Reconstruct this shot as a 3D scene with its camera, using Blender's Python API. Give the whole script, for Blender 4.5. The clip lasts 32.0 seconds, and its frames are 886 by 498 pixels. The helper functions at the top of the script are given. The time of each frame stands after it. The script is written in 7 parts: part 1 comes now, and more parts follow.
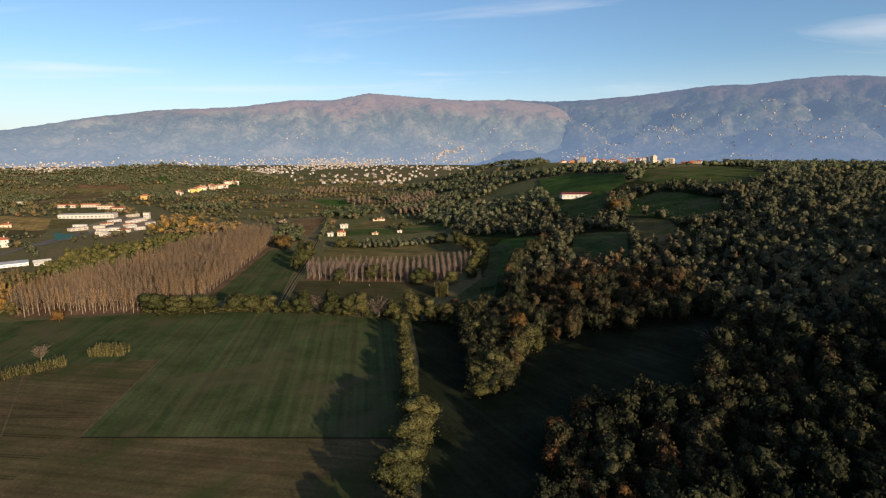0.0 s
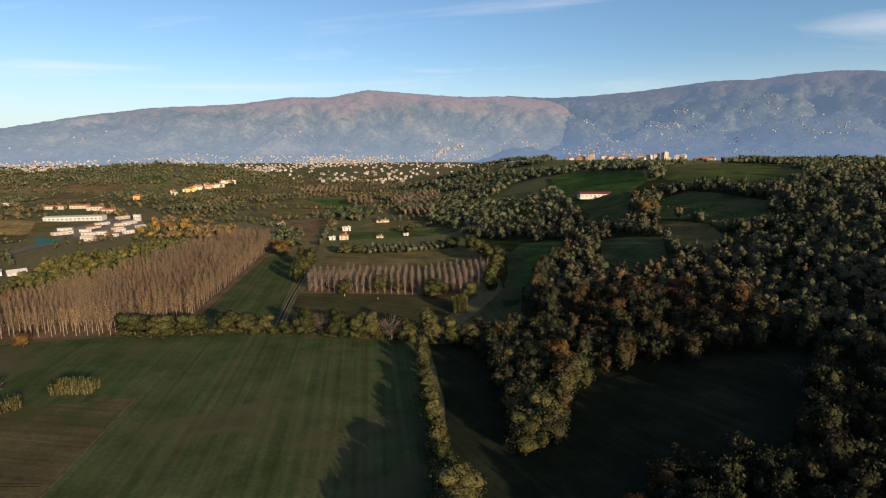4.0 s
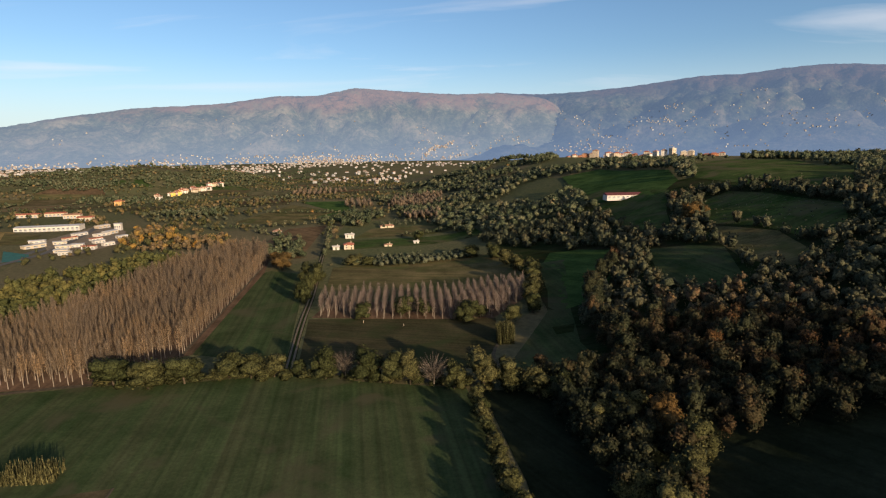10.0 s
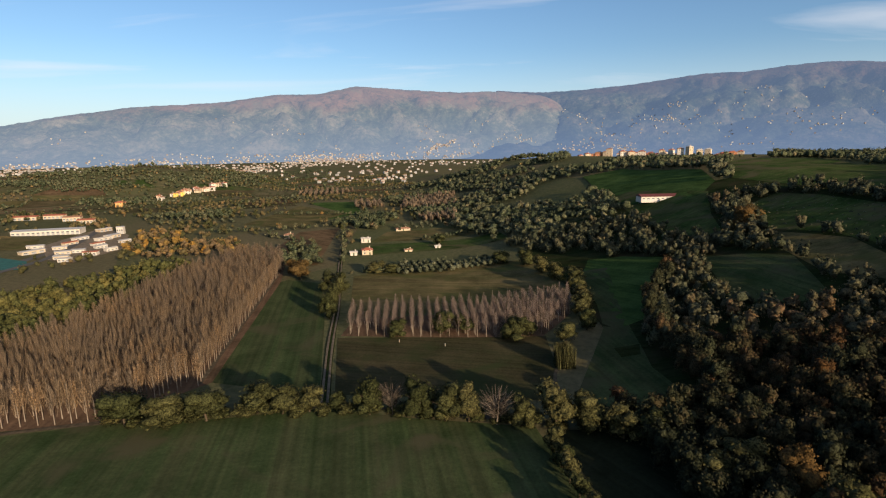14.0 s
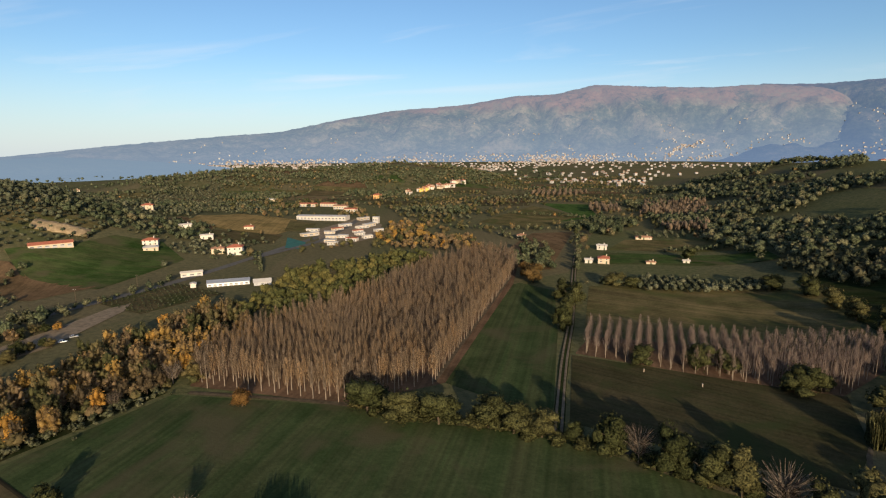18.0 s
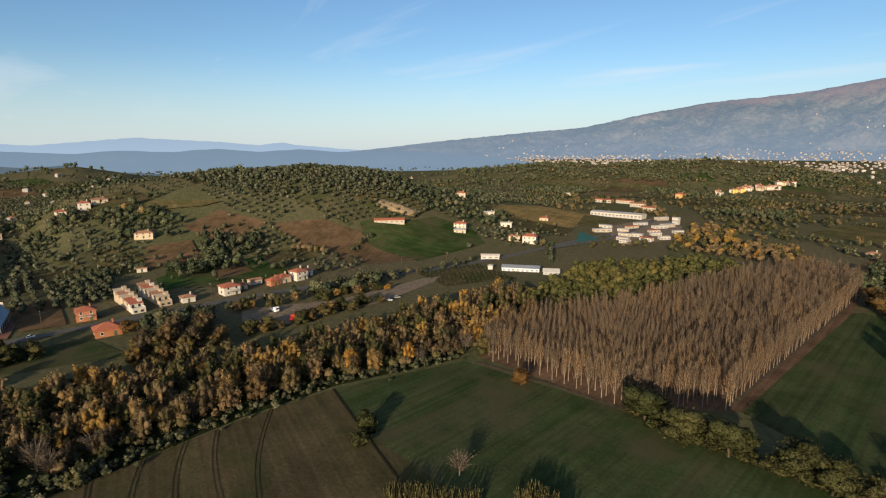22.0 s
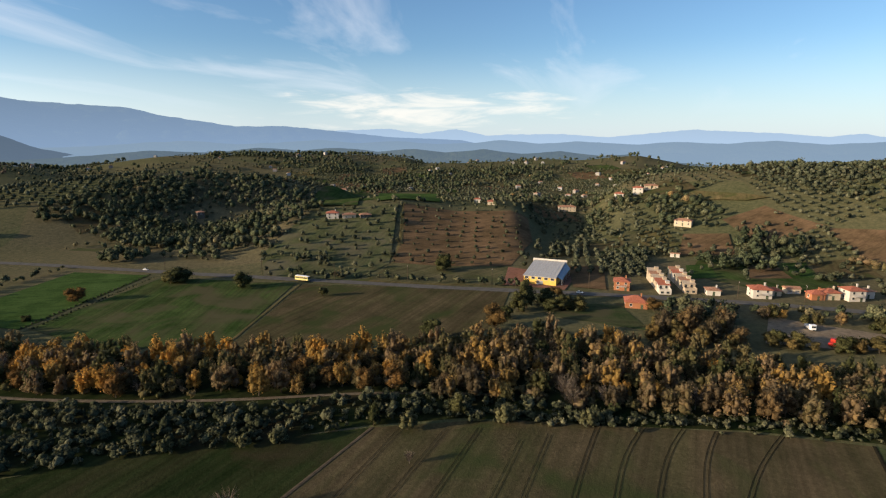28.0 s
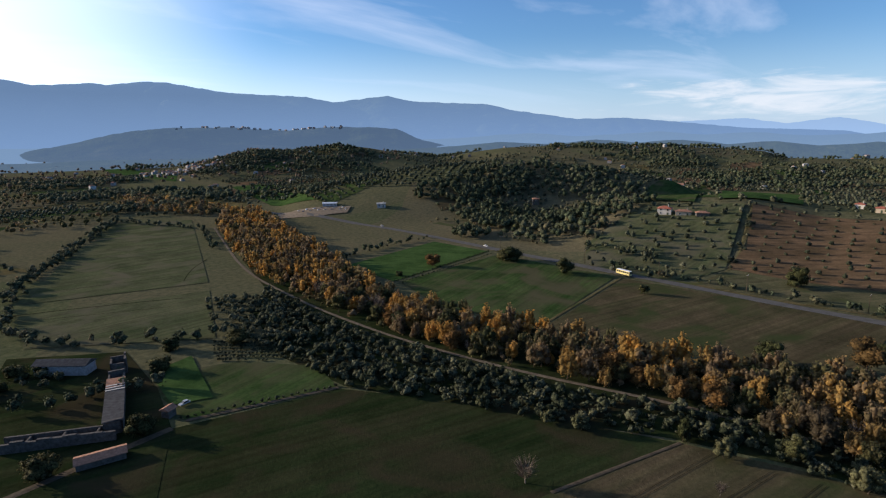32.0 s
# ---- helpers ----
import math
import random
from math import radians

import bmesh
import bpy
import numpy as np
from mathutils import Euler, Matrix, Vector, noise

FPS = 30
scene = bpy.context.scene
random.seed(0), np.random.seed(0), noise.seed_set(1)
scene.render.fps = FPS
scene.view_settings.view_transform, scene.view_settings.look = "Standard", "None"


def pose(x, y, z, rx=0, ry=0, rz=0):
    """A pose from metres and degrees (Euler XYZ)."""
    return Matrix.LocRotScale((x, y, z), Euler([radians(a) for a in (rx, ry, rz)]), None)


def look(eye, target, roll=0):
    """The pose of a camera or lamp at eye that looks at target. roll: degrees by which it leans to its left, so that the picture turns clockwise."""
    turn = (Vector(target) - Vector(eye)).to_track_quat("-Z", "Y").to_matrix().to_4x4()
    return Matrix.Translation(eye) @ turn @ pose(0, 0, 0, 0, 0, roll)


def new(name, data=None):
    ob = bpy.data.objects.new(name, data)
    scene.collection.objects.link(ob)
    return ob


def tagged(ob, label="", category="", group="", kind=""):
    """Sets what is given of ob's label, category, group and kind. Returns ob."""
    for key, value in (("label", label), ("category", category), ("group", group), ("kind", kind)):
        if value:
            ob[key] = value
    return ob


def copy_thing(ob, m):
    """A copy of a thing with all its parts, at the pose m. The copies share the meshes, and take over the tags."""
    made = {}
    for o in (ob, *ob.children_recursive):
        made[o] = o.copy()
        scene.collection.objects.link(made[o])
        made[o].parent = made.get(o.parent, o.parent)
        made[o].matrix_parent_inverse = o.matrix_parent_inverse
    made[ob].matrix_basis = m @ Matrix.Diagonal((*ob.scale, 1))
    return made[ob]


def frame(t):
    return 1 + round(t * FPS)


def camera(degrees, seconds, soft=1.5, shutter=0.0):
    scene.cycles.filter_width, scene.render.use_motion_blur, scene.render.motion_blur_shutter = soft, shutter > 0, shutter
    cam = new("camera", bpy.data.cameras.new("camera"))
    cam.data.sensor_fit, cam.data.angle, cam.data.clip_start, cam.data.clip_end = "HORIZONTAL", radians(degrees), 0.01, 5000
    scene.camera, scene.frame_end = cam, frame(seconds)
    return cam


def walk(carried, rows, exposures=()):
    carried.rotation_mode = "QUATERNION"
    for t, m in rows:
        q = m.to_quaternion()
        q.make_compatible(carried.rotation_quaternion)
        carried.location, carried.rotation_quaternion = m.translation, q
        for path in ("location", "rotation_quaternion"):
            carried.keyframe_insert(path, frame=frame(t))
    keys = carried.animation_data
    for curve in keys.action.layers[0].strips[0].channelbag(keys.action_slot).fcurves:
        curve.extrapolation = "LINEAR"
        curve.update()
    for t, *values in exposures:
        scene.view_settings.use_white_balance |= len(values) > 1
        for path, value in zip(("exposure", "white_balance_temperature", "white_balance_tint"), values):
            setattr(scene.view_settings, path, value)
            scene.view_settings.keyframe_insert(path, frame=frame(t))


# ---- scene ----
cam = camera(79.3, 32.0, 1.2)
PATH = [
    (0, (0.0, 0.001, 79.205), (0.0, 1.969, 78.847), 0.1),
    (0.5, (-1.075, 4.404, 79.177), (-1.075, 6.372, 78.819), 0.0),
    (1, (-2.16, 8.794, 79.152), (-2.159, 10.761, 78.793), 0.1),
    (1.5, (-3.279, 13.158, 79.138), (-3.277, 15.126, 78.778), 0.1),
    (2, (-4.434, 17.475, 79.141), (-4.431, 19.442, 78.781), -0.0),
    (2.5, (-5.608, 21.737, 79.165), (-5.606, 23.704, 78.803), -0.0),
    (3, (-6.859, 25.924, 79.207), (-6.857, 27.891, 78.844), -0.0),
    (3.5, (-8.238, 30.024, 79.266), (-8.235, 31.991, 78.9), -0.1),
    (5.5, (-14.28, 45.937, 79.552), (-14.274, 47.903, 79.181), -0.1),
    (6, (-15.935, 49.781, 79.648), (-15.93, 51.746, 79.276), -0.2),
    (6.5, (-17.682, 53.516, 79.766), (-17.672, 55.481, 79.392), -0.3),
    (7, (-19.484, 57.177, 79.9), (-19.466, 59.141, 79.526), -0.3),
    (7.5, (-21.367, 60.744, 80.033), (-21.34, 62.709, 79.658), -0.5),
    (8, (-23.267, 64.239, 80.138), (-23.232, 66.203, 79.763), -0.5),
    (8.5, (-25.211, 67.65, 80.204), (-25.17, 69.614, 79.828), -0.6),
    (9, (-27.184, 71.008, 80.229), (-27.139, 72.972, 79.853), -0.7),
    (9.5, (-29.207, 74.349, 80.231), (-29.16, 76.313, 79.854), -0.7),
    (10, (-31.313, 77.724, 80.224), (-31.265, 79.688, 79.848), -0.8),
    (10.5, (-33.519, 81.147, 80.215), (-33.47, 83.111, 79.839), -0.8),
    (11, (-35.79, 84.583, 80.22), (-35.741, 86.546, 79.844), -0.7),
    (11.5, (-38.067, 87.953, 80.229), (-38.016, 89.916, 79.852), -0.8),
    (12, (-40.345, 91.262, 80.249), (-40.293, 93.225, 79.872), -0.7),
    (12.5, (-42.64, 94.493, 80.289), (-42.587, 96.456, 79.911), -0.8),
    (13, (-44.992, 97.746, 80.364), (-44.94, 99.709, 79.985), -0.8),
    (13.5, (-47.363, 101.022, 80.492), (-47.311, 102.985, 80.111), -0.7),
    (14, (-49.667, 104.241, 80.695), (-49.616, 106.204, 80.314), -0.9),
    (14.5, (-51.684, 107.183, 80.917), (-51.635, 109.146, 80.536), -0.9),
    (16.5, (-57.941, 116.607, 81.545), (-57.854, 118.57, 81.17), -1.0),
    (17, (-59.115, 118.207, 81.489), (-59.136, 120.171, 81.115), -0.9),
    (17.5, (-59.872, 119.204, 81.246), (-60.138, 121.152, 80.876), -0.7),
    (18, (-60.155, 119.844, 80.899), (-60.908, 121.66, 80.528), -0.5),
    (18.5, (-60.07, 120.23, 80.561), (-60.981, 121.971, 80.189), -0.3),
    (19, (-59.9, 120.427, 80.333), (-60.862, 122.14, 79.96), -0.4),
    (19.5, (-59.783, 120.488, 80.202), (-60.771, 122.187, 79.828), -0.5),
    (20, (-59.787, 120.475, 80.143), (-60.856, 122.123, 79.769), -0.4),
    (20.5, (-59.916, 120.434, 80.121), (-61.099, 122.002, 79.746), -0.5),
    (21, (-60.146, 120.354, 80.094), (-61.474, 121.803, 79.719), -0.4),
    (21.5, (-60.407, 120.211, 80.046), (-61.859, 121.533, 79.669), -0.3),
    (22, (-60.675, 120.057, 79.986), (-62.252, 121.228, 79.607), -0.3),
    (22.5, (-60.881, 119.946, 79.933), (-62.561, 120.962, 79.553), -0.2),
    (23, (-60.983, 119.875, 79.882), (-62.761, 120.707, 79.501), -0.2),
    (23.5, (-61.048, 119.861, 79.827), (-62.892, 120.533, 79.443), -0.1),
    (24, (-61.11, 119.874, 79.766), (-62.999, 120.407, 79.381), -0.0),
    (24.5, (-61.234, 119.908, 79.707), (-63.152, 120.321, 79.32), 0.0),
    (26.5, (-61.917, 120.034, 79.368), (-63.874, 119.921, 78.975), -0.0),
    (27, (-62.072, 120.004, 79.305), (-64.013, 119.732, 78.909), -0.1),
    (27.5, (-62.141, 119.934, 79.249), (-64.056, 119.513, 78.852), -0.1),
    (28, (-62.121, 119.825, 79.196), (-63.992, 119.242, 78.795), -0.1),
    (28.5, (-62.037, 119.695, 79.141), (-63.849, 118.951, 78.737), -0.0),
    (29, (-61.915, 119.551, 79.078), (-63.637, 118.618, 78.671), -0.0),
    (29.5, (-61.834, 119.444, 79.014), (-63.438, 118.321, 78.603), -0.1),
    (30, (-61.87, 119.437, 78.945), (-63.305, 118.106, 78.531), -0.3),
    (30.5, (-62.052, 119.553, 78.873), (-63.389, 118.125, 78.457), -0.2),
    (31, (-62.225, 119.659, 78.801), (-63.508, 118.183, 78.383), -0.3),
    (31.5, (-62.369, 119.758, 78.724), (-63.613, 118.25, 78.304), -0.4),
    (32, (-62.502, 119.853, 78.646), (-63.711, 118.317, 78.223), -0.5),
]
walk(cam, [(t, look(eye, target, roll)) for t, eye, target, roll in PATH], exposures=[(0.0, 0.82, 6650, 12), (5.0, 0.76, 6620, 12), (12.0, 0.71, 6600, 12), (17.0, 0.71, 6500, 11), (18.0, 0.67, 6500, 10), (20.0, 0.60, 6420, 9), (24.0, 0.62, 6420, 9), (27.0, 0.78, 6420, 10), (29.0, 0.90, 6220, 10), (30.0, 0.87, 6120, 12), (31.0, 0.73, 5720, 12), (32.0, 0.66, 5480, 13)])

# ---- sky and sun ----
SUN_AZ = -145.0  # degrees to the left of +y
SUN_EL = 13.0
world = bpy.data.worlds.new("evening_sky")
scene.world = world
world.use_nodes = True
wt = world.node_tree
wt.nodes.clear()


def wnode(kind, **kw):
    n = wt.nodes.new(kind)
    for k, v in kw.items():
        n.inputs[k].default_value = v
    return n


sky = wt.nodes.new("ShaderNodeTexSky")
sky.sky_type = "NISHITA"
sky.sun_disc = False
sky.sun_elevation = radians(SUN_EL)
sky.sun_rotation = radians(-SUN_AZ)
sky.altitude = 200
sky.air_density, sky.dust_density, sky.ozone_density = 1.0, 0.25, 3.6
coord = wt.nodes.new("ShaderNodeTexCoord")
sep = wt.nodes.new("ShaderNodeSeparateXYZ")
wt.links.new(coord.outputs["Generated"], sep.inputs[0])
# cirrus: the view direction laid on a high flat layer
up = wt.nodes.new("ShaderNodeMath")
up.operation = "ADD"
up.inputs[1].default_value = 0.09
wt.links.new(sep.outputs["Z"], up.inputs[0])
flat = wt.nodes.new("ShaderNodeVectorMath")
flat.operation = "DIVIDE"
comb = wt.nodes.new("ShaderNodeCombineXYZ")
for k in range(3):
    wt.links.new(up.outputs[0], comb.inputs[k])
wt.links.new(coord.outputs["Generated"], flat.inputs[0])
wt.links.new(comb.outputs[0], flat.inputs[1])
mp = wt.nodes.new("ShaderNodeMapping")
mp.inputs["Rotation"].default_value = (0, 0, radians(28))
mp.inputs["Scale"].default_value = (0.32, 0.9, 0.0)
mp.inputs["Location"].default_value = (1.7, 0.35, 0)
wt.links.new(flat.outputs[0], mp.inputs[0])
cn = wnode("ShaderNodeTexNoise", Scale=1.0, Detail=7.0, Roughness=0.55, Distortion=0.7)
wt.links.new(mp.outputs[0], cn.inputs["Vector"])
cr = wt.nodes.new("ShaderNodeValToRGB")
cr.color_ramp.elements[0].position, cr.color_ramp.elements[1].position = 0.54, 0.86
west = wt.nodes.new("ShaderNodeVectorMath")
west.operation = "DOT_PRODUCT"
west.inputs[1].default_value = (-math.sin(radians(112)) * 0.995, math.cos(radians(112)) * 0.995, 0.1)
wt.links.new(coord.outputs["Generated"], west.inputs[0])
more = wt.nodes.new("ShaderNodeMapRange")
more.inputs["From Min"].default_value, more.inputs["From Max"].default_value = 0.90, 1.0
more.inputs["To Min"].default_value, more.inputs["To Max"].default_value = 0.0, 0.05
wt.links.new(west.outputs["Value"], more.inputs[0])
plus = wt.nodes.new("ShaderNodeMath")
plus.operation = "ADD"
wt.links.new(cn.outputs["Fac"], plus.inputs[0])
wt.links.new(more.outputs[0], plus.inputs[1])
wt.links.new(plus.outputs[0], cr.inputs[0])
low = wt.nodes.new("ShaderNodeMapRange")
low.inputs["From Min"].default_value, low.inputs["From Max"].default_value = 0.02, 0.12
low.inputs["To Min"].default_value, low.inputs["To Max"].default_value = 0.0, 0.75
wt.links.new(sep.outputs["Z"], low.inputs[0])
cf = wt.nodes.new("ShaderNodeMath")
cf.operation = "MULTIPLY"
wt.links.new(cr.outputs[0], cf.inputs[0])
clear = wt.nodes.new("ShaderNodeMapRange")
clear.inputs["From Min"].default_value, clear.inputs["From Max"].default_value = 0.34, 0.62
clear.inputs["To Min"].default_value, clear.inputs["To Max"].default_value = 1.0, 0.12
wt.links.new(sep.outputs["Z"], clear.inputs[0])
thin = wt.nodes.new("ShaderNodeMath")
thin.operation = "MULTIPLY"
wt.links.new(low.outputs[0], thin.inputs[0])
wt.links.new(clear.outputs[0], thin.inputs[1])
wt.links.new(thin.outputs[0], cf.inputs[1])
cloud = wt.nodes.new("ShaderNodeMix")
cloud.data_type = "RGBA"
cloud.inputs["B"].default_value = (6.6, 6.5, 6.6, 1)
wt.links.new(cf.outputs[0], cloud.inputs["Factor"])
wt.links.new(sky.outputs[0], cloud.inputs["A"])
bg = wnode("ShaderNodeBackground", Strength=0.090)
# pale haze low over the land, brighter towards the sun
band = wt.nodes.new("ShaderNodeMapRange")
band.interpolation_type = "SMOOTHSTEP"
band.inputs["From Min"].default_value, band.inputs["From Max"].default_value = 0.17, -0.02
band.inputs["To Min"].default_value, band.inputs["To Max"].default_value = 0.0, 0.72
wt.links.new(sep.outputs["Z"], band.inputs[0])
dot = wt.nodes.new("ShaderNodeVectorMath")
dot.operation = "DOT_PRODUCT"
dot.inputs[1].default_value = (-math.sin(radians(SUN_AZ)) * math.cos(radians(SUN_EL)), math.cos(radians(SUN_AZ)) * math.cos(radians(SUN_EL)), math.sin(radians(SUN_EL)))
wt.links.new(coord.outputs["Generated"], dot.inputs[0])
glow = wt.nodes.new("ShaderNodeValToRGB")
glow.color_ramp.elements[0].position, glow.color_ramp.elements[0].color = 0.0, (0.46, 0.53, 0.59, 1)
glow.color_ramp.elements[1].position, glow.color_ramp.elements[1].color = 1.0, (1.0, 1.0, 1.0, 1)
wt.links.new(dot.outputs["Value"], glow.inputs[0])
gain = wt.nodes.new("ShaderNodeVectorMath")
gain.operation = "SCALE"
gain.inputs["Scale"].default_value = 10.0
wt.links.new(glow.outputs[0], gain.inputs[0])
hazy = wt.nodes.new("ShaderNodeMix")
hazy.data_type = "RGBA"
wt.links.new(band.outputs[0], hazy.inputs["Factor"])
wt.links.new(cloud.outputs["Result"], hazy.inputs["A"])
wt.links.new(gain.outputs[0], hazy.inputs["B"])
# a low bank of cream cloud in the west
bt = wt.nodes.new("ShaderNodeVectorMath")
bt.operation = "DOT_PRODUCT"
bt.inputs[1].default_value = (math.cos(radians(109)), math.sin(radians(109)), 0)
wt.links.new(coord.outputs["Generated"], bt.inputs[0])


def wmath(op, a, b):
    n = wt.nodes.new("ShaderNodeMath")
    n.operation = op
    for k, v in enumerate((a, b)):
        if isinstance(v, bpy.types.NodeSocket):
            wt.links.new(v, n.inputs[k])
        else:
            n.inputs[k].default_value = v
    return n.outputs[0]


across = wmath("MULTIPLY", bt.outputs["Value"], 1 / 0.30)
lift_ = wmath("MULTIPLY", wmath("SUBTRACT", sep.outputs["Z"], 0.052), 1 / 0.042)
oval = wmath("SUBTRACT", 1.0, wmath("ADD", wmath("MULTIPLY", across, across), wmath("MULTIPLY", lift_, lift_)))
bv = wt.nodes.new("ShaderNodeCombineXYZ")
wt.links.new(wmath("MULTIPLY", bt.outputs["Value"], 7.0), bv.inputs[0])
wt.links.new(wmath("MULTIPLY", sep.outputs["Z"], 42.0), bv.inputs[1])
bn = wnode("ShaderNodeTexNoise", Scale=1.0, Detail=6.0, Roughness=0.6, Distortion=0.5)
wt.links.new(bv.outputs[0], bn.inputs["Vector"])
bank = wt.nodes.new("ShaderNodeMapRange")
bank.interpolation_type = "SMOOTHSTEP"
bank.inputs["From Min"].default_value, bank.inputs["From Max"].default_value = 0.05, 1.1
bank.inputs["To Max"].default_value = 0.62
wt.links.new(wmath("ADD", oval, wmath("MULTIPLY", wmath("SUBTRACT", bn.outputs["Fac"], 0.55), 4.0)), bank.inputs[0])
ahead = wmath("GREATER_THAN", west.outputs["Value"], 0.3)
banked = wt.nodes.new("ShaderNodeMix")
banked.data_type = "RGBA"
banked.inputs["B"].default_value = (7.6, 6.9, 6.0, 1)
wt.links.new(wmath("MULTIPLY", bank.outputs[0], ahead), banked.inputs["Factor"])
wt.links.new(hazy.outputs["Result"], banked.inputs["A"])
# bright veil round the sun
aura = wt.nodes.new("ShaderNodeMapRange")
aura.interpolation_type = "SMOOTHSTEP"
aura.inputs["From Min"].default_value, aura.inputs["From Max"].default_value = 0.55, 0.98
aura.inputs["To Max"].default_value = 0.95
wt.links.new(dot.outputs["Value"], aura.inputs[0])
veil = wt.nodes.new("ShaderNodeMix")
veil.data_type = "RGBA"
veil.inputs["B"].default_value = (10.5, 10.3, 9.8, 1)
wt.links.new(aura.outputs[0], veil.inputs["Factor"])
wt.links.new(banked.outputs["Result"], veil.inputs["A"])
wt.links.new(veil.outputs["Result"], bg.inputs["Color"])
wo = wt.nodes.new("ShaderNodeOutputWorld")
wt.links.new(bg.outputs[0], wo.inputs[0])

sun_dir = Vector((-math.sin(radians(SUN_AZ)) * math.cos(radians(SUN_EL)), math.cos(radians(SUN_AZ)) * math.cos(radians(SUN_EL)), math.sin(radians(SUN_EL))))
sun = new("sun", bpy.data.lights.new("sun", "SUN"))
sun.data.energy, sun.data.angle, sun.data.color = 5.0, radians(0.6), (1.0, 0.77, 0.50)
sun.matrix_world = look(tuple(sun_dir * 900), (0, 0, 0))


# ---- materials ----
def mat(name):
    m = bpy.data.materials.new(name)
    m.use_nodes = True
    t = m.node_tree
    b = t.nodes["Principled BSDF"]
    b.inputs["Specular IOR Level"].default_value = 0.25
    return m, t, b


def ramp(t, source, stops):
    r = t.nodes.new("ShaderNodeValToRGB")
    e = r.color_ramp.elements
    while len(e) < len(stops):
        e.new(0.5)
    for k, (p, c) in enumerate(stops):
        e[k].position, e[k].color = p, (*c, 1)
    t.links.new(source, r.inputs[0])
    return r.outputs[0]


def noise_fac(t, scale, detail=4.0, rough=0.55, squash=None, turn=0.0, distort=0.0):
    c = t.nodes.new("ShaderNodeNewGeometry")
    src = c.outputs["Position"]
    if squash:
        m = t.nodes.new("ShaderNodeMapping")
        m.vector_type = "TEXTURE"
        m.inputs["Rotation"].default_value = (0, 0, radians(turn))
        m.inputs["Scale"].default_value = squash
        t.links.new(src, m.inputs[0])
        src = m.outputs[0]
    n = t.nodes.new("ShaderNodeTexNoise")
    n.inputs["Scale"].default_value, n.inputs["Detail"].default_value = scale, detail
    n.inputs["Roughness"].default_value, n.inputs["Distortion"].default_value = rough, distort
    t.links.new(src, n.inputs["Vector"])
    return n.outputs["Fac"]


def mix(t, fac, a, b, kind="MIX"):
    m = t.nodes.new("ShaderNodeMix")
    m.data_type, m.blend_type = "RGBA", kind
    for name, v in (("Factor", fac), ("A", a), ("B", b)):
        if isinstance(v, bpy.types.NodeSocket):
            t.links.new(v, m.inputs[name])
        elif name == "Factor":
            m.inputs[name].default_value = v
        else:
            m.inputs[name].default_value = (*v, 1)
    return m.outputs["Result"]


def bumped(t, b, height, strength, distance):
    n = t.nodes.new("ShaderNodeBump")
    n.inputs["Strength"].default_value, n.inputs["Distance"].default_value = strength, distance
    t.links.new(height, n.inputs["Height"])
    t.links.new(n.outputs[0], b.inputs["Normal"])


def toned(c, k=1.0):
    return (c[0] * 1.13 * k, c[1] * 1.12 * k, c[2] * 1.08 * k)


def field_mat(name, dark, light, turn=0.0, furrow=3.0, patch=0.02, extra=None):
    """Soil or crop: broad patches, drilled rows along one bearing, clods."""
    m, t, b = mat(name)
    dark, light, extra = toned(dark), toned(light), (toned(extra) if extra else None)
    broad = ramp(t, noise_fac(t, patch, 5.0, 0.6), [(0.33, dark), (0.68, light)])
    rows = noise_fac(t, 1.0 / furrow, 3.0, 0.6, (1, 40, 1), turn)
    col = mix(t, ramp(t, rows, [(0.35, (0.0, 0.0, 0.0)), (0.7, (0.5, 0.5, 0.5))]), broad, tuple(0.62 * v for v in dark))
    bands = noise_fac(t, 0.11, 4.0, 0.65, (1, 45, 1), turn)
    col = mix(t, ramp(t, bands, [(0.42, (0.0, 0.0, 0.0)), (0.64, (0.6, 0.6, 0.6))]), col, extra or light)
    fine = noise_fac(t, 0.9, 6.0, 0.75)
    col = mix(t, 0.32, col, ramp(t, fine, [(0.3, tuple(0.45 * v for v in dark)), (0.7, tuple(1.5 * v for v in light))]))
    lines = noise_fac(t, 0.55, 2.0, 0.5, (1, 70, 1), turn)
    col = mix(t, 1.0, col, ramp(t, lines, [(0.34, (0.82, 0.82, 0.82)), (0.5, (1.0, 1.0, 1.0)), (0.66, (1.14, 1.13, 1.1))]), "MULTIPLY")
    wide = noise_fac(t, 0.06, 5.0, 0.65)
    col = mix(t, 1.0, col, ramp(t, wide, [(0.32, (0.7, 0.74, 0.7)), (0.68, (1.28, 1.22, 1.2))]), "MULTIPLY")
    if extra:
        col = mix(t, ramp(t, noise_fac(t, 0.035, 3.0, 0.5, distort=1.0), [(0.52, (0, 0, 0)), (0.66, (0.8, 0.8, 0.8))]), col, extra)
    t.links.new(col, b.inputs["Base Color"])
    b.inputs["Roughness"].default_value = 1.0
    b.inputs["Specular IOR Level"].default_value = 0.0
    bumped(t, b, fine, 0.8, 0.2)
    return m


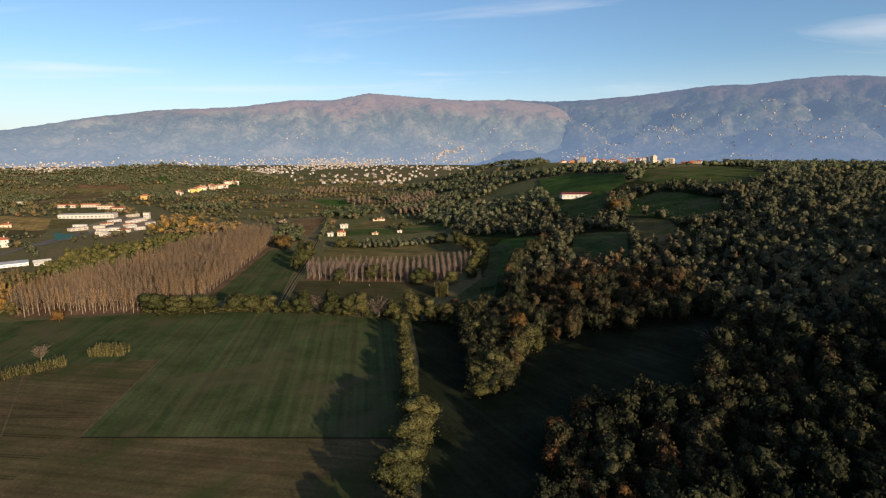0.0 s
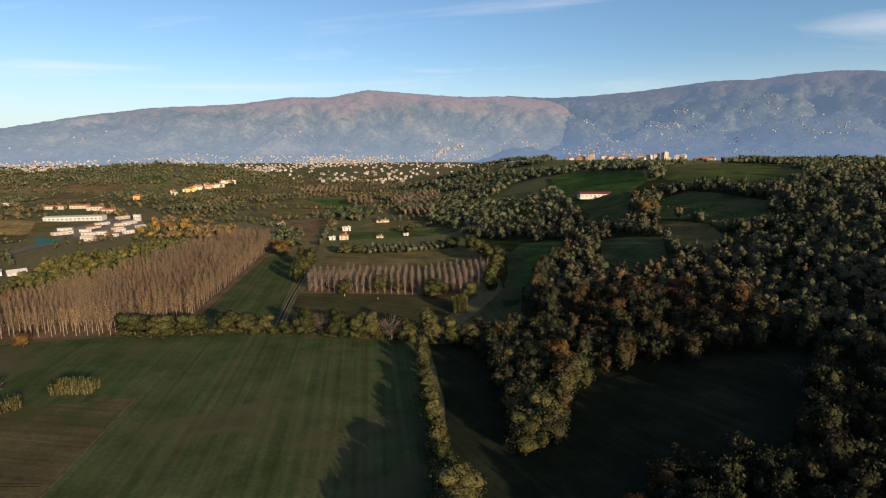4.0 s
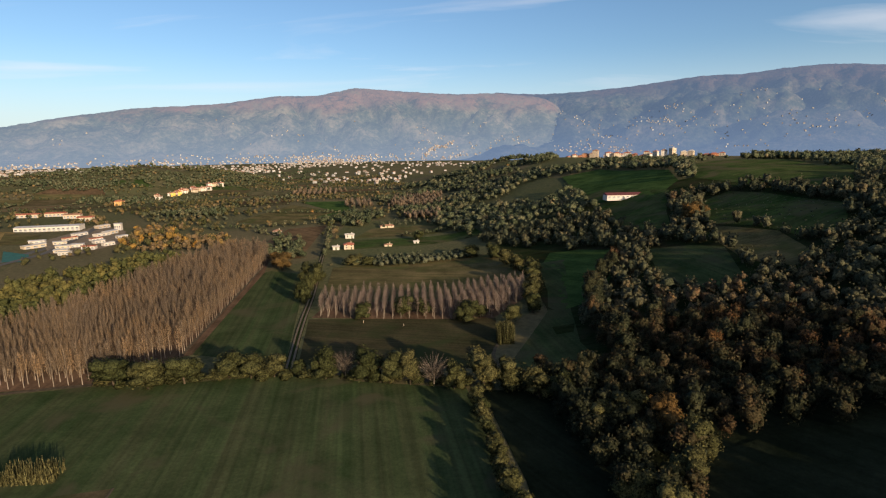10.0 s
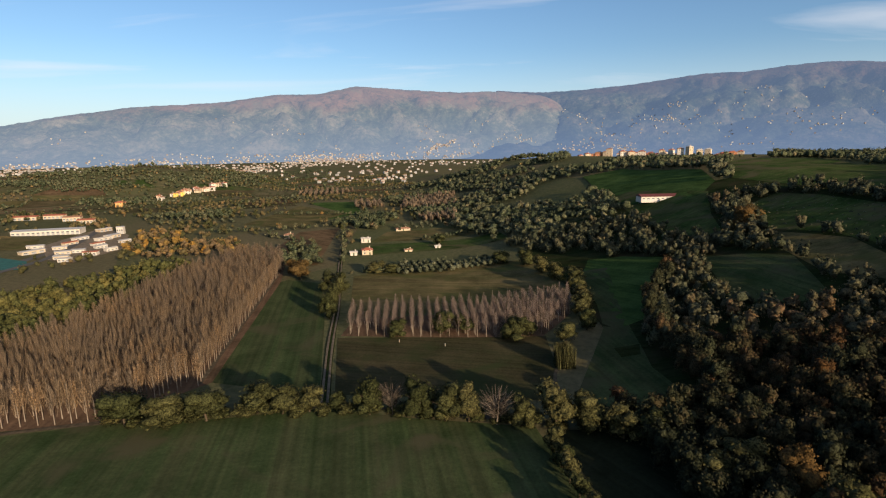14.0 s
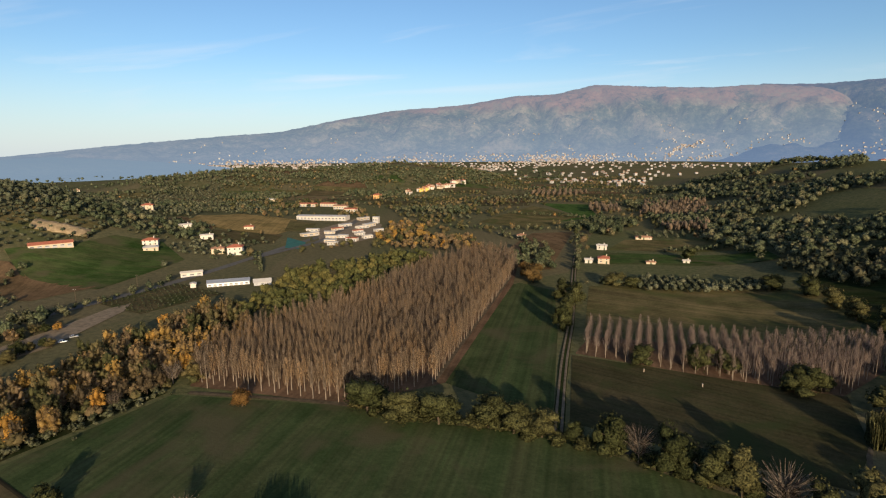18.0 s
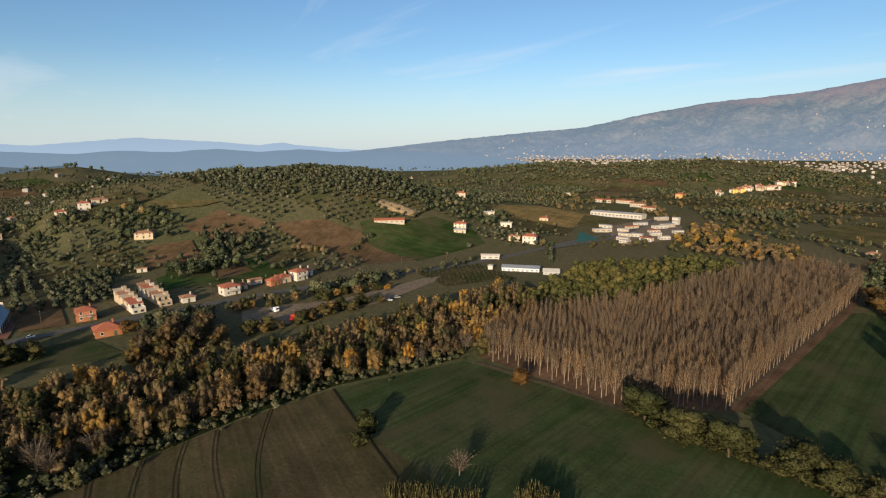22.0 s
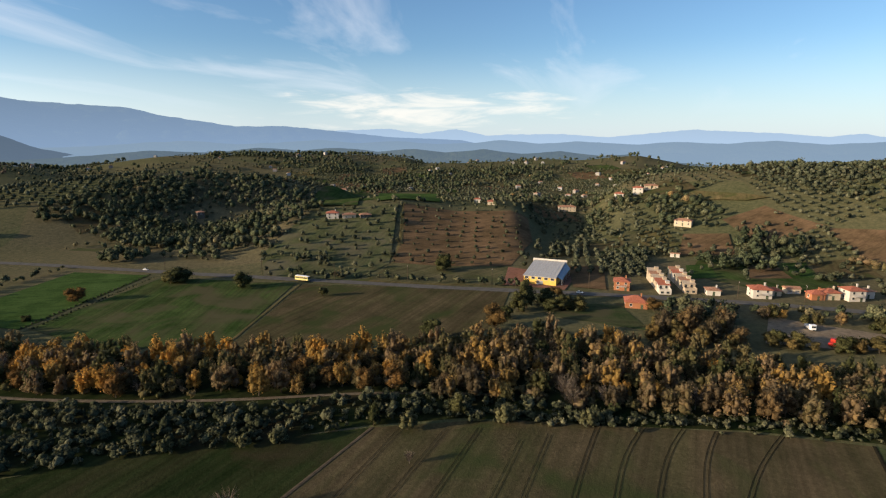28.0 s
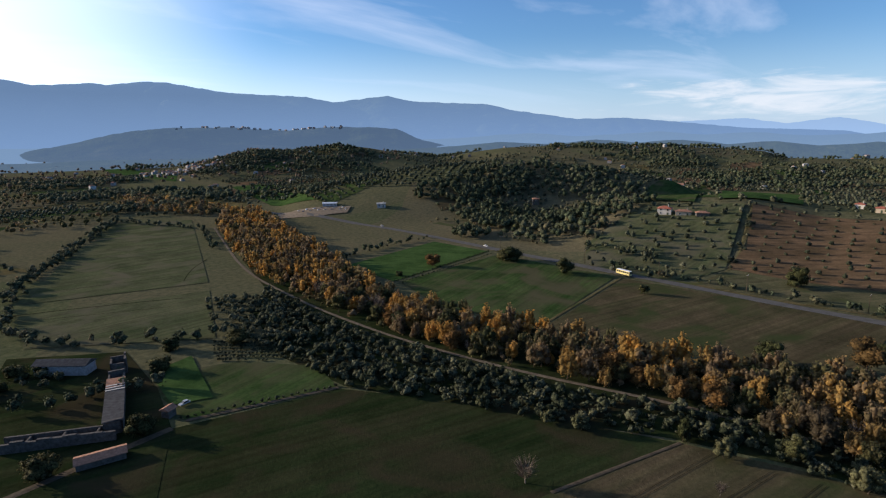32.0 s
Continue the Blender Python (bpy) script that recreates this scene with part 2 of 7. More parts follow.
def leaf_mat(name, stops, attr=True, spread=0.25, grain=1.7, deep=(0.15, 0.9, 1.9), through_light=0.15):
    """Foliage whose colour changes from tree to tree and, less, from clump to clump."""
    m, t, b = mat(name)
    if attr:
        a = t.nodes.new("ShaderNodeAttribute")
        a.attribute_name = "tint"
        src = a.outputs["Fac"]
    else:
        src = t.nodes.new("ShaderNodeObjectInfo").outputs["Random"]
    g = t.nodes.new("ShaderNodeNewGeometry")
    add = t.nodes.new("ShaderNodeMath")
    add.operation = "MULTIPLY_ADD"
    t.links.new(g.outputs["Random Per Island"], add.inputs[0])
    add.inputs[1].default_value = spread
    sub = t.nodes.new("ShaderNodeMath")
    sub.operation = "SUBTRACT"
    t.links.new(src, sub.inputs[0])
    sub.inputs[1].default_value = spread / 2
    t.links.new(sub.outputs[0], add.inputs[2])
    col = ramp(t, add.outputs[0], [(p, toned(c)) for p, c in stops])
    val = ramp(t, g.outputs["Random Per Island"], [(0.0, (0.72, 0.72, 0.72)), (1.0, (1.2, 1.2, 1.2))])
    col = mix(t, 1.0, col, val, "MULTIPLY")
    fine = noise_fac(t, grain, 4.0, 0.75)
    # Grain puts gap shade and warm lit tufts into the leaf colour.
    col = mix(t, 1.0, col, ramp(t, fine, [(0.38, (deep[0],) * 3), (0.5, (deep[1],) * 3), (0.66, (deep[2], deep[2] * 0.96, deep[2] * 0.88))]), "MULTIPLY")
    t.links.new(col, b.inputs["Base Color"])
    b.inputs["Roughness"].default_value = 0.75
    b.inputs["Specular IOR Level"].default_value = 0.03
    bumped(t, b, fine, 1.0, 0.9 / grain)
    tr = t.nodes.new("ShaderNodeBsdfTranslucent")
    t.links.new(col, tr.inputs["Color"])
    ms = t.nodes.new("ShaderNodeMixShader")
    ms.inputs[0].default_value = through_light
    t.links.new(b.outputs[0], ms.inputs[1])
    t.links.new(tr.outputs[0], ms.inputs[2])
    t.links.new(ms.outputs[0], t.nodes["Material Output"].inputs["Surface"])
    return m


def plain(name, col, rough=0.8, metal=0.0, vary=0.25, scale=0.6):
    m, t, b = mat(name)
    c = ramp(t, noise_fac(t, scale, 5.0, 0.65), [(0.3, tuple(v * (1 - vary) for v in col)), (0.7, tuple(min(1, v * (1 + vary)) for v in col))])
    t.links.new(c, b.inputs["Base Color"])
    b.inputs["Roughness"].default_value, b.inputs["Metallic"].default_value = rough, metal
    if rough >= 0.9:
        b.inputs["Specular IOR Level"].default_value = 0.04
    return m


GREEN, OLIVE, DARK = (0.024, 0.029, 0.018), (0.038, 0.041, 0.024), (0.015, 0.018, 0.012)
OCHRE, RUST, ORANGE = (0.050, 0.040, 0.023), (0.062, 0.037, 0.022), (0.100, 0.055, 0.024)
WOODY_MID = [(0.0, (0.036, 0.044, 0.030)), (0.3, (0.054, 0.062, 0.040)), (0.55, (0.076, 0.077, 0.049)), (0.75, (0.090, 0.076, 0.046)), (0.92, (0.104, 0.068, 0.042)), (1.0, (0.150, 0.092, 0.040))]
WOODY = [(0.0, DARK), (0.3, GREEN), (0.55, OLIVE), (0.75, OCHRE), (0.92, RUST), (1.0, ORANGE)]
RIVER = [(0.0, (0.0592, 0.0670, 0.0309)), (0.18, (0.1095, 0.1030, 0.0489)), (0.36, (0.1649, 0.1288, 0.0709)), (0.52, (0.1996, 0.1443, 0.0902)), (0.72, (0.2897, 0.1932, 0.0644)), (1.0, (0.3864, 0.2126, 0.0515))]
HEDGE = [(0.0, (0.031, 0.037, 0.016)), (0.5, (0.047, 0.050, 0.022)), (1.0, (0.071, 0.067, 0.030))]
# Same woodland leaves: near set dark for shade, farther ones paled for haze.
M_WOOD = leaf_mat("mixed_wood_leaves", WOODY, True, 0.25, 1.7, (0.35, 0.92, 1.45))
M_WOOD_MID = leaf_mat("half_hazed_wood_leaves", WOODY_MID, True, 0.25, 1.3, (0.35, 0.95, 1.4))
M_WOOD_FAR = leaf_mat("hazed_wood_leaves", [(0.0, (0.0436, 0.0581, 0.0348)), (0.35, (0.0668, 0.0798, 0.0479)), (0.6, (0.0929, 0.0959, 0.0595)), (0.85, (0.1277, 0.1104, 0.0668)), (1.0, (0.2177, 0.1336, 0.0523))], grain=1.0)
M_OAK = leaf_mat("oak_leaves", HEDGE, False)
M_AUTUMN = leaf_mat("autumn_leaves", RIVER, False, 0.16, 1.7, (0.72, 1.0, 1.2), 0.42)
M_WOODY = leaf_mat("turning_oak_leaves", WOODY, False)
M_OCHRE = leaf_mat("ochre_leaves", [(0.0, (0.080, 0.058, 0.026)), (1.0, (0.135, 0.075, 0.027))], False, 0.25, 1.7, (0.45, 1.0, 1.4), 0.25)
M_GOLD = leaf_mat("dull_gold_leaves", [(0.0, (0.058, 0.055, 0.026)), (0.5, (0.090, 0.073, 0.032)), (1.0, (0.125, 0.086, 0.034))], False, 0.3, 1.7, (0.35, 0.95, 1.5), 0.2)
M_DUN = leaf_mat("dun_poplar_leaves", [(0.0, (0.085, 0.072, 0.048)), (0.5, (0.120, 0.092, 0.058)), (1.0, (0.165, 0.112, 0.055))], False, 0.18, 1.7, (0.7, 1.0, 1.2), 0.42)
M_WILLOW = leaf_mat("willow_leaves", [(0.0, (0.075, 0.082, 0.045)), (1.0, (0.11, 0.108, 0.055))], False, 0.25, 1.7, (0.4, 0.95, 1.4), 0.2)
M_FRESH = leaf_mat("yellow_green_leaves", [(0.0, (0.052, 0.060, 0.024)), (0.6, (0.082, 0.085, 0.034)), (1.0, (0.110, 0.098, 0.036))], True, 0.25, 1.7, (0.4, 1.0, 1.4), 0.2)
M_REED = leaf_mat("pale_reed", [(0.0, (0.050, 0.052, 0.024)), (1.0, (0.088, 0.084, 0.040))], False)
M_TWIG = leaf_mat("bare_twigs", [(0.0, (0.091, 0.076, 0.065)), (1.0, (0.152, 0.125, 0.103))], False)
M_RIVER = leaf_mat("autumn_poplar_leaves", RIVER, True, 0.16, 1.7, (0.72, 1.0, 1.2), 0.42)
M_OLIVE = leaf_mat("olive_leaves", [(0.0, (0.0381, 0.0459, 0.0302)), (0.5, (0.0694, 0.0784, 0.0515)), (1.0, (0.1098, 0.1120, 0.0762))], True, 0.25, 1.7, (0.3, 0.95, 1.6))
M_SHRUB = leaf_mat("riverbank_shrub_leaves", [(0.0, (0.034, 0.042, 0.025)), (0.5, (0.068, 0.075, 0.046)), (1.0, (0.125, 0.125, 0.080))], True, 0.3, 1.7, (0.35, 1.0, 1.5), 0.2)
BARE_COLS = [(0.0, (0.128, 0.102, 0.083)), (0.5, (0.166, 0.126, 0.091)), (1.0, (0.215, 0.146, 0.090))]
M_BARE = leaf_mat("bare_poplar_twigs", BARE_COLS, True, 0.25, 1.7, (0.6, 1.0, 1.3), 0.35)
M_BARE_PALE = leaf_mat("young_poplar_twigs_bark", [(0.0, (0.150, 0.118, 0.108)), (1.0, (0.205, 0.158, 0.138))], True, 0.25, 1.7, (0.6, 1.0, 1.3), 0.3)
M_STEM = plain("grey_brown_poplar_bark", (0.135, 0.108, 0.085), 0.95)
M_BARE_ONE = leaf_mat("bare_poplar_branches", BARE_COLS, False)
M_PALE = plain("pale_poplar_bark", (0.185, 0.152, 0.122), 0.9)
M_BARK = plain("dark_bark", (0.068, 0.053, 0.038), 0.95)
F_GREEN = field_mat("young_wheat", (0.0245, 0.0420, 0.0175), (0.0445, 0.0605, 0.0280), 8, 3.0, 0.018, (0.0567, 0.0526, 0.0320))
F_BROWN = field_mat("sown_soil", (0.0455, 0.0415, 0.0240), (0.0820, 0.0640, 0.0400), 82, 3.0, 0.02, (0.0314, 0.0418, 0.0161))
F_STUB = field_mat("stubble", (0.0673, 0.0564, 0.0297), (0.1129, 0.0941, 0.0485), 80, 3.0, 0.03, (0.0525, 0.0604, 0.0228))
F_RED = field_mat("ploughed_red_soil", (0.080, 0.055, 0.034), (0.110, 0.076, 0.047), 40, 4.0, 0.03)
F_BRIGHT = field_mat("bright_grass", (0.0260, 0.0520, 0.0160), (0.0468, 0.0780, 0.0256), 30, 4.0, 0.03)
F_MEADOW = field_mat("meadow", (0.0198, 0.0429, 0.0127), (0.0440, 0.0653, 0.0228), 110, 4.0, 0.03, (0.0638, 0.0573, 0.0340))
F_ROUGH = field_mat("rough_pasture", (0.052, 0.054, 0.030), (0.094, 0.086, 0.052), 60, 4.0, 0.03, (0.050, 0.058, 0.026))
F_DULL = field_mat("dull_meadow", (0.042, 0.055, 0.027), (0.074, 0.080, 0.042), 96, 5.0, 0.02, (0.088, 0.080, 0.054))
# Brown-green fallow, toned down for the hedge shade lying over most of it.
F_FALLOW = field_mat("shade_darkened_fallow", (0.030, 0.031, 0.017), (0.054, 0.045, 0.028), 76, 4.0, 0.02, (0.028, 0.036, 0.016))
F_OCHRE = field_mat("mown_ochre_grass", (0.135, 0.100, 0.045), (0.200, 0.148, 0.068), 30, 4.0, 0.02)
F_LITTER = field_mat("leaf_litter", (0.076, 0.050, 0.036), (0.114, 0.076, 0.053), 10, 5.0, 0.06)
# Grass colour dropped very low: the wood's shade is painted into it.
F_SHADE = field_mat("grass_darkened_for_shade", (0.0095, 0.014, 0.0085), (0.0165, 0.021, 0.0135), 30, 4.0, 0.03)
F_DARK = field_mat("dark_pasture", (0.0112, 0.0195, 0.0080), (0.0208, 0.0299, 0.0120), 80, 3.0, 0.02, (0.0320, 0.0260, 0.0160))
GRAVEL = plain("pale_gravel", (0.165, 0.132, 0.095), 0.95, 0, 0.35, 0.35)
ASPHALT = plain("worn_asphalt", (0.092, 0.088, 0.082), 0.9, 0, 0.2, 0.3)
DIRT_DARK = plain("wet_rut_soil", (0.020, 0.018, 0.011), 0.95, 0, 0.3, 0.5)
TRACK_SOIL = plain("trodden_gravel_and_soil", (0.115, 0.094, 0.068), 0.95, 0, 0.4, 0.5)
DIRT = plain("dirt_track", (0.072, 0.058, 0.040), 0.95, 0, 0.4, 0.5)

# ---- terrain ----
CX, CY = -60.0, 118.0
RIDGES = {  # distance, near and far foot, then bearing (degrees to the left of +y) and crest height
    "mountain_north": (4300, 1150, 600, [(-21, 20), (-19, 70), (-17, 170), (-15.2, 290), (-13.5, 395), (-12.2, 440), (-7.6, 484), (-2.9, 482), (1.8, 507), (7.0, 534), (11.0, 474), (14.8, 471), (20.4, 407), (27.2, 371), (33.1, 303), (39.0, 210), (43.6, 185), (49.2, 148), (54.6, 109), (59.6, 67), (63.3, 40)]),
    "mountain_far": (4750, 500, 200, [(63.3, 56), (68.6, 97), (69.7, 116), (72.0, 95), (75.6, 121), (82.7, 154), (90.6, 97), (94.9, 124), (100.4, 123), (102.7, 113), (105.9, 171), (109.5, 130), (112.8, 173), (118.7, 155)]),
    "mountain_west": (4200, 1300, 500, [(105.8, 78), (112.8, 99), (118.7, 146), (123.4, 179), (128.0, 174), (134.7, 249), (136.8, 290), (144.8, 316), (147.4, 357), (152.8, 311), (155.6, 347), (163.0, 371), (168.2, 429), (170.0, 428), (172.7, 403), (173.9, 410), (177.9, 387), (180.1, 415)]),
    "mound": (1250, 350, 350, [(18.4, 22), (20.2, 32), (22.5, 41), (27.2, 49), (30.1, 43), (34.3, 36), (37.9, 32), (41.5, 41), (45.9, 34), (50.7, 25)]),
    "olive_hill": (620, 240, 300, [(36.0, 1), (41.0, 4), (45.8, 9), (50.0, 17), (53.3, 28), (58.1, 45), (61.5, 53), (67.3, 57), (73.3, 54), (79.2, 50), (84.0, 43), (87.5, 33)]),
    "knoll": (1300, 350, 200, [(79.3, 1), (83.9, 28), (87.4, 43), (91.8, 34), (97.1, 33), (98.4, 29), (103.4, 26), (107.4, 24), (118.9, 19)]),
    "village_hill": (2300, 500, 400, [(139.2, 20), (140.7, 25), (143.7, 52), (146.4, 98), (149.5, 109), (152.4, 108), (153.7, 108), (158.0, 95), (163.2, 110), (169.1, 106), (172.8, 87), (175.0, 64), (177.5, 42)]),
    "west_hill": (1350, 350, 300, [(111.6, 38), (118.7, 45), (129.0, 46), (134.8, 43), (141.9, 20), (147.8, 37), (152.5, 53), (157.0, 40), (160.8, 44), (163.5, 28)]),
    "wood_hill": (640, 170, 200, [(119.1, 25), (124.4, 32), (128.9, 35), (134.8, 45), (138.3, 42), (144.3, 37), (149.1, 29), (155.0, 14), (158.5, 1)]),
    "farm_ridge": (480, 170, 260, [(99.9, 22), (105.5, 21), (111.5, 27), (115.7, 25), (123.5, 21), (127.2, 10), (130.7, 2), (135.4, 1)]),
    "hills_blue": (2500, 800, 600, [(48, 30), (54, 50), (58, 62), (63, 52), (68, 70), (72, 60), (76, 74), (80, 62), (84, 70), (88, 58), (93, 72), (97, 62), (101, 78), (104, 66), (108, 60), (112, 75), (116, 66), (120, 80), (124, 70), (128, 62), (132, 78), (136, 70), (140, 58), (146, 50), (152, 42), (158, 46), (164, 38), (170, 44), (176, 36), (184, 40), (192, 30)]),
    "hills_mid": (1750, 300, 420, [(84, 10), (88, 36), (91, 30), (95, 44), (99, 36), (103, 50), (107, 40), (110, 52), (114, 44), (118, 56), (122, 48), (126, 58), (130, 44), (136, 52), (140, 40), (146, 30), (150, 20), (156, 14), (162, 18), (168, 12), (174, 16), (180, 12), (190, 10)]),
    "mountain_east": (4700, 1700, 190, [(-40.4, 574), (-37.2, 605), (-34.0, 601), (-30.6, 581), (-26.9, 586), (-21.4, 539), (-16.6, 512), (-12.2, 498), (-7.6, 522)]),
}


def smooth(u):
    u = np.clip(u, 0, 1)
    return u * u * (3 - 2 * u)


def bearing(x, y):
    az = np.degrees(np.arctan2(-(x - CX), y - CY))
    return np.where(az < -60, az + 360, az)


def ridge(key, x, y):
    r0, near, far, table = RIDGES[key]
    a, hh = np.array(table).T
    az, d = bearing(x, y), np.hypot(x - CX, y - CY) - r0
    lead = 8 if key == "olive_hill" else 5
    crest = np.interp(az, a, hh) * smooth((az - a[0] + lead) / lead) * smooth((a[-1] + 5 - az) / 5)
    return crest * np.where(d < 0, smooth(1 + d / near), smooth(1 - d / far))


HILLS = ("mound", "olive_hill", "knoll", "west_hill", "wood_hill", "farm_ridge")


def height(x, y):
    x, y = np.asarray(x, float), np.asarray(y, float)
    r = np.hypot(x - CX, y - CY)
    z = 58 * smooth((x - (25 - 0.13 * y)) / 300) * np.clip((1500 - r) / 500, 0, 1)
    for key in HILLS:
        z = np.maximum(z, ridge(key, x, y))
    return z


def wavy(x, y, scale, seed=0.0):
    """Cheap smooth noise in -1..1."""
    a, b = x / scale + seed, y / scale - 0.7 * seed
    v = np.sin(1.7 * a + 1.3 * np.sin(1.1 * b + seed)) + np.sin(1.9 * b + 1.1 * np.sin(0.9 * a)) + 0.6 * np.sin(3.7 * a + 2.9 * b + seed)
    return v / 2.6


def mesh_object(name, verts, faces, material, parent=None, smooth_shade=False):
    me = bpy.data.meshes.new(name)
    me.from_pydata(verts, [], faces)
    if smooth_shade:
        me.polygons.foreach_set("use_smooth", [True] * len(me.polygons))
    if material:
        me.materials.append(material)
    ob = new(name, me)
    if parent:
        ob.parent = parent
    return ob


def grid_object(name, xs, ys, zs, material, wrap=False):
    """A sheet from three 2-D arrays of coordinates."""
    n, m = xs.shape
    v = np.stack([xs, ys, zs], -1).reshape(-1, 3)
    i = np.arange(n * m).reshape(n, m)
    cols = np.r_[np.arange(m), 0] if wrap else np.arange(m)
    a = i[:-1][:, cols[:-1]]
    b = i[:-1][:, cols[1:]]
    c = i[1:][:, cols[1:]]
    d = i[1:][:, cols[:-1]]
    return mesh_object(name, v.tolist(), np.stack([a, b, c, d], -1).reshape(-1, 4).tolist(), material, None, True)


def ground_mat():
    m, t, b = mat("valley_ground")
    base = ramp(t, noise_fac(t, 0.012, 6.0, 0.62), [(0.30, toned((0.036, 0.043, 0.022), 1.42)), (0.5, toned((0.056, 0.057, 0.032), 1.42)), (0.62, toned((0.078, 0.067, 0.043), 1.42)), (0.75, toned((0.046, 0.052, 0.027), 1.42))])
    v = t.nodes.new("ShaderNodeTexVoronoi")
    v.inputs["Scale"].default_value = 0.011
    g = t.nodes.new("ShaderNodeNewGeometry")
    mp_ = t.nodes.new("ShaderNodeMapping")
    mp_.inputs["Rotation"].default_value = (0, 0, 0.5)
    mp_.inputs["Scale"].default_value = (0.800, 0.440, 0.000)
    t.links.new(g.outputs["Position"], mp_.inputs[0])
    t.links.new(mp_.outputs[0], v.inputs["Vector"])
    plots = ramp(t, v.outputs["Color"], [(0.15, toned((0.036, 0.055, 0.020), 1.42)), (0.4, toned((0.066, 0.062, 0.036), 1.42)), (0.6, toned((0.098, 0.075, 0.050), 1.42)), (0.85, toned((0.048, 0.054, 0.028), 1.42))])
    col = mix(t, 0.5, base, plots)
    fine = noise_fac(t, 0.35, 7.0, 0.7)
    col = mix(t, 0.5, col, ramp(t, fine, [(0.32, (0.022, 0.025, 0.014)), (0.7, (0.150, 0.132, 0.072))]))
    t.links.new(col, b.inputs["Base Color"])
    b.inputs["Roughness"].default_value = 1.0
    b.inputs["Specular IOR Level"].default_value = 0.0
    bumped(t, b, fine, 0.8, 0.6)
    return m


rings = np.concatenate([np.linspace(0, 60, 7)[:-1], 60 * np.exp(np.linspace(0, math.log(4900 / 60), 200))])
turns = np.radians(np.linspace(0, 360, 451)[:-1])
rr, aa = np.meshgrid(rings, turns, indexing="ij")
gx, gy = CX - rr * np.sin(aa), CY + rr * np.cos(aa)
gz = height(gx, gy)
gz += np.where(gz > 3, np.minimum(gz * 0.10, 2.5) * wavy(gx, gy, 60, 2.0), 0)
tagged(grid_object("ground", gx, gy, gz - 0.02, ground_mat(), wrap=True), "rough grass and bare soil of a wide river valley", "ground", kind="structure")


def mountain_mat(name, haze, low_cols, high_cols, split):
    m, t, b = mat(name)
    mott = mix(t, 0.5, noise_fac(t, 0.034, 6.0, 0.7), noise_fac(t, 0.0045, 5.0, 0.6))
    lowc = ramp(t, mott, low_cols)
    highc = ramp(t, mott, high_cols)
    g = t.nodes.new("ShaderNodeNewGeometry")
    sp = t.nodes.new("ShaderNodeSeparateXYZ")
    t.links.new(g.outputs["Position"], sp.inputs[0])
    add = t.nodes.new("ShaderNodeMath")
    add.operation = "MULTIPLY_ADD"
    t.links.new(noise_fac(t, 0.0022, 4.0, 0.6), add.inputs[0])
    add.inputs[1].default_value = 420
    t.links.new(sp.outputs["Z"], add.inputs[2])
    mr = t.nodes.new("ShaderNodeMapRange")
    mr.inputs["From Min"].default_value, mr.inputs["From Max"].default_value = split, split + 90
    t.links.new(add.outputs[0], mr.inputs[0])
    col = mix(t, mr.outputs[0], lowc, highc)
    t.links.new(col, b.inputs["Base Color"])
    b.inputs["Roughness"].default_value = 1.0
    b.inputs["Specular IOR Level"].default_value = 0.0
    bumped(t, b, noise_fac(t, 0.03, 6.0, 0.65), 1.0, 14.0)
    # Distance haze is put on the slopes as a bluish emission.
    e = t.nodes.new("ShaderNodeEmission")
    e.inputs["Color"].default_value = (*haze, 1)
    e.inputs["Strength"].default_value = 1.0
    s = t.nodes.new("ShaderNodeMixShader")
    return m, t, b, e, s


def slope_z(key, x, y):
    """The surface of a mountain: its ridge, cut by ravines."""
    r0, near, far, table = RIDGES[key]
    d = np.hypot(x - CX, y - CY) - r0
    g = np.where(d < 0, smooth(1 + d / near), smooth(1 - d / far))
    wx, wy = x + 160 * wavy(x, y, 420, 9.0), y + 160 * wavy(x, y, 380, 4.0)
    cut = 0.5 * np.abs(wavy(wx, wy, 420, 1.0)) + 0.3 * np.abs(wavy(wx, wy, 180, 2.0)) + 0.2 * np.abs(wavy(x, y, 75, 6.0))
    z = ridge(key, x, y) * (1 - 0.62 * (1 - np.clip(cut * 1.8, 0, 1)) * np.clip(1 - g ** 4, 0, 1))
    return z + (4 * wavy(x, y, 35, 1.0) + 2.0 * wavy(x, y, 11, 3.0)) * np.clip(z / 150, 0, 1)


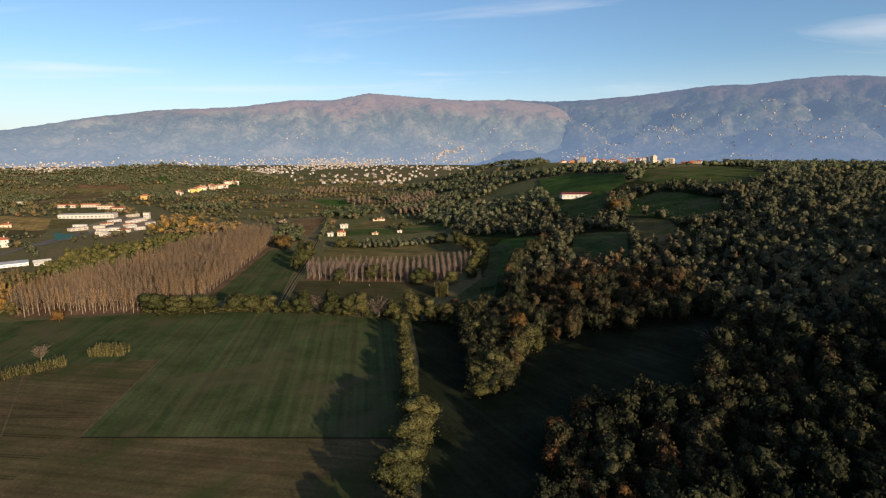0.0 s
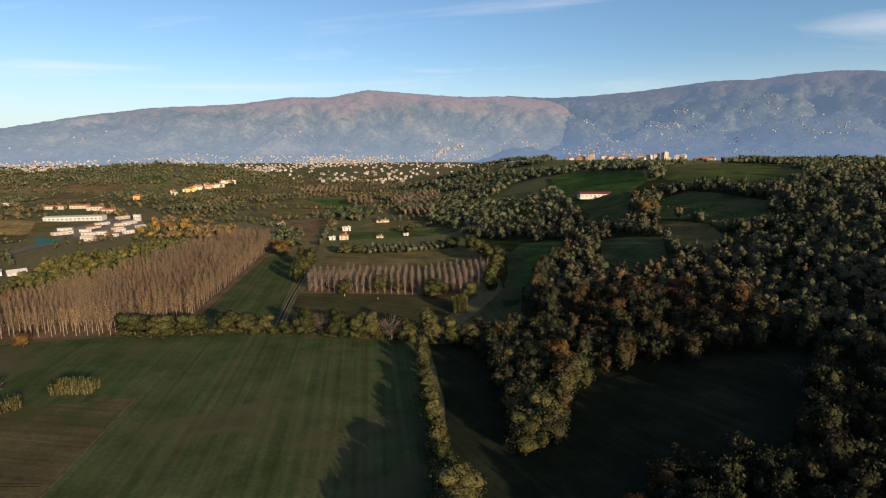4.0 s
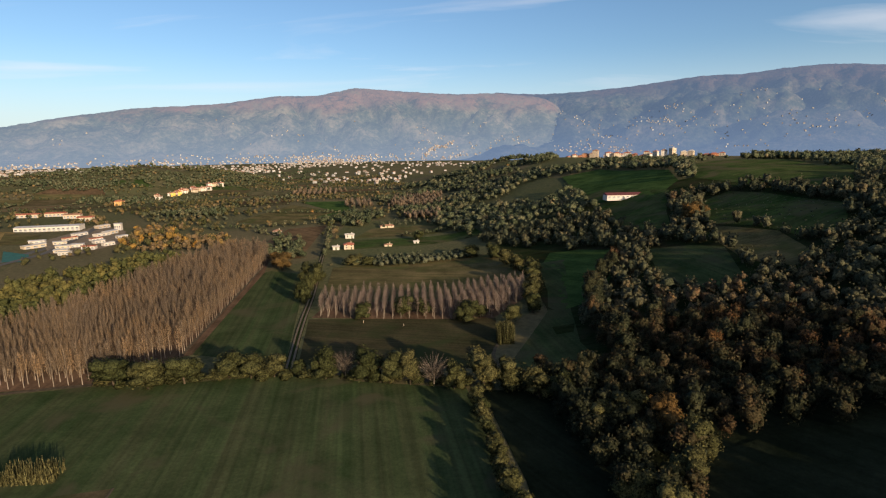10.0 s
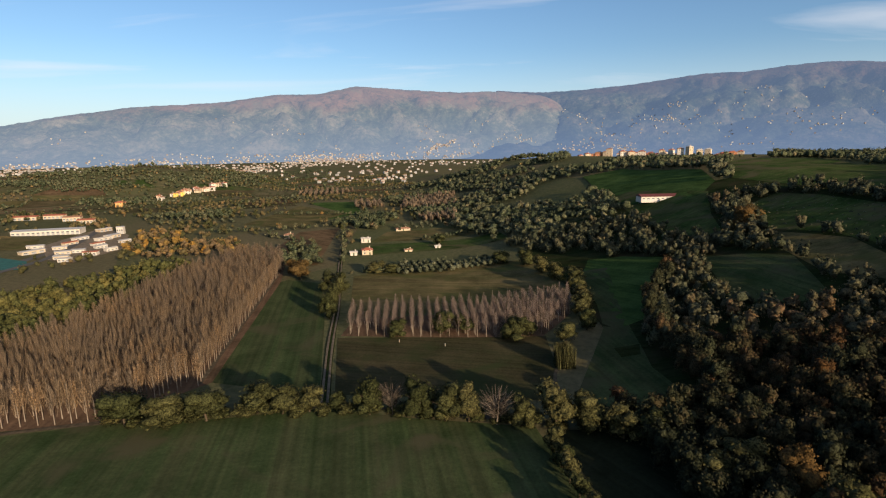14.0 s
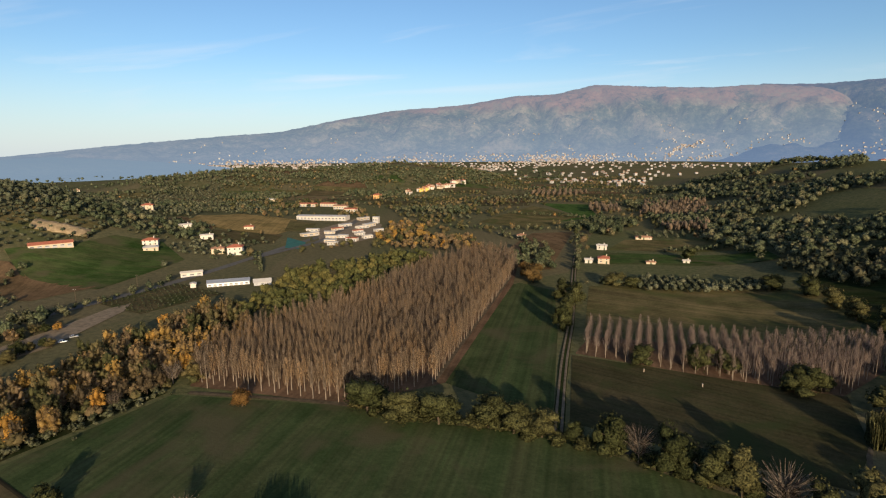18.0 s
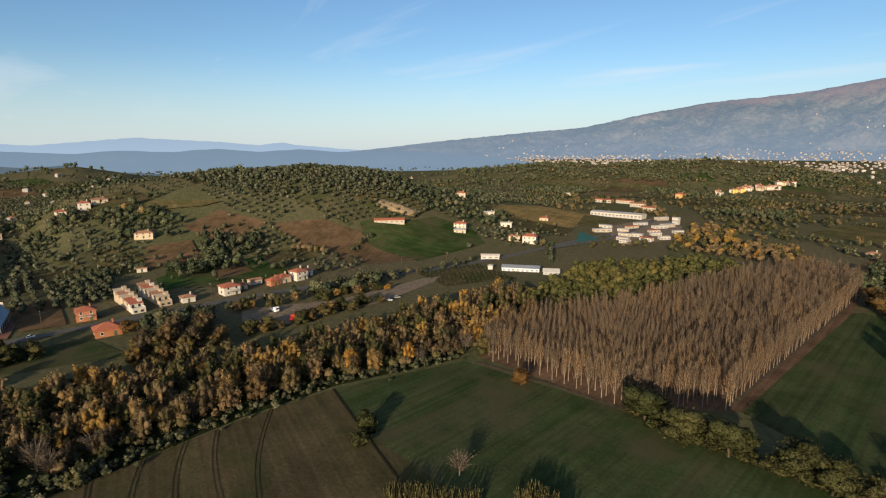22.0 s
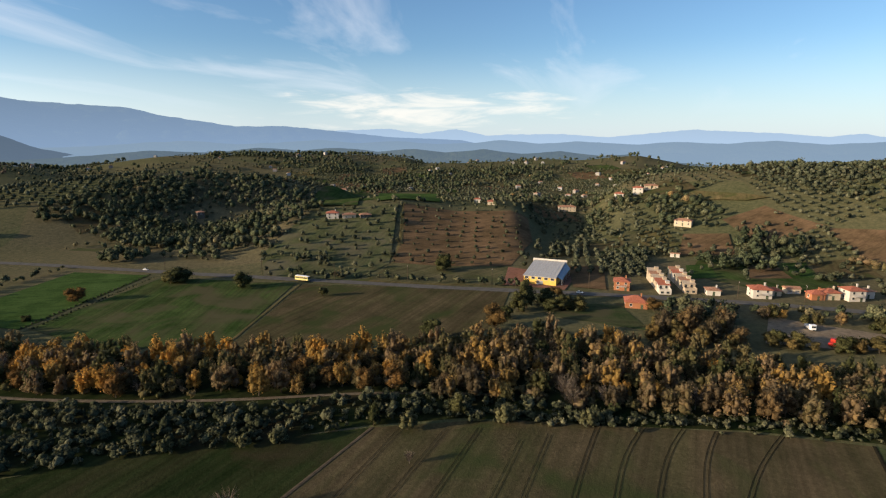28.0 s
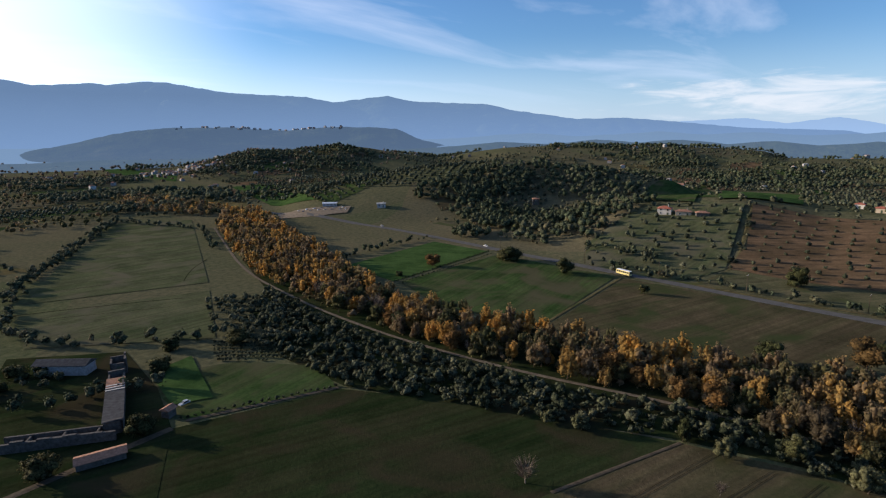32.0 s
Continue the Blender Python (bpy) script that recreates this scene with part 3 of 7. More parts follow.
def mountain(key, name, label, haze, veil, low_cols, high_cols, split):
    m, t, b, e, s = mountain_mat(name + "_slopes_with_haze", haze, low_cols, high_cols, split)
    g = t.nodes.new("ShaderNodeNewGeometry")
    sp = t.nodes.new("ShaderNodeSeparateXYZ")
    t.links.new(g.outputs["Position"], sp.inputs[0])
    # Share of that haze glow: thicker at the foot, thinner at the crest.
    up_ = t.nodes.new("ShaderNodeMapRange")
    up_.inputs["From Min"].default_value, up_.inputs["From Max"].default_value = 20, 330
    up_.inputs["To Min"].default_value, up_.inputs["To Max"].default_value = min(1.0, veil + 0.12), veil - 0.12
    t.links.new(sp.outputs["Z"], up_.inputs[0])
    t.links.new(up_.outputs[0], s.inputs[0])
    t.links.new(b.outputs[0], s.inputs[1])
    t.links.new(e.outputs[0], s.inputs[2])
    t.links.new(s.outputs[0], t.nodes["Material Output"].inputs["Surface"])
    r0, near, far, table = RIDGES[key]
    az = np.linspace(table[0][0] - 5, table[-1][0] + 5, 320)
    d = np.concatenate([np.linspace(-near, 0, 62), np.linspace(0, far, 7)[1:]])
    dd, az2 = np.meshgrid(d, np.radians(az), indexing="ij")
    x, y = CX - (r0 + dd) * np.sin(az2), CY + (r0 + dd) * np.cos(az2)
    tagged(grid_object(name, x, y, slope_z(key, x, y) - 1.5, m), label, "mountain", kind="structure")


GL = [(0.3, (0.02, 0.035, 0.016)), (0.5, (0.05, 0.07, 0.03)), (0.7, (0.11, 0.11, 0.055))]
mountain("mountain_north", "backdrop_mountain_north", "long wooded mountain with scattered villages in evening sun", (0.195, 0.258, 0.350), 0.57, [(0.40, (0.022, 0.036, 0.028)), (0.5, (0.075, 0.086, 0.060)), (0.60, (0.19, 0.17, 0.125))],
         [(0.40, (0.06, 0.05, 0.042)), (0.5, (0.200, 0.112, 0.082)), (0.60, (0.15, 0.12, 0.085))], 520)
mountain("mountain_east", "backdrop_mountain_east", "mountain behind a side valley, blued by added haze glow", (0.125, 0.185, 0.295), 0.62, [(0.40, (0.02, 0.033, 0.026)), (0.5, (0.060, 0.075, 0.050)), (0.60, (0.15, 0.14, 0.10))],
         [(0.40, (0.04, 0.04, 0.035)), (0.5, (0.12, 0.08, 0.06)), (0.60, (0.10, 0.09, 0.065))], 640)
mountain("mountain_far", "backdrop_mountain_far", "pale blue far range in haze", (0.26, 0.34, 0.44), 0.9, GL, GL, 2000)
mountain("mountain_west", "backdrop_mountain_west", "mountain range against the light with blue haze glow added", (0.165, 0.235, 0.340), 0.74, GL, GL, 2000)
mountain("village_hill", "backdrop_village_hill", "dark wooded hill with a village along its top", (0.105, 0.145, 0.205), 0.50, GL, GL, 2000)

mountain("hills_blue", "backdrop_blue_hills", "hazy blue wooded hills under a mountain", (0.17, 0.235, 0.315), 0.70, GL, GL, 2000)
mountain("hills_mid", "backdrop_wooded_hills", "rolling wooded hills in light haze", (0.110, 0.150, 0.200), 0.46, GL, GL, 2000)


# ---- plots of land ----
def inside(px, py, poly):
    px, py = np.asarray(px), np.asarray(py)
    ok = np.zeros(px.shape, bool)
    for (x0, y0), (x1, y1) in zip(poly, poly[1:] + poly[:1]):
        cross = ((y0 > py) != (y1 > py)) & (px < (x1 - x0) * (py - y0) / ((y1 - y0) or 1e-9) + x0)
        ok ^= cross
    return ok


def plot(name, poly, material, label, category, lift=0.06, cell=9.0):
    """A polygon of land laid on the terrain."""
    bm = bmesh.new()
    bm.faces.new([bm.verts.new((x, y, 0)) for x, y in poly])
    xs, ys = [p[0] for p in poly], [p[1] for p in poly]
    for lo, hi, axis in ((min(xs), max(xs), 0), (min(ys), max(ys), 1)):
        n = int((hi - lo) / cell)
        for k in range(1, n + 1):
            co, no = [0, 0, 0], [0, 0, 0]
            co[axis], no[axis] = lo + (hi - lo) * k / (n + 1), 1
            bmesh.ops.bisect_plane(bm, geom=bm.verts[:] + bm.edges[:] + bm.faces[:], plane_co=co, plane_no=no)
    for v in bm.verts:
        z = float(height(v.co.x, v.co.y))
        if z > 3:
            z += min(z * 0.10, 2.5) * float(wavy(v.co.x, v.co.y, 60, 2.0)) + 0.25 + min(0.7, 0.05 * z)
        v.co.z = z + lift
    for f in bm.faces:
        f.smooth = True
    bmesh.ops.recalc_face_normals(bm, faces=bm.faces)
    if sum(f.normal.z for f in bm.faces) < 0:
        bmesh.ops.reverse_faces(bm, faces=bm.faces)
    me = bpy.data.meshes.new(name)
    bm.to_mesh(me)
    bm.free()
    me.materials.append(material)
    return tagged(new(name, me), label, category, kind="structure")


def strip(name, line, width, material, label, category, lift=0.12):
    """A road or path of even width along a line."""
    pts = []
    for (x0, y0), (x1, y1) in zip(line, line[1:]):
        n = max(2, int(math.hypot(x1 - x0, y1 - y0) / 8))
        pts += [(x0 + (x1 - x0) * k / n, y0 + (y1 - y0) * k / n) for k in range(n)]
    pts = np.array(pts + [line[-1]], float)
    for _ in range(6):
        pts[1:-1] = (pts[:-2] + 2 * pts[1:-1] + pts[2:]) / 4
    d = np.gradient(pts, axis=0)
    d /= np.linalg.norm(d, axis=1)[:, None]
    side = np.stack([-d[:, 1], d[:, 0]], 1) * width / 2
    wob = 1 + 0.08 * np.sin(np.arange(len(pts)) * 1.3)[:, None]
    v = []
    for off in (-1, 0, 1):
        p = pts + side * off * wob
        z = height(p[:, 0], p[:, 1])
        z = z + np.where(z > 3, np.minimum(z * 0.10, 2.5) * wavy(p[:, 0], p[:, 1], 60, 2.0) + 0.4, 0) + lift + (0.05 if off == 0 else 0)
        v.append(np.c_[p, z])
    n = len(pts)
    verts = np.concatenate(v).tolist()
    faces = [[a * n + k, a * n + k + 1, (a + 1) * n + k + 1, (a + 1) * n + k][::-1] for a in range(2) for k in range(n - 1)]
    return tagged(mesh_object(name, verts, faces, material), label, category, kind="structure")


BIG = [(-217, 190), (-209, 240), (-153, 254), (-114, 256), (-83, 261), (-56, 253), (-20, 246), (-17, 227), (-11, 194), (-10, 150), (-13, 138), (-102, 138), (-109, 196), (-140, 190), (-187, 185)]
BROWN_W = [(-109, 196), (-140, 190), (-187, 185), (-217, 190), (-215, 160), (-208, 126), (-203, 99), (-198, 84), (-187, 60), (-146, 52), (-105, 46), (-102, 138)]
BROWN_S = [(-102, 138), (-13, 138), (-7, 113), (-8, 40), (-60, 30), (-105, 46)]
SW_GREEN = [(-187, 60), (-146, 52), (-105, 46), (-70, 20), (-86, -31), (-133, -23), (-159, 10)]
LAWN = [(-133, -24), (-90, -34), (-85, -72), (-115, -65), (-135, -43)]
STRIP_N = [(-127, 282), (-145, 418), (-138, 429), (-115, 419), (-100, 348), (-87, 270)]
SOIL_N = [(-82, 270), (-90, 324), (-1, 319), (-4, 286), (-14, 262)]
POPLARS_A = [(-209, 247), (-150, 256), (-127, 282), (-132, 332), (-141, 425), (-152, 478), (-185, 498), (-202, 430), (-204, 350), (-219, 290), (-218, 262)]
POPLARS_B = [(-89, 326), (-42, 321), (-2, 319), (16, 343), (20, 364), (-29, 354), (-86, 349)]
STUB_N = [(-89, 352), (-29, 357), (21, 368), (22, 448), (0, 461), (-98, 436)]
GROVE_N = [(-98, 440), (2, 484), (8, 452)]
SLOPE_A = [(48, 424), (65, 414), (81, 392), (60, 341), (47, 323), (29, 316), (31, 352), (38, 400)]
SLOPE_B = [(93, 375), (110, 360), (119, 342), (105, 298), (93, 302), (77, 317)]
SLOPE_C = [(125, 709), (168, 703), (194, 579), (178, 524), (139, 478), (116, 532), (112, 582)]
SLOPE_D = [(153, 441), (180, 450), (189, 423), (191, 354), (163, 320), (148, 329), (145, 356), (132, 384)]
SLOPE_E = [(-3, 264), (24, 320), (30, 348), (36, 405), (52, 400), (36, 330), (28, 279), (31, 252), (14, 247)]
SLOPE_F = [(146, 342), (140, 305), (126, 299), (116, 319), (122, 360), (131, 380)]
BARN_YARD = [(111, 570), (127, 572), (158, 496), (133, 443), (117, 399), (102, 410), (100, 478)]
SLOPE_G = [(261, 680), (396, 729), (320, 510), (218, 389), (200, 451), (190, 521)]
CLEARING = [(34, 198), (60, 203), (97, 196), (101, 182), (84, 163), (66, 143), (54, 146), (44, 150), (31, 134), (23, 118), (16, 101), (12, 60), (8, 10), (-4, 10), (-4, 60), (-4, 113), (0, 150), (14, 158), (28, 174)]
# Ground coloured near black where the wood throws its shade.
DITCH = [(-15, 244), (-13, 226), (-9, 194), (-8, 165), (-5, 113), (-4, 60), (-3, 113), (14, 144), (16, 160), (12, 190), (9, 226), (10, 242)]
YARD = [(-40, -60), (-50, -120), (-85, -100), (-88, -60), (-86, -31), (-70, 20), (-40, 10)]
PLAIN_A = [(-250, 680), (-180, 640), (-150, 760), (-230, 860)]
PLAIN_B = [(-170, 700), (-130, 760), (-160, 900), (-230, 900), (-150, 760)]
PLAIN_C = [(-175, 470), (-128, 470), (-140, 640), (-175, 620)]
PLAIN_D = [(-100, 500), (15, 530), (10, 560), (-100, 545)]
PLAIN_E = [(-100, 555), (5, 575), (0, 640), (-90, 610)]
PLAIN_F = [(-335, -12), (-345, 66), (-330, 18), (-322, -45)]
PLAIN_G = [(-400, 168), (-375, 200), (-380, 250), (-440, 240), (-450, 180)]
PLAIN_H = [(-300, 95), (-322, 90), (-325, 128), (-292, 140)]
W_BROWN = [(-222, -18), (-315, -41), (-336, 72), (-279, 76), (-257, 66)]
W_GREEN = [(-217, -115), (-303, -127), (-315, -46), (-225, -21), (-208, -66)]
W_GREEN_B = [(-211, -166), (-298, -190), (-305, -139), (-215, -117)]
S_FIELD_A = [(-53, -179), (-132, -164), (-115, -93), (-55, -128)]
S_FIELD_B = [(-111, -446), (-186, -423), (-136, -181), (-56, -197)]
HILL_BROWN = [(-484, -46), (-505, 56), (-450, 68), (-388, 63), (-376, 22), (-372, -12), (-410, -18)]
HILL_GREEN = [(-360, -100), (-440, -110), (-480, -50), (-370, -12), (-325, -20), (-320, -70)]
RED_FIELD = [(-500, 267), (-460, 273), (-379, 295), (-374, 331), (-420, 320), (-453, 327), (-485, 309)]
GREEN_H = [(-471, 335), (-430, 320), (-368, 326), (-383, 403), (-436, 429), (-463, 409), (-458, 379)]
OCHRE_H = [(-490, 505), (-442, 505), (-396, 519), (-405, 579), (-449, 616), (-522, 614), (-523, 550)]
VINES = [(-338, 354), (-290, 345), (-300, 300), (-337, 305)]
PLOTS = [
    ("field_wheat", BIG, F_GREEN, "young green wheat field with drilled rows"), ("field_sown", BROWN_W, F_BROWN, "sown brown field with tractor lines"),
    ("field_soil", BROWN_S, F_BROWN, "bare brown field"), ("field_pasture", SW_GREEN, F_DARK, "dark green field with worn patches"),
    ("field_lawn", LAWN, F_MEADOW, "worn green and brown meadow beside a ruin"), ("field_strip", STRIP_N, F_GREEN, "narrow green field beside bare poplars"),
    ("field_fallow", SOIL_N, F_FALLOW, "brown fallow field behind a hedge"), ("poplar_floor_a", POPLARS_A, F_LITTER, "leaf litter under bare poplars"),
    ("poplar_floor_b", POPLARS_B, F_LITTER, "leaf litter under bare poplars"), ("field_stubble", STUB_N, F_STUB, "pale stubble field"),
    ("field_slope_a", SLOPE_A, F_BRIGHT, "green meadow on a slope"), ("field_slope_b", SLOPE_B, F_GREEN, "dark green meadow among woods"),
    ("field_slope_c", SLOPE_C, F_BRIGHT, "green meadow above the woods"), ("field_slope_d", SLOPE_D, F_MEADOW, "young orchard meadow on the plateau"),
    ("field_slope_e", SLOPE_E, F_GREEN, "green field at the wood's edge"), ("field_slope_f", SLOPE_F, F_STUB, "brown field above the wood"), ("barn_yard", BARN_YARD, F_MEADOW, "rough grass round a barn"), ("field_slope_g", SLOPE_G, F_MEADOW, "open pasture on the plateau"), ("clearing", CLEARING, F_SHADE, "grass clearing in the wood, darkened for shade"), ("ditch_strip", DITCH, F_SHADE, "strip between a hedge and the wood, darkened for shade"), ("farmyard", YARD, F_DARK, "overgrown grass of a ruined farmyard"), ("plain_brown", PLAIN_A, F_STUB, "bare brown orchard plot in the plain"), ("plain_green", PLAIN_B, F_BRIGHT, "green field in the far plain"), ("plain_soil", PLAIN_C, F_RED, "brown field in the far plain"), ("plain_meadow", PLAIN_D, F_MEADOW, "meadow beside farm cottages"), ("plain_stubble", PLAIN_E, F_STUB, "stubble field beside farm cottages"), ("field_under_road", PLAIN_F, F_STUB, "fallow strip above the road"), ("field_by_houses", PLAIN_G, F_MEADOW, "garden meadow behind roadside houses"), ("field_west_end", PLAIN_H, F_GREEN, "green strip beside the river trees"),
    ("field_west_soil", W_BROWN, F_BROWN, "brown field beside the road"), ("field_west_green", W_GREEN, F_MEADOW, "green field beside the road"),
    ("field_west_b", W_GREEN_B, F_BRIGHT, "bright green field by the river trees"), ("field_south_a", S_FIELD_A, F_DULL, "dull green field near the farm ruin"),
    ("field_south_b", S_FIELD_B, F_DULL, "long dull green meadow with mown stripes"), ("field_hill_soil", HILL_BROWN, F_RED, "brown terraced orchard soil"),
    ("field_hill_green", HILL_GREEN, F_DULL, "green meadow round a hill farm"), ("field_fallow_strip", [(-334, -11), (-371, -11), (-375, 22), (-387, 63), (-345, 68), (-336, 20)], F_ROUGH, "dry grass strip between road and orchard"), ("field_red", RED_FIELD, F_RED, "ploughed reddish field"),
    ("field_green_h", GREEN_H, F_MEADOW, "green hillside meadow"), ("field_ochre", OCHRE_H, F_OCHRE, "ochre mown field"), ("field_vines", VINES, F_BROWN, "dark nursery plot"),
]
for k, (n_, poly_, m_, l_) in enumerate(PLOTS):
    plot(n_, poly_, m_, l_, "field", 0.06 + 0.004 * k)
MID_FIELDS = [
    ([(-454, 168), (-499, 175), (-499, 206), (-459, 204)], F_RED, "brown field among olive groves"),
    ([(-401, 200), (-437, 206), (-444, 223), (-408, 224)], F_RED, "brown field behind roadside houses"),
    ([(-410, 226), (-445, 227), (-448, 242), (-414, 237)], F_BRIGHT, "small green field behind houses"),
    ([(-413, 238), (-449, 245), (-453, 272), (-422, 274)], F_BROWN, "dull brown field below the red soil"),
    ([(-390, 166), (-426, 169), (-434, 184), (-397, 183)], F_BRIGHT, "green garden field behind terraced houses"),
    ([(-575, 182), (-597, 180), (-576, 231), (-564, 247), (-561, 229)], F_STUB, "ochre mown strip on a hill"),
    ([(-478, -140), (-574, -184), (-832, -251), (-752, -196), (-468, -82), (-461, -109)], F_MEADOW, "green pasture above a hill farm"),
    ([(-484, -72), (-803, -212), (-820, -126), (-519, -25)], F_BRIGHT, "narrow green pasture on a ridge"),
    ([(-454, 131), (-506, 133), (-507, 142), (-457, 143)], F_ROUGH, "dry pasture between olive groves"),
]
for k, (poly_, m_, l_) in enumerate(MID_FIELDS):
    plot("hill_plot", poly_, m_, l_, "field", 0.22 + 0.004 * k)
ROAD = [(-255, -430), (-278, -360), (-292, -310), (-304, -257), (-310, -197), (-313, -140), (-319, -80), (-326, -20), (-330, 30), (-336, 72), (-343, 125), (-348, 190), (-349, 225), (-345, 262), (-341, 311), (-338, 350), (-345, 430), (-360, 580)]
RIVER_FLOOR = [(-128, -60), (-135, -24), (-152, 5), (-169, 30), (-187, 57), (-200, 84), (-208, 126), (-216, 160), (-219, 192), (-212, 240), (-262, 240), (-262, 190), (-266, 140), (-266, 95), (-248, 62), (-230, 28), (-215, -16), (-203, -53), (-195, -92), (-211, -166), (-224, -250), (-195, -340), (-168, -221), (-156, -150), (-138, -120)]
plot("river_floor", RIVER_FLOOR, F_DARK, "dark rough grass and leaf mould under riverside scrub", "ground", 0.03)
strip("road", ROAD, 6.5, ASPHALT, "grey asphalt country road", "road", 0.25)
TRACK = [(-190, -363), (-164, -221), (-159, -174), (-162, -101), (-170, -47), (-183, -3), (-191, 19), (-203, 42), (-211, 66), (-217, 92)]
strip("gravel_track", TRACK, 1.7, TRACK_SOIL, "pale gravel track along the river trees", "track", 0.2)
LANE = [(-84, 262), (-92, 317), (-97, 367), (-111, 462), (-123, 552)]
strip("farm_lane", LANE, 3.4, F_DARK, "grassy farm lane between hedges", "track", 0.22)
for off in (-0.95, 0.95):
    strip("wheel_track", [(x + off, y) for x, y in LANE], 0.85, TRACK_SOIL, "pale worn wheel track of a farm lane", "track", 0.3)


# ---- vegetation ----
def ball(level):
    """Vertices and triangles of a round form of 20 or 80 faces."""
    g = (1 + 5 ** 0.5) / 2
    v = [(-1, g, 0), (1, g, 0), (-1, -g, 0), (1, -g, 0), (0, -1, g), (0, 1, g), (0, -1, -g), (0, 1, -g), (g, 0, -1), (g, 0, 1), (-g, 0, -1), (-g, 0, 1)]
    f = [(0, 11, 5), (0, 5, 1), (0, 1, 7), (0, 7, 10), (0, 10, 11), (1, 5, 9), (5, 11, 4), (11, 10, 2), (10, 7, 6), (7, 1, 8), (3, 9, 4), (3, 4, 2), (3, 2, 6), (3, 6, 8), (3, 8, 9), (4, 9, 5), (2, 4, 11), (6, 2, 10), (8, 6, 7), (9, 8, 1)]
    v = [np.array(p, float) / np.linalg.norm(p) for p in v]
    for _ in range(level):
        mids, out = {}, []
        for a, b, c in f:
            m = []
            for p, q in ((a, b), (b, c), (c, a)):
                key = (min(p, q), max(p, q))
                if key not in mids:
                    w = v[p] + v[q]
                    mids[key] = len(v)
                    v.append(w / np.linalg.norm(w))
                m.append(mids[key])
            out += [(a, m[0], m[2]), (b, m[1], m[0]), (c, m[2], m[1]), tuple(m)]
        f = out
    return np.array(v), np.array(f)


BALLS = [ball(0), ball(1)]


def merged(parts):
    vs, fs, n = [], [], 0
    for v, f in parts:
        vs.append(np.asarray(v, float))
        fs.append(np.asarray(f) + n)
        n += len(v)
    return np.concatenate(vs), np.concatenate(fs)


def tris(quads):
    """Separate four-cornered blades as vertices and triangles."""
    q = np.asarray(quads, float)
    k = np.arange(len(q))[:, None] * 4
    return q.reshape(-1, 3), np.concatenate([k + np.array([[0, 1, 2]]), k + np.array([[0, 2, 3]])])


def lumps(rng, blobs, level, rough=0.34, fill=0.84):
    """The masses of a crown as knobbly closed forms."""
    out = []
    for c, r in blobs:
        v, f = BALLS[level]
        out.append((np.array(c) + v * np.array(r) * fill * rng.uniform(1 - rough, 1 + rough, (len(v), 1)), f))
    return merged(out)


def leaves(rng, blobs, n, size, flat=0.7):
    """n bent sprays of leaves lying on rounded masses (centre, radii)."""
    blobs = [(np.array(c, float), np.array(r, float)) for c, r in blobs]
    area = np.array([r[0] * r[2] for _, r in blobs])
    pick = rng.choice(len(blobs), n, p=area / area.sum())
    c = np.array([b[0] for b in blobs])[pick]
    r = np.array([b[1] for b in blobs])[pick]
    d = rng.normal(size=(n, 3))
    d[:, 2] += 0.25
    d /= np.linalg.norm(d, axis=1)[:, None]
    p = c + d * r * rng.uniform(0.9, 1.2, (n, 1))
    nrm = d + flat * rng.normal(size=(n, 3))
    nrm /= np.linalg.norm(nrm, axis=1)[:, None]
    u = np.cross(nrm, rng.normal(size=(n, 3)))
    u /= np.linalg.norm(u, axis=1)[:, None]
    v = np.cross(nrm, u)
    s = size * rng.uniform(0.6, 1.35, (n, 1))
    bend = nrm * s * 0.3
    return tris(np.stack([p - u * s * 0.5, p - v * s * 0.42 - bend, p + u * s * 0.5, p + v * s * 0.42 - bend], 1))


def crown(rng, blobs, n, size, level=1):
    return merged([lumps(rng, blobs, level), leaves(rng, blobs, n, size)])


def tree_blobs(rng, w, h, foot, n):
    """Overlapping rounded masses of a broad crown."""
    out = [((0, 0, foot + (h - foot) * 0.5), (w * 0.36, w * 0.36, (h - foot) * 0.42))]
    for _ in range(n):
        a, q = rng.uniform(0, 2 * np.pi), rng.uniform(0.25, 1.0) ** 0.6
        zz = foot + (h - foot) * rng.uniform(0.2, 0.86)
        s = w * rng.uniform(0.16, 0.26)
        lim = 1 - 0.55 * abs((zz - foot) / (h - foot) - 0.45)
        out.append(((math.cos(a) * q * w * 0.34 * lim, math.sin(a) * q * w * 0.34 * lim, zz), (s, s, s * rng.uniform(0.7, 1.0))))
    return out


def cone(p0, p1, r0, r1, sides=6):
    p0, p1 = np.array(p0, float), np.array(p1, float)
    ax = p1 - p0
    ax /= np.linalg.norm(ax)
    u = np.cross(ax, (0.3, 0.9, 0.1))
    u /= np.linalg.norm(u)
    v = np.cross(ax, u)
    a = np.linspace(0, 2 * np.pi, sides, endpoint=False)[:, None]
    ring = np.cos(a) * u + np.sin(a) * v
    verts = np.concatenate([p0 + ring * r0, p1 + ring * r1])
    faces = [[k, (k + 1) % sides, sides + (k + 1) % sides, sides + k] for k in range(sides)]
    return verts, faces


def joined(parts):
    vs, fs, n = [], [], 0
    for v, f in parts:
        vs.append(np.asarray(v, float).reshape(-1, 3))
        fs += [[i + n for i in q] for q in f]
        n += len(vs[-1])
    return np.concatenate(vs), fs


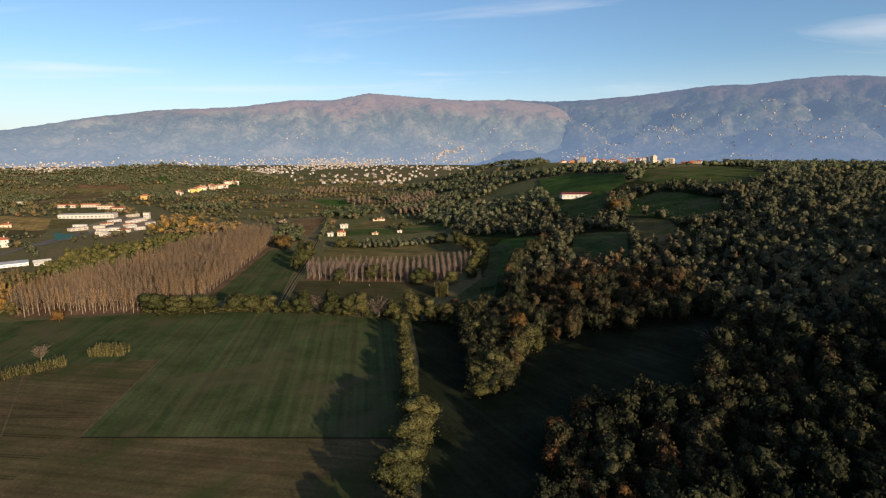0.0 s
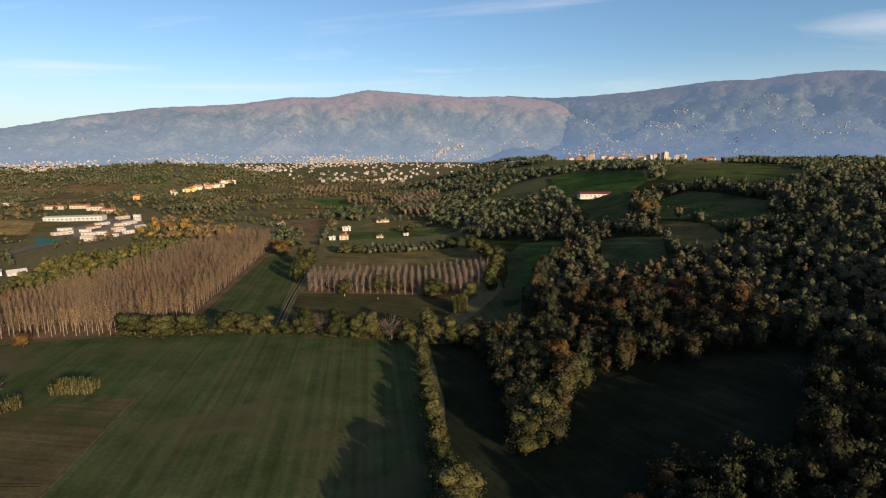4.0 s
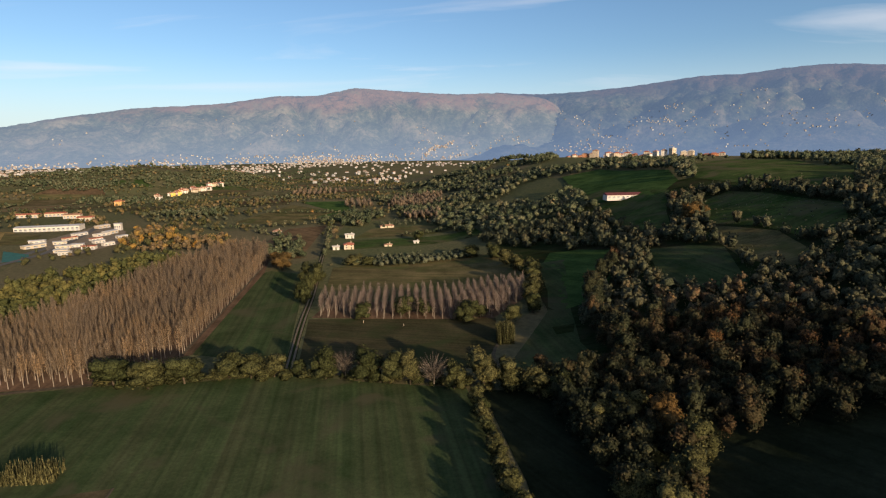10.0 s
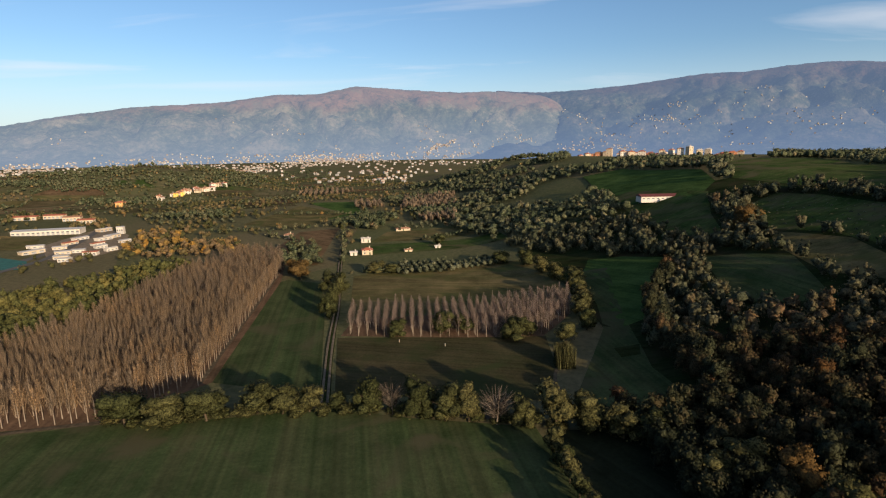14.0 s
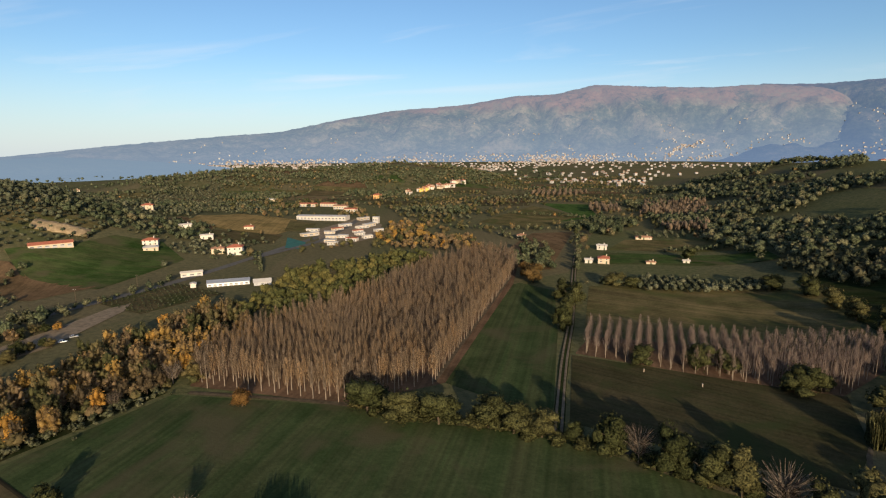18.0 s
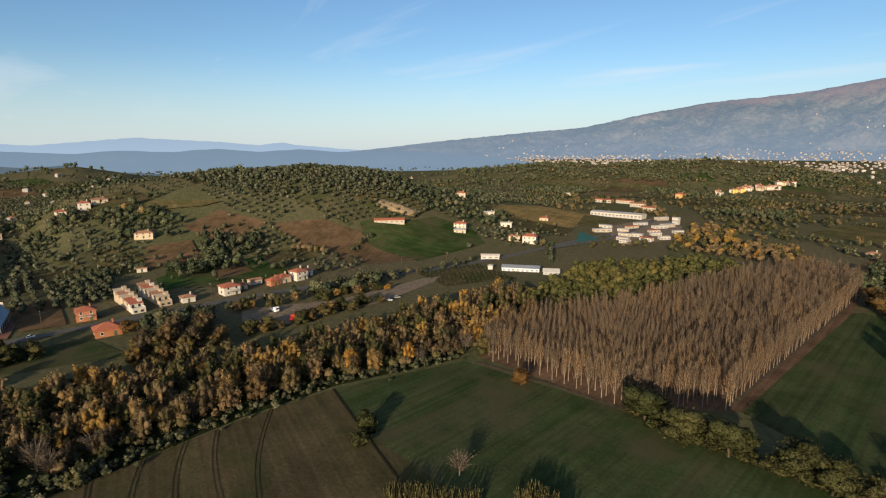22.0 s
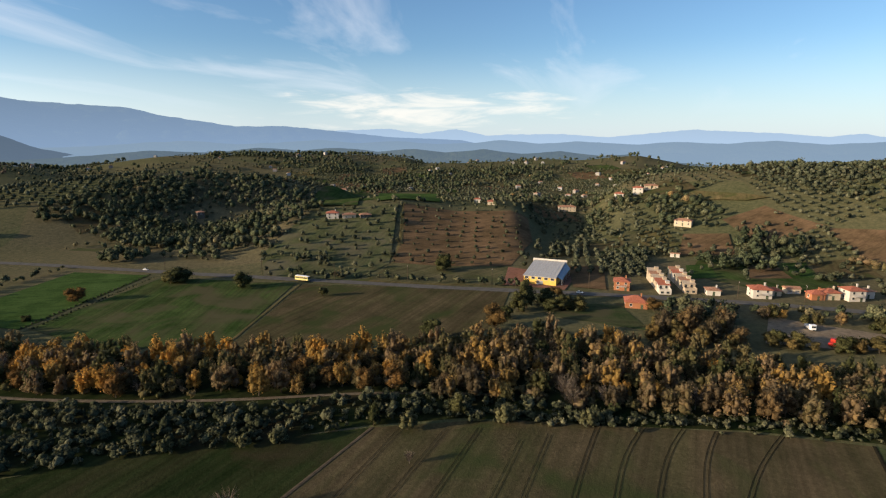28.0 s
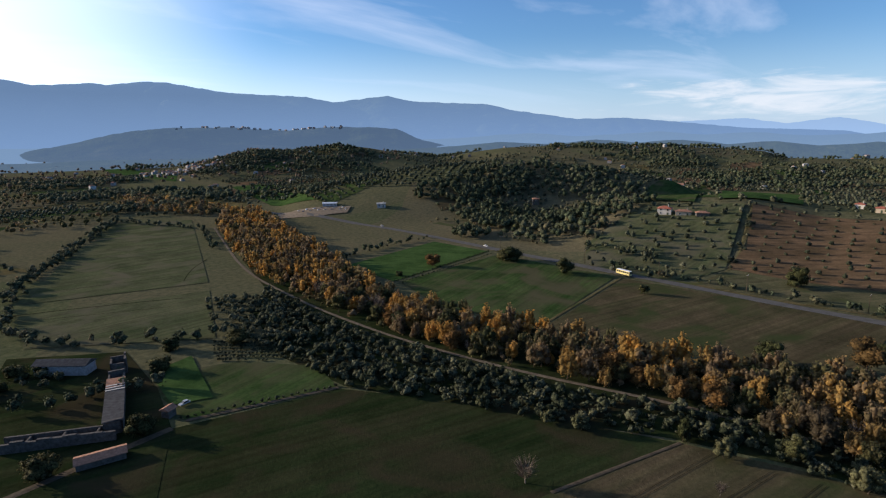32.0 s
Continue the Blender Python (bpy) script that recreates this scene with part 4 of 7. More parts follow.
def trunk_mesh(rng, h, w, foot, r, limbs=7):
    lean = rng.normal(0, 0.04 * h, 2)
    top = (lean[0], lean[1], h * 0.62)
    parts = [cone((0, 0, -0.5), (lean[0] * 0.4, lean[1] * 0.4, foot), r, r * 0.75), cone((lean[0] * 0.4, lean[1] * 0.4, foot), top, r * 0.75, r * 0.25)]
    for k in range(limbs):
        a = 2 * np.pi * (k + rng.uniform(-0.3, 0.3)) / limbs
        z0 = foot + (h * 0.5 - foot) * rng.uniform(0.0, 0.9)
        q = w * rng.uniform(0.25, 0.42)
        parts.append(cone((lean[0] * 0.5, lean[1] * 0.5, z0), (math.cos(a) * q, math.sin(a) * q, z0 + h * rng.uniform(0.18, 0.34)), r * 0.34, r * 0.07, 4))
    return joined(parts)


def cloud_mesh(name, geo, material, tints=None):
    """One mesh from arrays of vertices and triangles; tints: one value a vertex."""
    v, f = geo
    v, f = np.ascontiguousarray(v, dtype=np.float32), np.ascontiguousarray(f, dtype=np.int32)
    me = bpy.data.meshes.new(name)
    me.vertices.add(len(v))
    me.vertices.foreach_set("co", v.ravel())
    me.loops.add(f.size)
    me.loops.foreach_set("vertex_index", f.ravel())
    me.polygons.add(len(f))
    me.polygons.foreach_set("loop_start", np.arange(0, f.size, 3, dtype=np.int32))
    me.polygons.foreach_set("loop_total", np.full(len(f), 3, dtype=np.int32))
    me.polygons.foreach_set("use_smooth", np.ones(len(f), dtype=bool))
    me.update(calc_edges=True)
    if tints is not None:
        at = me.attributes.new("tint", "FLOAT", "POINT")
        at.data.foreach_set("value", np.asarray(tints, np.float32))
    me.materials.append(material)
    return me


def scatter(name, protos, spots, material, label, category, tint, size=(0.8, 1.2), seed=1, kind="stuff", up_scale=(0.85, 1.15)):
    """Many plants in one object. protos: arrays (n, 4, 3); spots: x, y pairs; tint: a value or function of x, y and the generator."""
    rng = np.random.default_rng(seed)
    spots = np.asarray(spots, float)
    if len(spots) == 0:
        return None
    z = height(spots[:, 0], spots[:, 1])
    z = z + np.where(z > 3, np.minimum(z * 0.10, 2.5) * wavy(spots[:, 0], spots[:, 1], 60, 2.0), 0)
    pick = rng.integers(len(protos), size=len(spots))
    s = rng.uniform(*size, len(spots))
    sz = s * rng.uniform(*up_scale, len(spots))
    a = rng.uniform(0, 2 * np.pi, len(spots))
    tn = tint(spots[:, 0], spots[:, 1], rng) if callable(tint) else np.full(len(spots), tint)
    vs, fs, tints, n = [], [], [], 0
    for k, (pv, pf) in enumerate(protos):
        w = np.nonzero(pick == k)[0]
        if not len(w):
            continue
        c, si = np.cos(a[w])[:, None], np.sin(a[w])[:, None]
        x, y, zz = pv[None, :, 0], pv[None, :, 1], pv[None, :, 2]
        vs.append(np.stack([(x * c - y * si) * s[w][:, None] + spots[w, 0][:, None], (x * si + y * c) * s[w][:, None] + spots[w, 1][:, None], zz * sz[w][:, None] + z[w][:, None]], -1).reshape(-1, 3))
        fs.append((pf[None] + (n + np.arange(len(w)) * len(pv))[:, None, None]).reshape(-1, 3))
        n += len(w) * len(pv)
        tints.append(np.repeat(tn[w], len(pv)))
    return tagged(new(name, cloud_mesh(name, (np.concatenate(vs), np.concatenate(fs)), material, np.concatenate(tints))), label, category, kind=kind)


def spots_in(poly, gap, rng, jitter=0.42, avoid=(), turn=0.0, stretch=1.0):
    """Points on a jittered grid inside a polygon, outside others."""
    p = np.array(poly, float)
    c, s = math.cos(radians(turn)), math.sin(radians(turn))
    m = np.array([[c, -s], [s, c]])
    q = p @ m
    gx_, gy_ = np.meshgrid(np.arange(q[:, 0].min(), q[:, 0].max(), gap), np.arange(q[:, 1].min(), q[:, 1].max(), gap * stretch))
    g = np.stack([gx_.ravel(), gy_.ravel()], 1) + rng.uniform(-jitter, jitter, (gx_.size, 2)) * gap
    g = g @ m.T
    ok = inside(g[:, 0], g[:, 1], [tuple(v) for v in poly])
    for a in avoid:
        ok &= ~inside(g[:, 0], g[:, 1], a)
    return g[ok]


rg = np.random.default_rng(7)


def broad(masses, n, size, level, w=9.5, h=10.0, foot=1.0):
    return crown(rg, tree_blobs(rg, w, h, foot, masses), n, size, level)


WOOD_NEAR = [merged([lumps(rg, bl, 0, 0.4, 0.74), leaves(rg, bl, 225, 0.78)]) for bl in (tree_blobs(rg, 9.5, 10.0, 1.0, 6) for _ in range(9))]
WOOD_MID = [merged([lumps(rg, bl, 0, 0.4, 0.78), leaves(rg, bl, 40, 1.2)]) for bl in (tree_blobs(rg, 9.5, 9.0, 0.6, 4) for _ in range(6))]
WOOD_TINY = [broad(0, 8, 2.2, 0, 11.0) for _ in range(8)]
SHRUBS = [crown(rg, tree_blobs(rg, 4.0, 3.0, 0.0, 3), 22, 0.7, 0) for _ in range(5)]
OLIVES = [merged([lumps(rg, bl[:1], 1), lumps(rg, bl[1:], 0), leaves(rg, bl, 22, 0.8)]) for bl in (tree_blobs(rg, 5.0, 4.6, 0.7, 3) for _ in range(4))]
OLIVES_FAR = [merged([lumps(rg, bl, 0), leaves(rg, bl, 5, 1.5)]) for bl in ([((0, 0, 2.5), (2.2, 2.2, 1.9))] for _ in range(6))]


def poplar_blobs(w, h, spires=6, steps=2):
    """A crown of several upright plumes, the tallest in the middle."""
    out = []
    for k in range(spires):
        a, q = 2.4 * k + rg.uniform(-0.4, 0.4), w * 0.34 * math.sqrt(k / max(1, spires - 1))
        top = h * (1.0 - 0.9 * (q / w) ** 2 * 4 * 0.5) * rg.uniform(0.8, 1.0)
        for s in range(steps):
            u = (s + 0.5) / steps
            z = top * (0.22 + 0.62 * u)
            out.append(((math.cos(a) * q * (0.8 + 0.3 * u) + rg.normal(0, 0.15), math.sin(a) * q * (0.8 + 0.3 * u) + rg.normal(0, 0.15), z), (w * (0.21 - 0.08 * u), w * (0.21 - 0.08 * u), top * 0.62 / steps * (0.62 + 0.1 * u))))
    return out


POPLAR = [merged([lumps(rg, bl, 0, 0.5, 0.72), leaves(rg, bl, 170, 0.78, 0.6)]) for bl in (poplar_blobs(7.4, 11.5, 5) for _ in range(8))]


def bare_tree(n, h=12.5, wide=0.052, low=0.2):
    """Steep fine twigs of a leafless poplar as slender blades: some from the stem, most from the limbs round it."""
    out = []
    for k in range(n):
        u = rg.uniform(0, 1) ** 0.8
        z0 = h * (low + (0.93 - low) * u)
        reach = 1.5 * (1.0 - u) ** 0.7 + 0.12
        a, ln = rg.uniform(0, 2 * np.pi), (h - z0) * rg.uniform(0.2, 0.5) + 0.7
        q = reach * rg.uniform(0, 0.85)
        lean = rg.uniform(0.12, 0.42)
        d = np.array([math.cos(a) * lean, math.sin(a) * lean, 1.0])
        d /= np.linalg.norm(d)
        p0 = np.array([math.cos(a) * q, math.sin(a) * q, z0])
        p1 = p0 + d * ln
        sv = np.cross(d, rg.normal(size=3))
        sv *= wide / np.linalg.norm(sv)
        out.append([p0 - sv, p0 + sv, p1 + sv * 0.4, p1 - sv * 0.4])
    return tris(out)


def bare_trunk(h=12.5, r=0.16):
    v, f = cone((0, 0, -0.3), (0, 0, h), r, 0.03, 5)
    return tris([[v[i] for i in q] for q in f])


BARE = [bare_tree(118) for _ in range(7)]
BARE_YOUNG = [bare_tree(84, 12.5, 0.045, 0.3) for _ in range(5)]
BARE_T = [bare_trunk()]

WOODS = [(5, 228), (2, 262), (14, 248), (32, 252), (36, 330), (56, 353), (60, 430), (20, 470), (-10, 560), (-60, 700), (-110, 900), (-60, 1250), (500, 1200), (900, 700), (900, 100), (560, -160), (150, -120), (20, -40), (2, 60), (25, 110), (20, 140), (8, 150), (10, 190)]
HOLES = [SLOPE_F, SLOPE_G, BARN_YARD, CLEARING, SLOPE_A, SLOPE_B, SLOPE_C, SLOPE_D, SLOPE_E]


def wood_tint(x, y, rng):
    warm = np.exp(-(((x - 75) / 55) ** 2 + ((y - 255) / 60) ** 2))
    return np.clip(rng.normal(0.40, 0.13, len(x)) + 0.36 * warm + 0.10 * wavy(x, y, 25, 1.0), 0.02, 1) + np.where(rng.random(len(x)) < 0.025, 0.28, 0)


w_all = spots_in(WOODS, 5.7, rg, 0.45, HOLES)
dist = np.hypot(w_all[:, 0] + 25, w_all[:, 1] - 70)
w_seen = w_all[:, 0] < 1.07 * w_all[:, 1] + 30
close = (dist < 225) & ~((w_all[:, 0] > 110) & (w_all[:, 1] > 165))
near, mid = close & w_seen, ~close & (dist < 440) & w_seen & (rg.random(len(w_all)) < 0.8)
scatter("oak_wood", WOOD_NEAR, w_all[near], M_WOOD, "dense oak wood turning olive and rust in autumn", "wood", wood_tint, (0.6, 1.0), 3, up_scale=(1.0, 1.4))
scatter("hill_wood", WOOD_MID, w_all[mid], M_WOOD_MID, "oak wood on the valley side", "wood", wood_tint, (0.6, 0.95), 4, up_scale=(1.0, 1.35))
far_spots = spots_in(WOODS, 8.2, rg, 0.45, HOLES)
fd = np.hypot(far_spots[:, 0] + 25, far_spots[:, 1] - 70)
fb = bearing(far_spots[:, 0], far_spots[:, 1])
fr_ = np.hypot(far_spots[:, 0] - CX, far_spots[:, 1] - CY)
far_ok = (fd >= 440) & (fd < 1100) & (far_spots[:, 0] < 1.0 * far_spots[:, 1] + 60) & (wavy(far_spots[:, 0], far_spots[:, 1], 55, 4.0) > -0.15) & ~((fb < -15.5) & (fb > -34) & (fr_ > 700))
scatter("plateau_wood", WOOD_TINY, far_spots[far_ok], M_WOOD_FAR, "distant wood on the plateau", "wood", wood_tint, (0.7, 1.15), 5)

pa = spots_in(POPLARS_A, 4.9, rg, 0.10, (), 5.7, 0.72)
edge = pa[:, 1] < np.interp(pa[:, 0], [-220, -150, -127], [257, 267, 295])
scatter("poplar_plantation_twigs", BARE, pa[~edge], M_BARE, "bare brown poplar plantation in straight rows", "plantation", lambda x, y, r: np.clip(0.5 + 0.25 * wavy(x, y, 22, 3.0) + r.normal(0, 0.14, len(x)), 0.02, 1), (0.98, 1.16), 6)
scatter("poplar_plantation_trunks", BARE_T, pa[~edge], M_STEM, "grey-brown trunks of a bare poplar plantation", "plantation", 0.5, (0.98, 1.1), 6)
pb = spots_in(POPLARS_B, 3.9, rg, 0.13, (), 2, 0.62)
scatter("young_poplar_twigs", BARE_YOUNG, pb, M_BARE_PALE, "young leafless poplars in widely spaced rows", "plantation", lambda x, y, r: r.uniform(0.1, 0.8, len(x)), (0.74, 0.9), 8)
scatter("young_poplar_trunks", BARE_T, pb, M_PALE, "pale trunks of young poplars", "plantation", 0.5, (0.72, 0.84), 8)

BELT = [(-192, -363), (-167, -221), (-162, -174), (-165, -101), (-173, -47), (-185, -4), (-195, 22), (-208, 53), (-214, 120), (-221, 160), (-221, 192), (-214, 240), (-204, 250), (-222, 268), (-226, 296), (-258, 330), (-270, 300), (-262, 240), (-262, 190), (-268, 140), (-272, 95), (-250, 62), (-232, 28), (-217, -16), (-205, -53), (-197, -92), (-212, -166), (-226, -255), (-254, -425), (-232, -470)]
bs = spots_in(BELT, 5.7, rg, 0.45)
front = (bs[:, 0] > np.interp(bs[:, 1], [-190, -14, 62, 120, 192, 250, 340], [-176, -188, -221, -226, -232, -222, -240])) & (bs[:, 1] > -120)
south_end = bs[:, 1] < -105
POPLAR_FAR = [merged([lumps(rg, bl, 0, 0.5, 0.8), leaves(rg, bl, 40, 1.2, 0.6)]) for bl in (poplar_blobs(7.6, 11.0, 3) for _ in range(6))]
scatter("southern_riverside_poplars", POPLAR_FAR, bs[~front & south_end], M_RIVER, "orange and gold autumn poplars farther down the river", "trees", lambda x, y, r: np.clip(0.62 + 0.3 * wavy(x, y, 14, 2.0) + r.normal(0, 0.18, len(x)), 0.03, 1), (0.65, 1.1), 49)
scatter("riverside_poplars", POPLAR, bs[~front & ~south_end], M_RIVER, "orange and olive autumn poplars along the river", "trees", lambda x, y, r: np.clip(0.58 + 0.34 * wavy(x, y, 14, 2.0) + r.normal(0, 0.2, len(x)) - 0.18 * np.clip((y - 20) / 110, 0, 1), 0.03, 1), (0.6, 1.15), 9)
scatter("riverside_undergrowth", SHRUBS, spots_in(BELT, 5.6, rg, 0.45), M_RIVER, "brown and olive undergrowth beneath riverside trees", "shrubs", lambda x, y, r: np.clip(r.normal(0.27, 0.14, len(x)), 0, 0.7), (0.7, 1.5), 19)
BANK = [(-128, -60), (-135, -24), (-152, 5), (-169, 30), (-187, 57), (-200, 84), (-208, 126), (-216, 120), (-212, 66), (-200, 43), (-188, 25), (-177, -2), (-168, -40), (-160, -75), (-156, -150), (-140, -120)]
scatter("riverbank_shrubs", SHRUBS, spots_in(BANK, 3.0, rg, 0.48), M_SHRUB, "dark green scrub along a gravel track", "shrubs", lambda x, y, r: r.uniform(0.0, 0.85, len(x)) ** 1.2, (0.4, 1.25), 10)

margin = np.array([(x_ + u_, y_ + v_) for (x_, y_), u_, v_ in zip([(np.interp(q_, [80, 126, 160, 192, 240], [-199, -208, -217, -219, -211]), q_) for q_ in np.arange(80, 240, 0.75)], rg.normal(-2.0, 2.2, 214), rg.normal(0, 0.8, 214))])
scatter("field_margin_scrub", SHRUBS, margin, M_SHRUB, "grey-green scrub along the edge of a sown field", "shrubs", lambda x, y, r: r.uniform(0.1, 1.0, len(x)), (0.35, 0.9), 48)

# open hillside country: olive groves, copses, far woods
def ring_spots(az0, az1, r0, r1, gap, rng, jitter=0.45):
    n = int((radians(az1 - az0)) * (r1 ** 2 - r0 ** 2) / 2 / gap ** 2)
    az = np.radians(rng.uniform(az0, az1, n))
    r = np.sqrt(rng.uniform(r0 ** 2, r1 ** 2, n))
    return np.stack([CX - r * np.sin(az), CY + r * np.cos(az)], 1)


OPEN = [f_[0] for f_ in MID_FIELDS] + [HILL_BROWN, HILL_GREEN, RED_FIELD, GREEN_H, OCHRE_H, VINES, W_BROWN, W_GREEN, W_GREEN_B, S_FIELD_A, S_FIELD_B, POPLARS_A, BELT]


def clear_of(p, polys):
    ok = np.ones(len(p), bool)
    for a in polys:
        ok &= ~inside(p[:, 0], p[:, 1], a)
    return p[ok]


def parcel(corners, material, label, lift=0.03):
    """A four-cornered field draped over the slope."""
    a, b, c, d = (np.array(p, float) for p in corners)
    n = max(3, int(np.linalg.norm(b - a) / 7))
    m = max(3, int(np.linalg.norm(d - a) / 7))
    u, v = np.meshgrid(np.linspace(0, 1, n), np.linspace(0, 1, m), indexing="ij")
    u, v = u[..., None], v[..., None]
    p = a * (1 - u) * (1 - v) + b * u * (1 - v) + c * u * v + d * (1 - u) * v
    x, y = p[..., 0], p[..., 1]
    z = height(x, y)
    z = z + np.where(z > 3, np.minimum(z * 0.10, 2.5) * wavy(x, y, 60, 2.0) + 0.25, 0) + lift
    return tagged(grid_object("hill_field", x, y, z, material), label, "field", kind="structure")


rh = np.random.default_rng(31)
FIELD_KINDS = [(F_ROUGH, "rough olive-brown pasture"), (F_RED, "small ploughed brown field"), (F_MEADOW, "small green meadow on open land"), (F_STUB, "pale mown plot"), (F_ROUGH, "rough dry pasture plot"), (F_ROUGH, "grazed pasture plot"), (F_BROWN, "sown brown plot")]
hill_olives, hill_woods, hill_hedges, plain_trees = [], [], [], []


def parcels(x0, y0, turn, nu, nv, du, dv, test, olive, wood, field):
    """A patchwork of plots on a skewed lattice; olive, wood, field: shares."""
    ci, si_ = math.cos(radians(turn)), math.sin(radians(turn))
    lu, lv = np.meshgrid(np.arange(nu), np.arange(nv), indexing="ij")
    cu = lu * du + rh.uniform(-0.19, 0.19, lu.shape) * du + 9 * np.sin(lv * 0.9)
    cv = lv * dv + rh.uniform(-0.19, 0.19, lv.shape) * dv + 9 * np.sin(lu * 0.8)
    qx, qy = x0 + cu * ci - cv * si_, y0 + cu * si_ + cv * ci
    for i in range(nu - 1):
        for j in range(nv - 1):
            quad = [(float(qx[a, b]), float(qy[a, b])) for a, b in ((i, j), (i + 1, j), (i + 1, j + 1), (i, j + 1))]
            mx, my = sum(p[0] for p in quad) / 4, sum(p[1] for p in quad) / 4
            az_c, r_c = float(bearing(mx, my)), math.hypot(mx - CX, my - CY)
            if not test(mx, my, az_c, r_c) or any(bool(inside(px, py, o)) for o in OPEN for px, py in [(mx, my)] + ([] if olive > 0.3 else quad)):
                continue
            k = rh.random()
            if olive > 0.3 and 122 < az_c and r_c > 520 and k < 0.6:
                k = olive + 0.02
            way = turn + rh.normal(0, 8) + (90 if rh.random() < 0.3 else 0)
            if k < olive:
                hill_olives.append(spots_in(quad, rh.uniform(7.0, 9.2), rh, 0.12, (), way))
                if rh.random() < 0.45:
                    parcel(quad, *FIELD_KINDS[rh.integers(7)])
            elif k < olive + wood:
                hill_woods.append(spots_in(quad, 7.4, rh, 0.45))
            elif k < olive + wood + field:
                parcel(quad, *FIELD_KINDS[rh.integers(7)])
                if olive > 0.3:
                    hill_olives.append(spots_in(quad, 17, rh, 0.45))
            elif olive > 0.3:
                hill_olives.append(spots_in(quad, 8.5, rh, 0.45))
            else:
                plain_trees.append(spots_in(quad, 11, rh, 0.45))
            for (xa, ya), (xb, yb) in ((quad[0], quad[1]), (quad[1], quad[2])):
                if rh.random() < (0.4 if olive > 0.3 else 0.45):
                    hill_hedges.extend([(xa + (xb - xa) * q + rh.normal(0, 0.8), ya + (yb - ya) * q + rh.normal(0, 0.8)) for q in np.arange(0, 1, 7.5 / math.hypot(xb - xa, yb - ya))])


parcels(-1070, -520, 20, 26, 40, 58, 46, lambda x, y, az, r: 40 < az < 152 and 385 < r < 1150 and x < -395, 0.46, 0.14, 0.22)
KEEP = [PLAIN_A, PLAIN_B, PLAIN_C, PLAIN_D, PLAIN_E, STUB_N, STRIP_N, POPLARS_A, POPLARS_B, SOIL_N]
OPEN += KEEP + [[(-400, 515), (-310, 500), (-310, 660), (-520, 800), (-470, 560)], [(-345, -330), (-275, -345), (-280, -180), (-350, -290)]]
ROAD_Y, ROAD_X = [p[1] for p in ROAD], [p[0] for p in ROAD]


def off_road(x, y, gap):
    return abs(x - float(np.interp(y, ROAD_Y, ROAD_X))) > gap


parcels(-900, -1300, 8, 15, 26, 88, 52, lambda x, y, az, r: 128 < az < 190 and 300 < r < 1400 and off_road(x, y, 55) and (az > 150 or x > -400) and not (-345 < x < -140 and -420 < y < -60), 0.2, 0.2, 0.4)
parcels(-520, -330, 6, 6, 14, 34, 30, lambda x, y, az, r: 104 < az < 152 and x > -412 and off_road(x, y, 24) and x < float(np.interp(y, ROAD_Y, ROAD_X)) and y < -20, 0.25, 0.25, 0.35)
parcels(-700, 440, 14, 13, 24, 80, 50, lambda x, y, az, r: -1 < az < 44 and 430 < r < 1500 and x < -20 - 0.1 * (y - 500), 0.12, 0.1, 0.55)
scatter("plain_trees", WOOD_TINY, clear_of(np.concatenate(plain_trees), OPEN), M_RIVER, "brown and olive trees over the plain", "trees", lambda x, y, r: np.clip(r.normal(0.22, 0.15, len(x)), 0, 1), (0.35, 0.75), 16)
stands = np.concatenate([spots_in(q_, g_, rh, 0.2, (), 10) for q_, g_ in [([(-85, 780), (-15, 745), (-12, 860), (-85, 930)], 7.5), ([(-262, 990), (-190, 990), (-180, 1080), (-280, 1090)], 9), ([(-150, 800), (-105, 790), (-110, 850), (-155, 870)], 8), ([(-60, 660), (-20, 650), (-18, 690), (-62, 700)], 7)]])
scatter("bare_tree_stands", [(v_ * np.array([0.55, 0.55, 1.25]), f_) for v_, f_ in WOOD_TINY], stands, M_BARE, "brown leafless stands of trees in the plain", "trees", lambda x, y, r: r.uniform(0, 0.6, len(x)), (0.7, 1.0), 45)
mw = ring_spots(17, 52, 1010, 1270, 9.5, rh)
mw = mw[(wavy(mw[:, 0], mw[:, 1], 70, 3.0) > -0.2) & (height(mw[:, 0], mw[:, 1]) > 14)]
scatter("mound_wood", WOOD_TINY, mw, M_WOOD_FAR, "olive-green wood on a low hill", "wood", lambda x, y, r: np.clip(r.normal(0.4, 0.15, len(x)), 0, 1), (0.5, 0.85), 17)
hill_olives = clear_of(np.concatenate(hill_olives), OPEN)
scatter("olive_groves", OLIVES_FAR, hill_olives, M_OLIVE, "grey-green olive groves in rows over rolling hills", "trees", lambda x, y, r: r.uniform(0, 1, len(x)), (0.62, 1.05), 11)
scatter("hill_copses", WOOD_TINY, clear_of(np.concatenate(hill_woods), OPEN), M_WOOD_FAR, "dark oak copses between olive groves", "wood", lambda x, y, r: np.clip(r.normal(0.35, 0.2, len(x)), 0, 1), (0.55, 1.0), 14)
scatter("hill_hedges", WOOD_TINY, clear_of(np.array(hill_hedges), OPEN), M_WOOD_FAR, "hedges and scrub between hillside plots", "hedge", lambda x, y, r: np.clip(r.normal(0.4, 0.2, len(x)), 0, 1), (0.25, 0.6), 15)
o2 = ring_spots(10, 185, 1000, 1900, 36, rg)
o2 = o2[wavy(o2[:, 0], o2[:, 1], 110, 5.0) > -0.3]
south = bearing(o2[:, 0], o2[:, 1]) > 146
# Twig colour used here to lighten far woods in place of haze.
scatter("far_bare_trees", WOOD_TINY, o2[south], M_BARE, "far plain woods paled to grey-brown for haze", "wood", lambda x, y, r: r.uniform(0, 0.6, len(x)), (0.5, 1.1), 47)
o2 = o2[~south]
